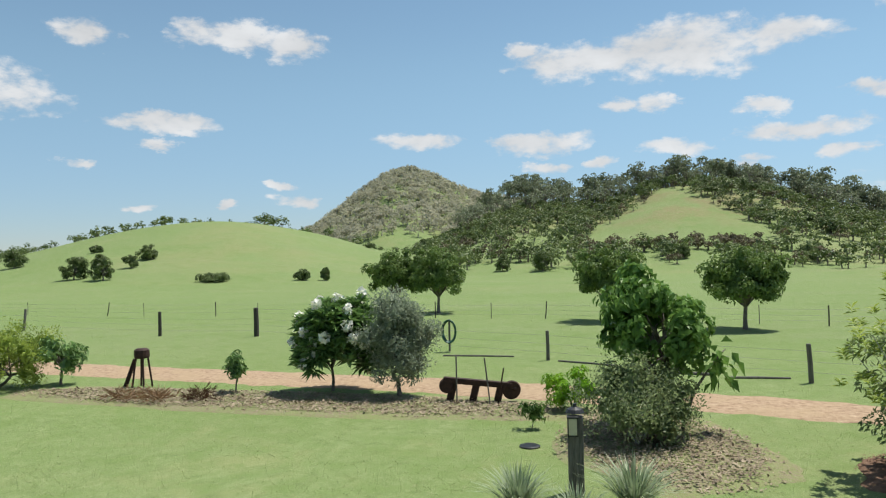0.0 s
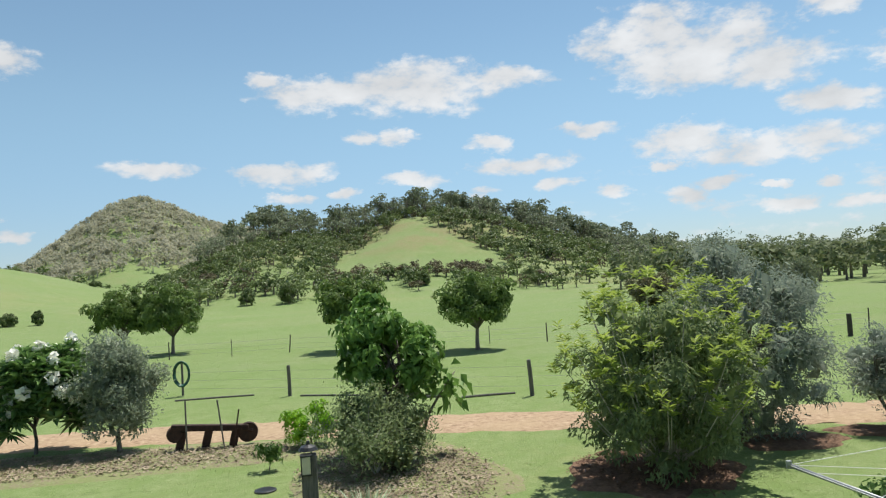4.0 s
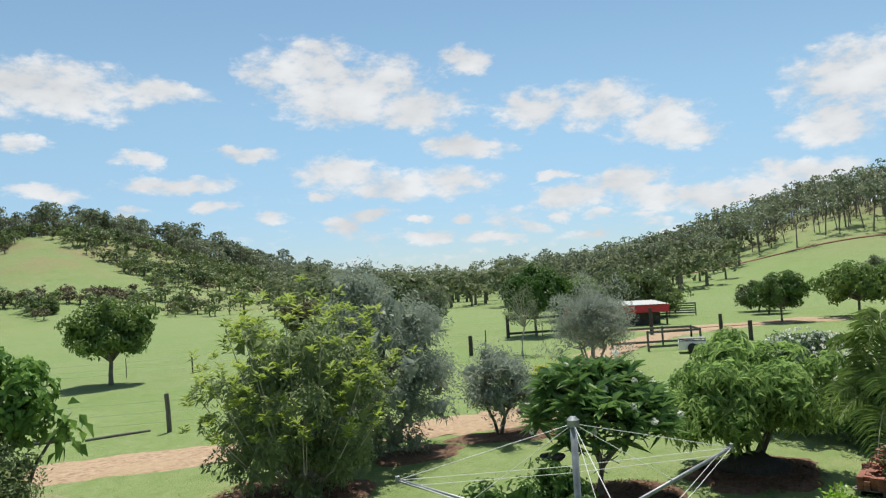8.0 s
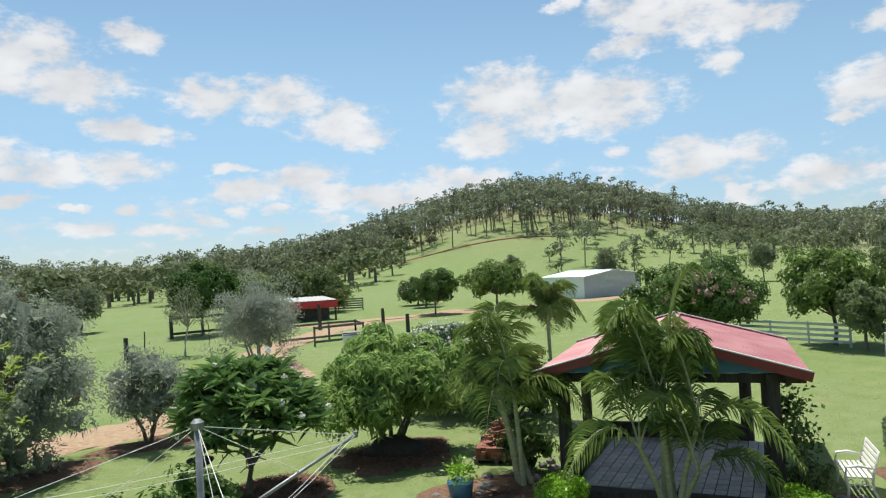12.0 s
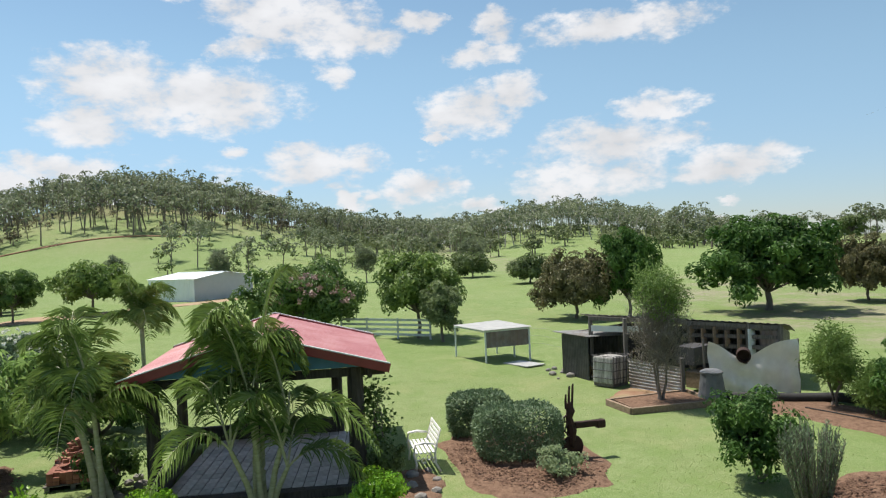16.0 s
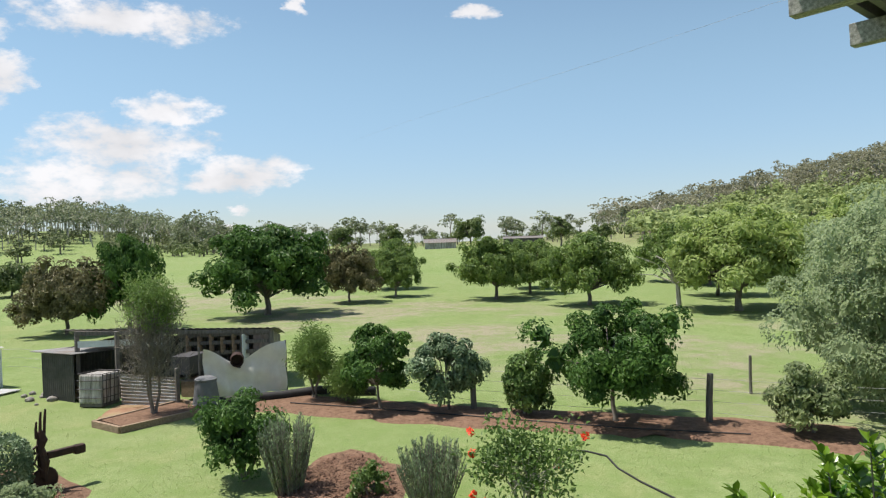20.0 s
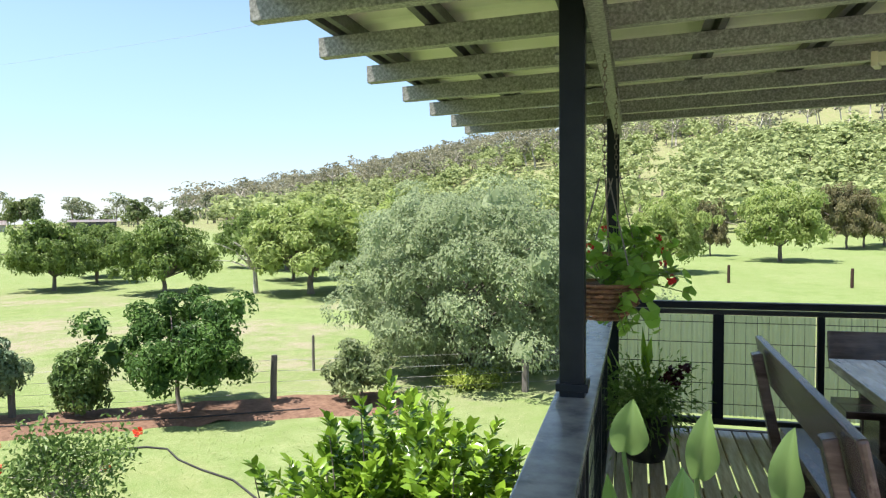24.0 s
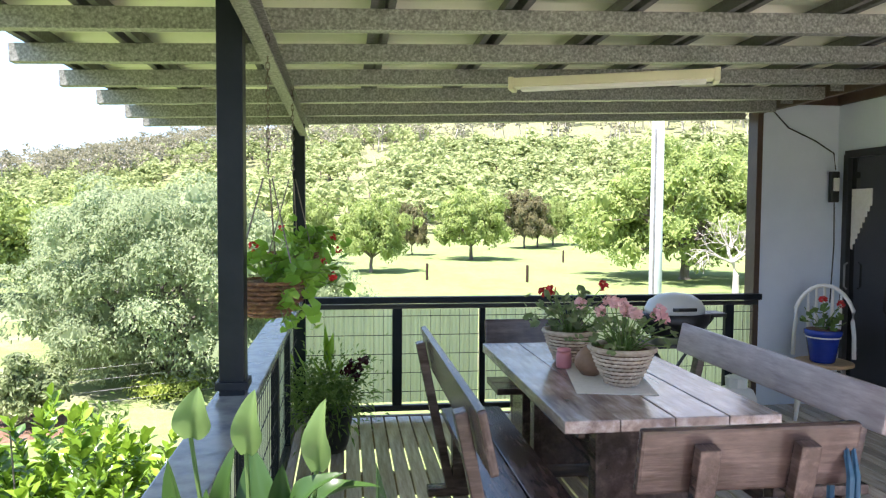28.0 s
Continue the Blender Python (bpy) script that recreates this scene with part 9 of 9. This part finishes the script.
# hibiscus against the veranda
LEAF_GLOSSY = leaf("leaf_glossy", (0.03, 0.10, 0.01), (0.30, 0.48, 0.04), rough=0.25, spec=0.6)
def glossy_shrub(x, y, h, r):
    """Near shrub: many upright shoots, each with a whorl of pointed glossy leaves."""
    rng = np.random.default_rng(184)
    root = thing("glossy_shrub", at(x, y, 0), "bright glossy green shrub growing near the veranda", "shrub")
    tips = clump_centres(rng, 560, r * 0.95, 1.5, h - 1.55, 0.3, 0.35, -0.9)
    bm = bmesh.new()
    for c in tips[::6]:
        foot = Vector((c[0] * 0.25, c[1] * 0.25, 0))
        add_tube(bm, [foot, foot.lerp(Vector(c), 0.55) + Vector((c[0] * 0.12, c[1] * 0.12, 0)), Vector(c)], [0.016, 0.011, 0.004], 5, cap=False)
    tagged(part("stem", bm, BARK, root), kind="stuff")
    pos, dire = [], []
    for c in tips:
        lean = np.array([c[0], c[1], 1.2 * r])
        lean = lean / np.linalg.norm(lean)
        for k in range(15):
            a = 6.28318 * k * 0.381966
            pos.append(c - lean * 0.014 * (14 - k))
            dire.append(lean * (0.25 + 0.06 * k) + np.array([math.cos(a), math.sin(a), 0.1]) * (1.0 - 0.035 * k) + rng.normal(size=3) * 0.15)
    pos, dire = np.array(pos), np.array(dire)
    k = rng.uniform(0.7, 1.2, len(pos))
    v, t = fine_leaf_arrays(pos, dire, rng.normal(size=(len(pos), 3)) * 0.3 + np.array([0, 0, 1.0]), 0.115 * k, 0.058 * k)
    from_arrays("foliage", v, t, LEAF_GLOSSY, root, smooth=True)


glossy_shrub(1.95, -5.45, 3.1, 1.0)
tree("twiggy_shrub", 2.3, -6.9, 0, 2.75, 0.5, "thin leafy shrub beside the glossy one", (BARK, LEAF_FIG), 185, trunk_h=1.6, trunk_r=0.02, clumps=30, per=30, leaf_size=(0.08, 0.035), clump_r=0.16, base=1.7, category="shrub", stems=4, shell=0.3, lay=0, core=0)

# ---- mango orchard on the rise ----
def mango_kind(seed, label, green):
    return tree("mango_tree", 0, 0, -60, 4.6, 3.0, label, (BARK, green), seed, trunk_h=0.95, trunk_r=0.15, clumps=125, per=100, leaf_size=(0.25, 0.11), clump_r=0.58, base=0.6, low=-0.65, lumpy=0.45, group="mango orchard", shell=0.6)


KINDS = [mango_kind(191, "round-headed green mango tree with pale trunk", LEAF_MANGO), mango_kind(192, "spreading green mango tree in the orchard", LEAF_MANGO), mango_kind(193, "mango tree flushed with brownish new leaves", LEAF_RED), mango_kind(194, "dark green spreading mango tree", LEAF_DARK), mango_kind(221, "pale yellow-green mango tree, light mixed into leaf colour", LEAF_SOUTH)]
ORCHARD_EAST = [(39.1, -21.6, 4.95, 3.75, 3), (41.1, -28.9, 3.7, 1.9, 2), (41.7, -33.4, 3.35, 1.6, 0), (33.6, -35.5, 4.0, 2.45, 1), (34.4, -39.9, 3.8, 1.9, 0), (26.0, -35.4, 4.2, 2.6, 0), (27, -52, 4.6, 2.8, 1), (31, -54, 4.6, 2.6, 0), (40.0, -10.9, 3.6, 2.15, 2), (39.5, -13.8, 4.6, 1.9, 3), (48, -38, 4.0, 2.2, 1), (37.5, -43.5, 3.8, 2.0, 0)]
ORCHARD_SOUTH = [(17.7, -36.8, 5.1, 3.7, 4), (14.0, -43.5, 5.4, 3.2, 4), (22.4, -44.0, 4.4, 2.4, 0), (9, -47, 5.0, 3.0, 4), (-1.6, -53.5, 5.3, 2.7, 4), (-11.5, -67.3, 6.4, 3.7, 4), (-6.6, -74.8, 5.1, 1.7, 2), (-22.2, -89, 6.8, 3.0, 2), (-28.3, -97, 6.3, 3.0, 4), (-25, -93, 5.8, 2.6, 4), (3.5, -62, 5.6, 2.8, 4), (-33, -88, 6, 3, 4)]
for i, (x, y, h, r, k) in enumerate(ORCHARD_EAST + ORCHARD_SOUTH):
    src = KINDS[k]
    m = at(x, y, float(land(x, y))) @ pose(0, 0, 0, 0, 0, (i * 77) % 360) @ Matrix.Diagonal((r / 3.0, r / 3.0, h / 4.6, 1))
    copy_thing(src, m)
for src in KINDS:
    for o in list(src.children_recursive) + [src]:
        bpy.data.objects.remove(o)
dead = thing("bare_tree", at(20.9, -36.5, 0), "half-dead tree with bare grey branches", "tree")
bm = bmesh.new()
drng = np.random.default_rng(195)
add_tube(bm, [(0, 0, -0.1), (0, 0, 0.6), (0.05, 0, 1.4)], [0.17, 0.13, 0.11], 8)
limbs(bm, drng, (0.05, 0, 1.3), [(drng.normal() * 0.9 + 0.3, drng.normal() * 0.9, drng.uniform(1.7, 3.2)) for _ in range(16)], 0.06)
part("branchwork", bm, BARK_PALE, dead)
leafy("sparse_foliage", dead, LEAF_MANGO, 196, 420, (0.3, 0, 2.7), (0.7, 0.7, 0.4), (0.24, 0.08), 0.3)
for i, (x, y) in enumerate(((-19.2, -63.1), (-11.2, -45.1), (-5, -47), (-26, -58))):
    post(x, y, 1.1, 0.09, 0, RUST, "rusty brown fence post on the hillside paddock", "hillside posts")
# Leaf lightened in colour, like the southern mangoes
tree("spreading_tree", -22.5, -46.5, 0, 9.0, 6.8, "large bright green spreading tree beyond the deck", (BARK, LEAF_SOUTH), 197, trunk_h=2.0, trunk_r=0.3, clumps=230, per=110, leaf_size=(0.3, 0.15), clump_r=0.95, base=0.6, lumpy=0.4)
snag = thing("dead_branches", at(-21.3, -38.0, 0), "bleached bare branches of a dead tree", "tree")
bm = bmesh.new()
add_tube(bm, [(0, 0, -0.1), (0, 0, 1.0), (0.2, 0, 1.8)], [0.2, 0.16, 0.13], 8)
srng = np.random.default_rng(198)


def bare_limb(p, d, rad, length, level):
    q = p + d * length
    add_tube(bm, [p, p.lerp(q, 0.5) + Vector(srng.normal(size=3)) * 0.07 * length, q], [rad, rad * 0.85, rad * 0.65], 5, cap=False)
    for k in range(3 if level else 0):
        nd = (d * 0.75 + Vector(srng.normal(size=3)) * 0.5).normalized()
        bare_limb(p.lerp(q, srng.uniform(0.55, 1.0)), nd, rad * 0.55, length * srng.uniform(0.55, 0.85), level - 1)


for k in range(5):
    bare_limb(Vector((0.2, 0, 1.7)), Vector((srng.normal() * 0.7 + 0.2, srng.normal() * 0.6, 0.9)).normalized(), 0.08, 1.4, 3)
part("branchwork", bm, BARK_PALE, snag)
POLE_PAINT = material("pale_green_pole_paint", [(0.36, 0.43, 0.40), (0.46, 0.53, 0.50)], 3, 0.5, bump=0.1)
pole = thing("power_pole", at(-5.72, -14.1, 0), "tall pale painted pole beyond the railing", "pole")
part("shaft", tube([(0, 0, -0.2), (0, 0, 3.5), (0, 0, 7.0)], [0.13, 0.125, 0.115], 14), POLE_PAINT, pole, smooth=True)
part("conduit", tube([(0.09, 0.1, 0), (0.09, 0.1, 6.0)], 0.02, 6), STEEL_WIRE, pole)
wire = thing("overhead_wire", at(0, 0, 0), "thin power line crossing the sky", "cable")
part("line", tube([(-5.72, -14.1, 6.9), (3.5, -21, 10.5), (13, -30.4, 13.3), (25, -38, 14.9), (65, -55, 18.0), (95, -68, 20.0)], 0.006, 4), STEEL_WIRE, wire)

# ---- sheds and stock yards in the distance ----
def gable_shed(name, x, y, w, d, h, rise, turn, mats, label):
    s = thing(name, at(x, y, float(land(x, y))) @ pose(0, 0, 0, 0, 0, turn), label, "shed")
    part("wall_sheet", ribbed_slab((-w / 2, -d / 2, 0), (w / 2, -d / 2, 0), (w / 2, -d / 2, h), (-w / 2, -d / 2, h), int(w * 3), 0.03), mats[0], s)
    part("wall_sheet", ribbed_slab((w / 2, d / 2, 0), (-w / 2, d / 2, 0), (-w / 2, d / 2, h), (w / 2, d / 2, h), int(w * 3), 0.03), mats[0], s)
    for sx in (-1, 1):
        bm = bmesh.new()
        vs = [(sx * w / 2, -d / 2, 0), (sx * w / 2, d / 2, 0), (sx * w / 2, d / 2, h), (sx * w / 2, 0, h + rise), (sx * w / 2, -d / 2, h)]
        f = bm.faces.new([bm.verts.new(v) for v in vs])
        bmesh.ops.solidify(bm, geom=[f], thickness=0.06)
        part("end_wall", bm, mats[0], s)
    for sy in (-1, 1):
        a, b = (-w / 2 - 0.2, sy * (d / 2 + 0.2), h - 0.03), (w / 2 + 0.2, sy * (d / 2 + 0.2), h - 0.03)
        c, e = (w / 2 + 0.2, 0, h + rise), (-w / 2 - 0.2, 0, h + rise)
        part("roof_sheet", ribbed_slab(a, b, c, e, int(w * 2), 0.03) if sy < 0 else ribbed_slab(b, a, e, c, int(w * 2), 0.03), mats[1], s)
    part("ridge_cap", box((w + 0.4, 0.4, 0.04), at(0, 0, h + rise + 0.03)), mats[1], s)
    return s


barn = gable_shed("farm_shed", 77.5, 18.7, 6.4, 8.2, 2.25, 0.5, 58, (SHED_BLUE, SHED_BLUE), "large pale blue steel farm shed")
part("roller_door", box((2.6, 0.05, 1.8), at(-1.2, -4.13, 0.9), 0.01), WHITE_PAINT, barn)
open_shed = thing("red_stock_shed", at(51.5, 39.5, 0) @ pose(0, 0, 0, 0, 0, -38), "open red and white iron stock shed", "shed")
part("roof_sheet", ribbed_slab((-4.2, -2, 1.80), (4.2, -2, 1.74), (4.2, 2.2, 1.98), (-4.2, 2.2, 2.04), 24, 0.03), WHITE_ROOF, open_shed)
part("red_fascia", box((8.4, 0.06, 0.6), at(0, -1.95, 1.44) @ pose(0, 0, 0, 0, 0.7, 0)), SHED_RED, open_shed)
part("back_wall", box((8.2, 0.06, 1.8), at(0, 2.0, 0.9)), SHED_RED, open_shed)
part("dark_stall", box((5.5, 2.4, 1.1), at(1.0, 0.4, 0.56), 0.02), CORRO_DARK, open_shed)
for x in (-4.0, -1.5, 1.2, 4.0):
    part("post", tube([(x, -1.8, 0), (x, -1.8, 1.76)], 0.09, 8), POST_DARK, open_shed)
rail_fence("yard_fence", [(61.5, 46.5), (62.6, 44.3), (63.7, 42.1), (64.8, 39.8)], 5, 1.25, "grey steel stock yard rails", STEEL_WIRE, "yard fences")
rail_fence("yard_fence", [(35.6, 27.6), (38.2, 25.8), (39.4, 24.6)], 2, 1.1, "timber yard rails beside the trailer", POST_WOOD, "yard fences")
rail_fence("yard_fence", [(39.4, 24.6), (37.6, 22.9), (35.0, 24.6)], 2, 1.1, "timber yard rails closing the small pen", POST_WOOD, "yard fences")
for x, y, h in ((44.6, 31.0, 1.9), (47, 27.0, 1.3), (42.5, 22.5, 1.2), (29.5, 33.5, 1.2), (39.5, 40.5, 1.8), (43.2, 38.2, 1.8)):
    post(x, y, h, 0.13, 0, POST_DARK, "dark timber yard post", "yard posts")
rail_fence("loading_frame", [(39.5, 40.5), (43.2, 38.2)], 2, 1.5, "dark timber rails under the shade tree", POST_DARK)
tr = thing("box_trailer", at(35.4, 22.1, 0) @ pose(0, 0, 0, 0, 0, -55), "small white box trailer parked on grass", "trailer")
part("tray", box((1.4, 1.0, 0.42), at(0, 0, 0.42), 0.02), WHITE_PAINT, tr)
part("cage", box((1.36, 0.96, 0.04), at(0, 0, 0.78), 0.01), CORRO, tr)
for sx in (-1, 1):
    for sy in (-1, 1):
        part("cage_post", tube([(sx * 0.66, sy * 0.46, 0.6), (sx * 0.66, sy * 0.46, 0.8)], 0.02, 6), CORRO, tr)
for s in (-1, 1):
    w = part("wheel", lathe([(0.2, -0.08), (0.27, -0.06), (0.27, 0.06), (0.2, 0.08)], 18), RUBBER, tr)
    w.matrix_basis = at(0, s * 0.58, 0.27) @ pose(0, 0, 0, 90, 0, 0)
part("drawbar", tube([(0.7, 0, 0.35), (1.5, 0, 0.3)], 0.04, 6), CORRO, tr)
ribbon("yard_road", [(46, 36), (52, 31), (58, 26), (66, 20), (74, 14), (84, 10)], 3.2, DIRT, "brown dirt yard track by the stock sheds", "road", 0.03, 0.3, 1.0, 12)

for i, (x, y, h, r, m, lab) in enumerate((
        (41.5, 39.4, 5.6, 2.9, LEAF_DARK, "dense dark green shade tree by the yard"),
        (56.5, 27.3, 4.0, 2.0, LEAF_FIG, "small green tree in the house paddock"),
        (62.6, 23.9, 4.2, 3.3, LEAF_MANGO, "rounded dark tree near the farm shed"),
        (66, 33, 2.6, 1.8, LEAF_DARK, "dark low tree beside the stock yards"),
        (70, 36, 3.0, 2.2, LEAF_BRUSH, "dark low tree beside the stock yards"),
        (62, 44, 4.5, 4.2, LEAF_BRUSH, "broad bushy tree behind the stock shed"),
        (58, 50, 4.2, 3.8, LEAF_MANGO, "broad bushy tree behind the stock shed"),
        (26, 38, 2.6, 1.0, LEAF_RED, "thin reddish young tree in the paddock"),
        (36, 52, 3.8, 2.0, LEAF_RED, "reddish brown tree in the far paddock"),
        (30, 55, 3.6, 2.2, LEAF_RED, "reddish brown tree in the far paddock"),
        (44, 56, 4.2, 2.6, LEAF_GUM, "grey-green tree in the far paddock"),
        (39.2, 4.0, 3.7, 3.2, LEAF_FIG, "broad green tree behind the pavilion"),
        (36.3, 3.3, 3.2, 2.1, LEAF_FIG, "rounded green tree topped with pink seed pods"),
        (35.2, -1.9, 4.1, 2.0, LEAF_MANGO, "round green tree by the rail fence"),
        (33.4, -2.9, 2.7, 1.0, LEAF_SHRUB, "small grey-green tree by the rail fence"),
        (93.6, -11.8, 3.2, 3.0, LEAF_BRUSH, "dark rounded bush in the far paddock"),
        (75.2, -15.6, 3.0, 2.5, LEAF_BRUSH, "dark rounded bush in the far paddock"),
        (100, 22, 5.5, 1.8, LEAF_GUM, "slender gum tree on the slope"),
        (95, 2, 5.0, 1.6, LEAF_GUM, "slender gum tree on the slope"),
        (112, 40, 5.0, 1.6, LEAF_GUM, "slender gum tree on the slope"),
        (110, -14, 5.5, 2.4, LEAF_GUM, "slender gum tree on the slope"))):
    tree("yard_tree", x, y, float(land(x, y)), h, r, lab, (BARK, m), 201 + i, trunk_h=h * 0.3, trunk_r=0.05 + 0.02 * r, clumps=66, per=110 if x < 60 else 55, leaf_size=((0.10 + 0.05 * r) * (1.0 if x < 60 else 1.35), (0.04 + 0.025 * r) * (1.0 if x < 60 else 1.35)), clump_r=0.22 * r + 0.1, base=h * (0.12 if m in (LEAF_BRUSH, LEAF_OLIVE) else 0.24), group="yard trees", droop=0.3 if m == LEAF_OLIVE else 0.12, lay=0.0 if m in (LEAF_OLIVE, LEAF_GUM) else 1.0, core=1 if m in (LEAF_OLIVE, LEAF_GUM) else 7)

tree("young_gum", 31.0, 30.6, 0, 4.5, 1.5, "thin young gum tree with leaning trunk", (BARK_PALE, LEAF_GUM), 241, trunk_h=1.6, trunk_r=0.06, clumps=24, per=46, leaf_size=(0.17, 0.06), clump_r=0.36, base=1.3, lay=0, core=0, lean=0.3)
pods = next(o for o in bpy.data.objects if o.name.startswith("yard_tree") and "pink" in o["label"])
flower_heads("pink_pod", pods, leaf("pod_pink", (0.28, 0.175, 0.15), (0.46, 0.33, 0.28), through_light=0.2), 199, clump_centres(np.random.default_rng(199), 120, 2.05, 2.7, 0.55, 0.1, 0.96, 0.05), 0.12, 14, 0.10)
LEAF_SILVER = leaf("leaf_silver", (0.17, 0.20, 0.155), (0.46, 0.50, 0.42), rough=0.6, through_light=0.4)
tree("silver_tree", 28.1, 22.9, 0, 4.25, 2.3, "pale silvery tree with upright wispy branches", (BARK_PALE, LEAF_SILVER), 200, trunk_h=0.9, trunk_r=0.06, clumps=150, per=100, leaf_size=(0.24, 0.034), clump_r=0.5, base=0.3, stems=6, up=1.1, lay=0, core=0, shell=0.3, lumpy=0.5)

# ---- farmhouse on the skyline ----
fx, fy = 111.5, -101.5
house = gable_shed("farmhouse", fx, fy, 6.5, 4.5, 1.3, 0.8, 48, (TANK_DIRTY, CORRO), "small white farmhouse on the skyline")
for k in range(3):
    part("window", box((1.0, 0.06, 0.8), at(-2.3 + 2.3 * k, -2.56, 0.9)), GLASS_DARK, house)
part("veranda_roof", box((7.6, 1.5, 0.08), at(0, -3.2, 1.5) @ pose(0, 0, 0, 6, 0, 0)), WHITE_ROOF, house)
low = gable_shed("machinery_shed", 99.0, -113.5, 8, 5, 1.8, 0.4, 40, (CORRO_DARK, CORRO), "dark low machinery shed on the skyline")
for i, (x, y, h, r) in enumerate(((109, -108, 6.5, 3.6), (121, -96, 5, 2.4), (95, -121, 6.0, 2.2), (88, -126, 5.0, 1.6), (128, -88, 5.5, 3.0), (140, -80, 4.5, 2.4))):
    tree("skyline_tree", x, y, float(land(x, y)), h, r, "dark round tree on the paddock skyline", (BARK, LEAF_BRUSH), 240 + i, trunk_h=h * 0.35, trunk_r=0.2, clumps=36, per=50, leaf_size=(0.5, 0.28), clump_r=r * 0.3, base=h * 0.3, group="skyline trees")

# ---- pavers under the pavilion, last ----
def build_pavers():
    f = tagged(part("pavilion_floor", box((3.9, 3.3, 0.13), at(15.85, 2.05, 0.068), 0.01), GROUT), "grey paved floor with dark joints under pavilion", "paving", kind="structure")
    mesh = None
    for i in range(13):
        for j in range(16):
            if mesh is None:
                o = part("paver", box((0.275, 0.185, 0.03), Matrix(), 0.006), PAVER, f)
                mesh = o.data
            else:
                o = new("paver", mesh)
                o.parent = f
            o.matrix_basis = at(14.09 + 0.293 * i, 0.53 + 0.203 * j, 0.138 + 0.003 * math.sin(i * 5.1 + j * 3.7))


build_pavers()

# ---- grass tufts over lawn and paddock ----
LEAF_LAWN = leaf("grass_blade", (0.22, 0.29, 0.10), (0.44, 0.50, 0.24), rough=0.7, through_light=0.6, spec=0.15)
LEAF_PADDOCK = leaf("paddock_blade", (0.20, 0.28, 0.095), (0.38, 0.45, 0.19), rough=0.7, through_light=0.6, spec=0.15)
KEEP_CLEAR = [(14.0, 18.9, -0.5, 4.4), (13.5, 17.0, 3.7, 6.7), (18.0, 25.4, -12.9, -6.0)]


def grass_mesh(name, seed, n, az, dist, height, width, mat, label):
    """Upright bent blades in threes, scattered over a sector of the ground."""
    rng = np.random.default_rng(seed)
    a = np.radians(rng.uniform(*az, n))
    d = np.exp(rng.uniform(math.log(dist[0]), math.log(dist[1]), n))
    x, y = -np.sin(a) * d, np.cos(a) * d
    keep = np.ones(n, bool)
    line = np.array([(-60, 40), (-19.3, 27.9), (-4.3, 24.6), (5.4, 21.6), (14.8, 17.7), (19, 16.5), (24, 18), (32, 26), (45, 30), (62, 27)], float)
    strip = np.array([(18.6, -10.0), (16.2, -11.2), (13.6, -12.3), (11.2, -13.6), (8.4, -15.2), (5.6, -16.4)], float)
    for pts, w in ((line, 1.25), (strip, 0.95)):
        for p, q in zip(pts, pts[1:]):
            e = q - p
            t = np.clip(((x - p[0]) * e[0] + (y - p[1]) * e[1]) / (e @ e), 0, 1)
            keep &= np.hypot(x - p[0] - t * e[0], y - p[1] - t * e[1]) > w
    for x0, x1, y0, y1 in KEEP_CLEAR:
        keep &= ~((x > x0) & (x < x1) & (y > y0) & (y < y1))
    for cx, cy, r in ((7.7, 14.7, 1.8), (12.2, 9.3, 1.2), (15.4, 8.3, 1.4), (15.2, -2.95, 1.9), (11.0, -7.6, 1.6), (15.2, 15.2, 1.2)):
        keep &= np.hypot(x - cx, y - cy) > r
    keep &= ~((x < 1.0) & (x > -9) & (y < 1.2) & (y > -6.8))
    patch = np.sin(x * 0.9 + 1.7) * np.sin(y * 0.8 + 0.4) + 0.6 * np.sin(x * 2.3 + y * 1.9)
    keep &= patch + rng.normal(size=n) * 0.7 > -0.4
    x, y, d = x[keep], y[keep], d[keep]
    n = len(x)
    p = np.stack([x, y, land(x, y) - 0.005], 1)
    p = np.repeat(p, 3, axis=0) + rng.normal(size=(3 * n, 3)) * np.array([1, 1, 0]) * np.repeat(0.22 + d * 0.006, 3)[:, None]
    k = len(p)
    dirs = rng.normal(size=(k, 3)) * np.array([0.8, 0.8, 0]) + np.array([0, 0, 0.9])
    s = rng.uniform(0.6, 1.3, k) * np.repeat(1 + d * 0.012, 3)
    v, t = leaf_arrays(p, dirs, rng.normal(size=(k, 3)), height * s, width * s, 0.1, 0.1)
    ob = from_arrays(name, v, t, mat)
    tagged(ob, label, "grass", kind="stuff")


grass_mesh("lawn_grass_tufts", 301, 34000, (-170, 45), (10, 26), 0.026, 0.014, LEAF_LAWN, "short mown lawn grass blades in uneven tufts")
grass_mesh("paddock_grass_tufts", 302, 20000, (-200, 48), (26, 90), 0.018, 0.03, LEAF_PADDOCK, "longer pasture grass tufts over the paddocks")
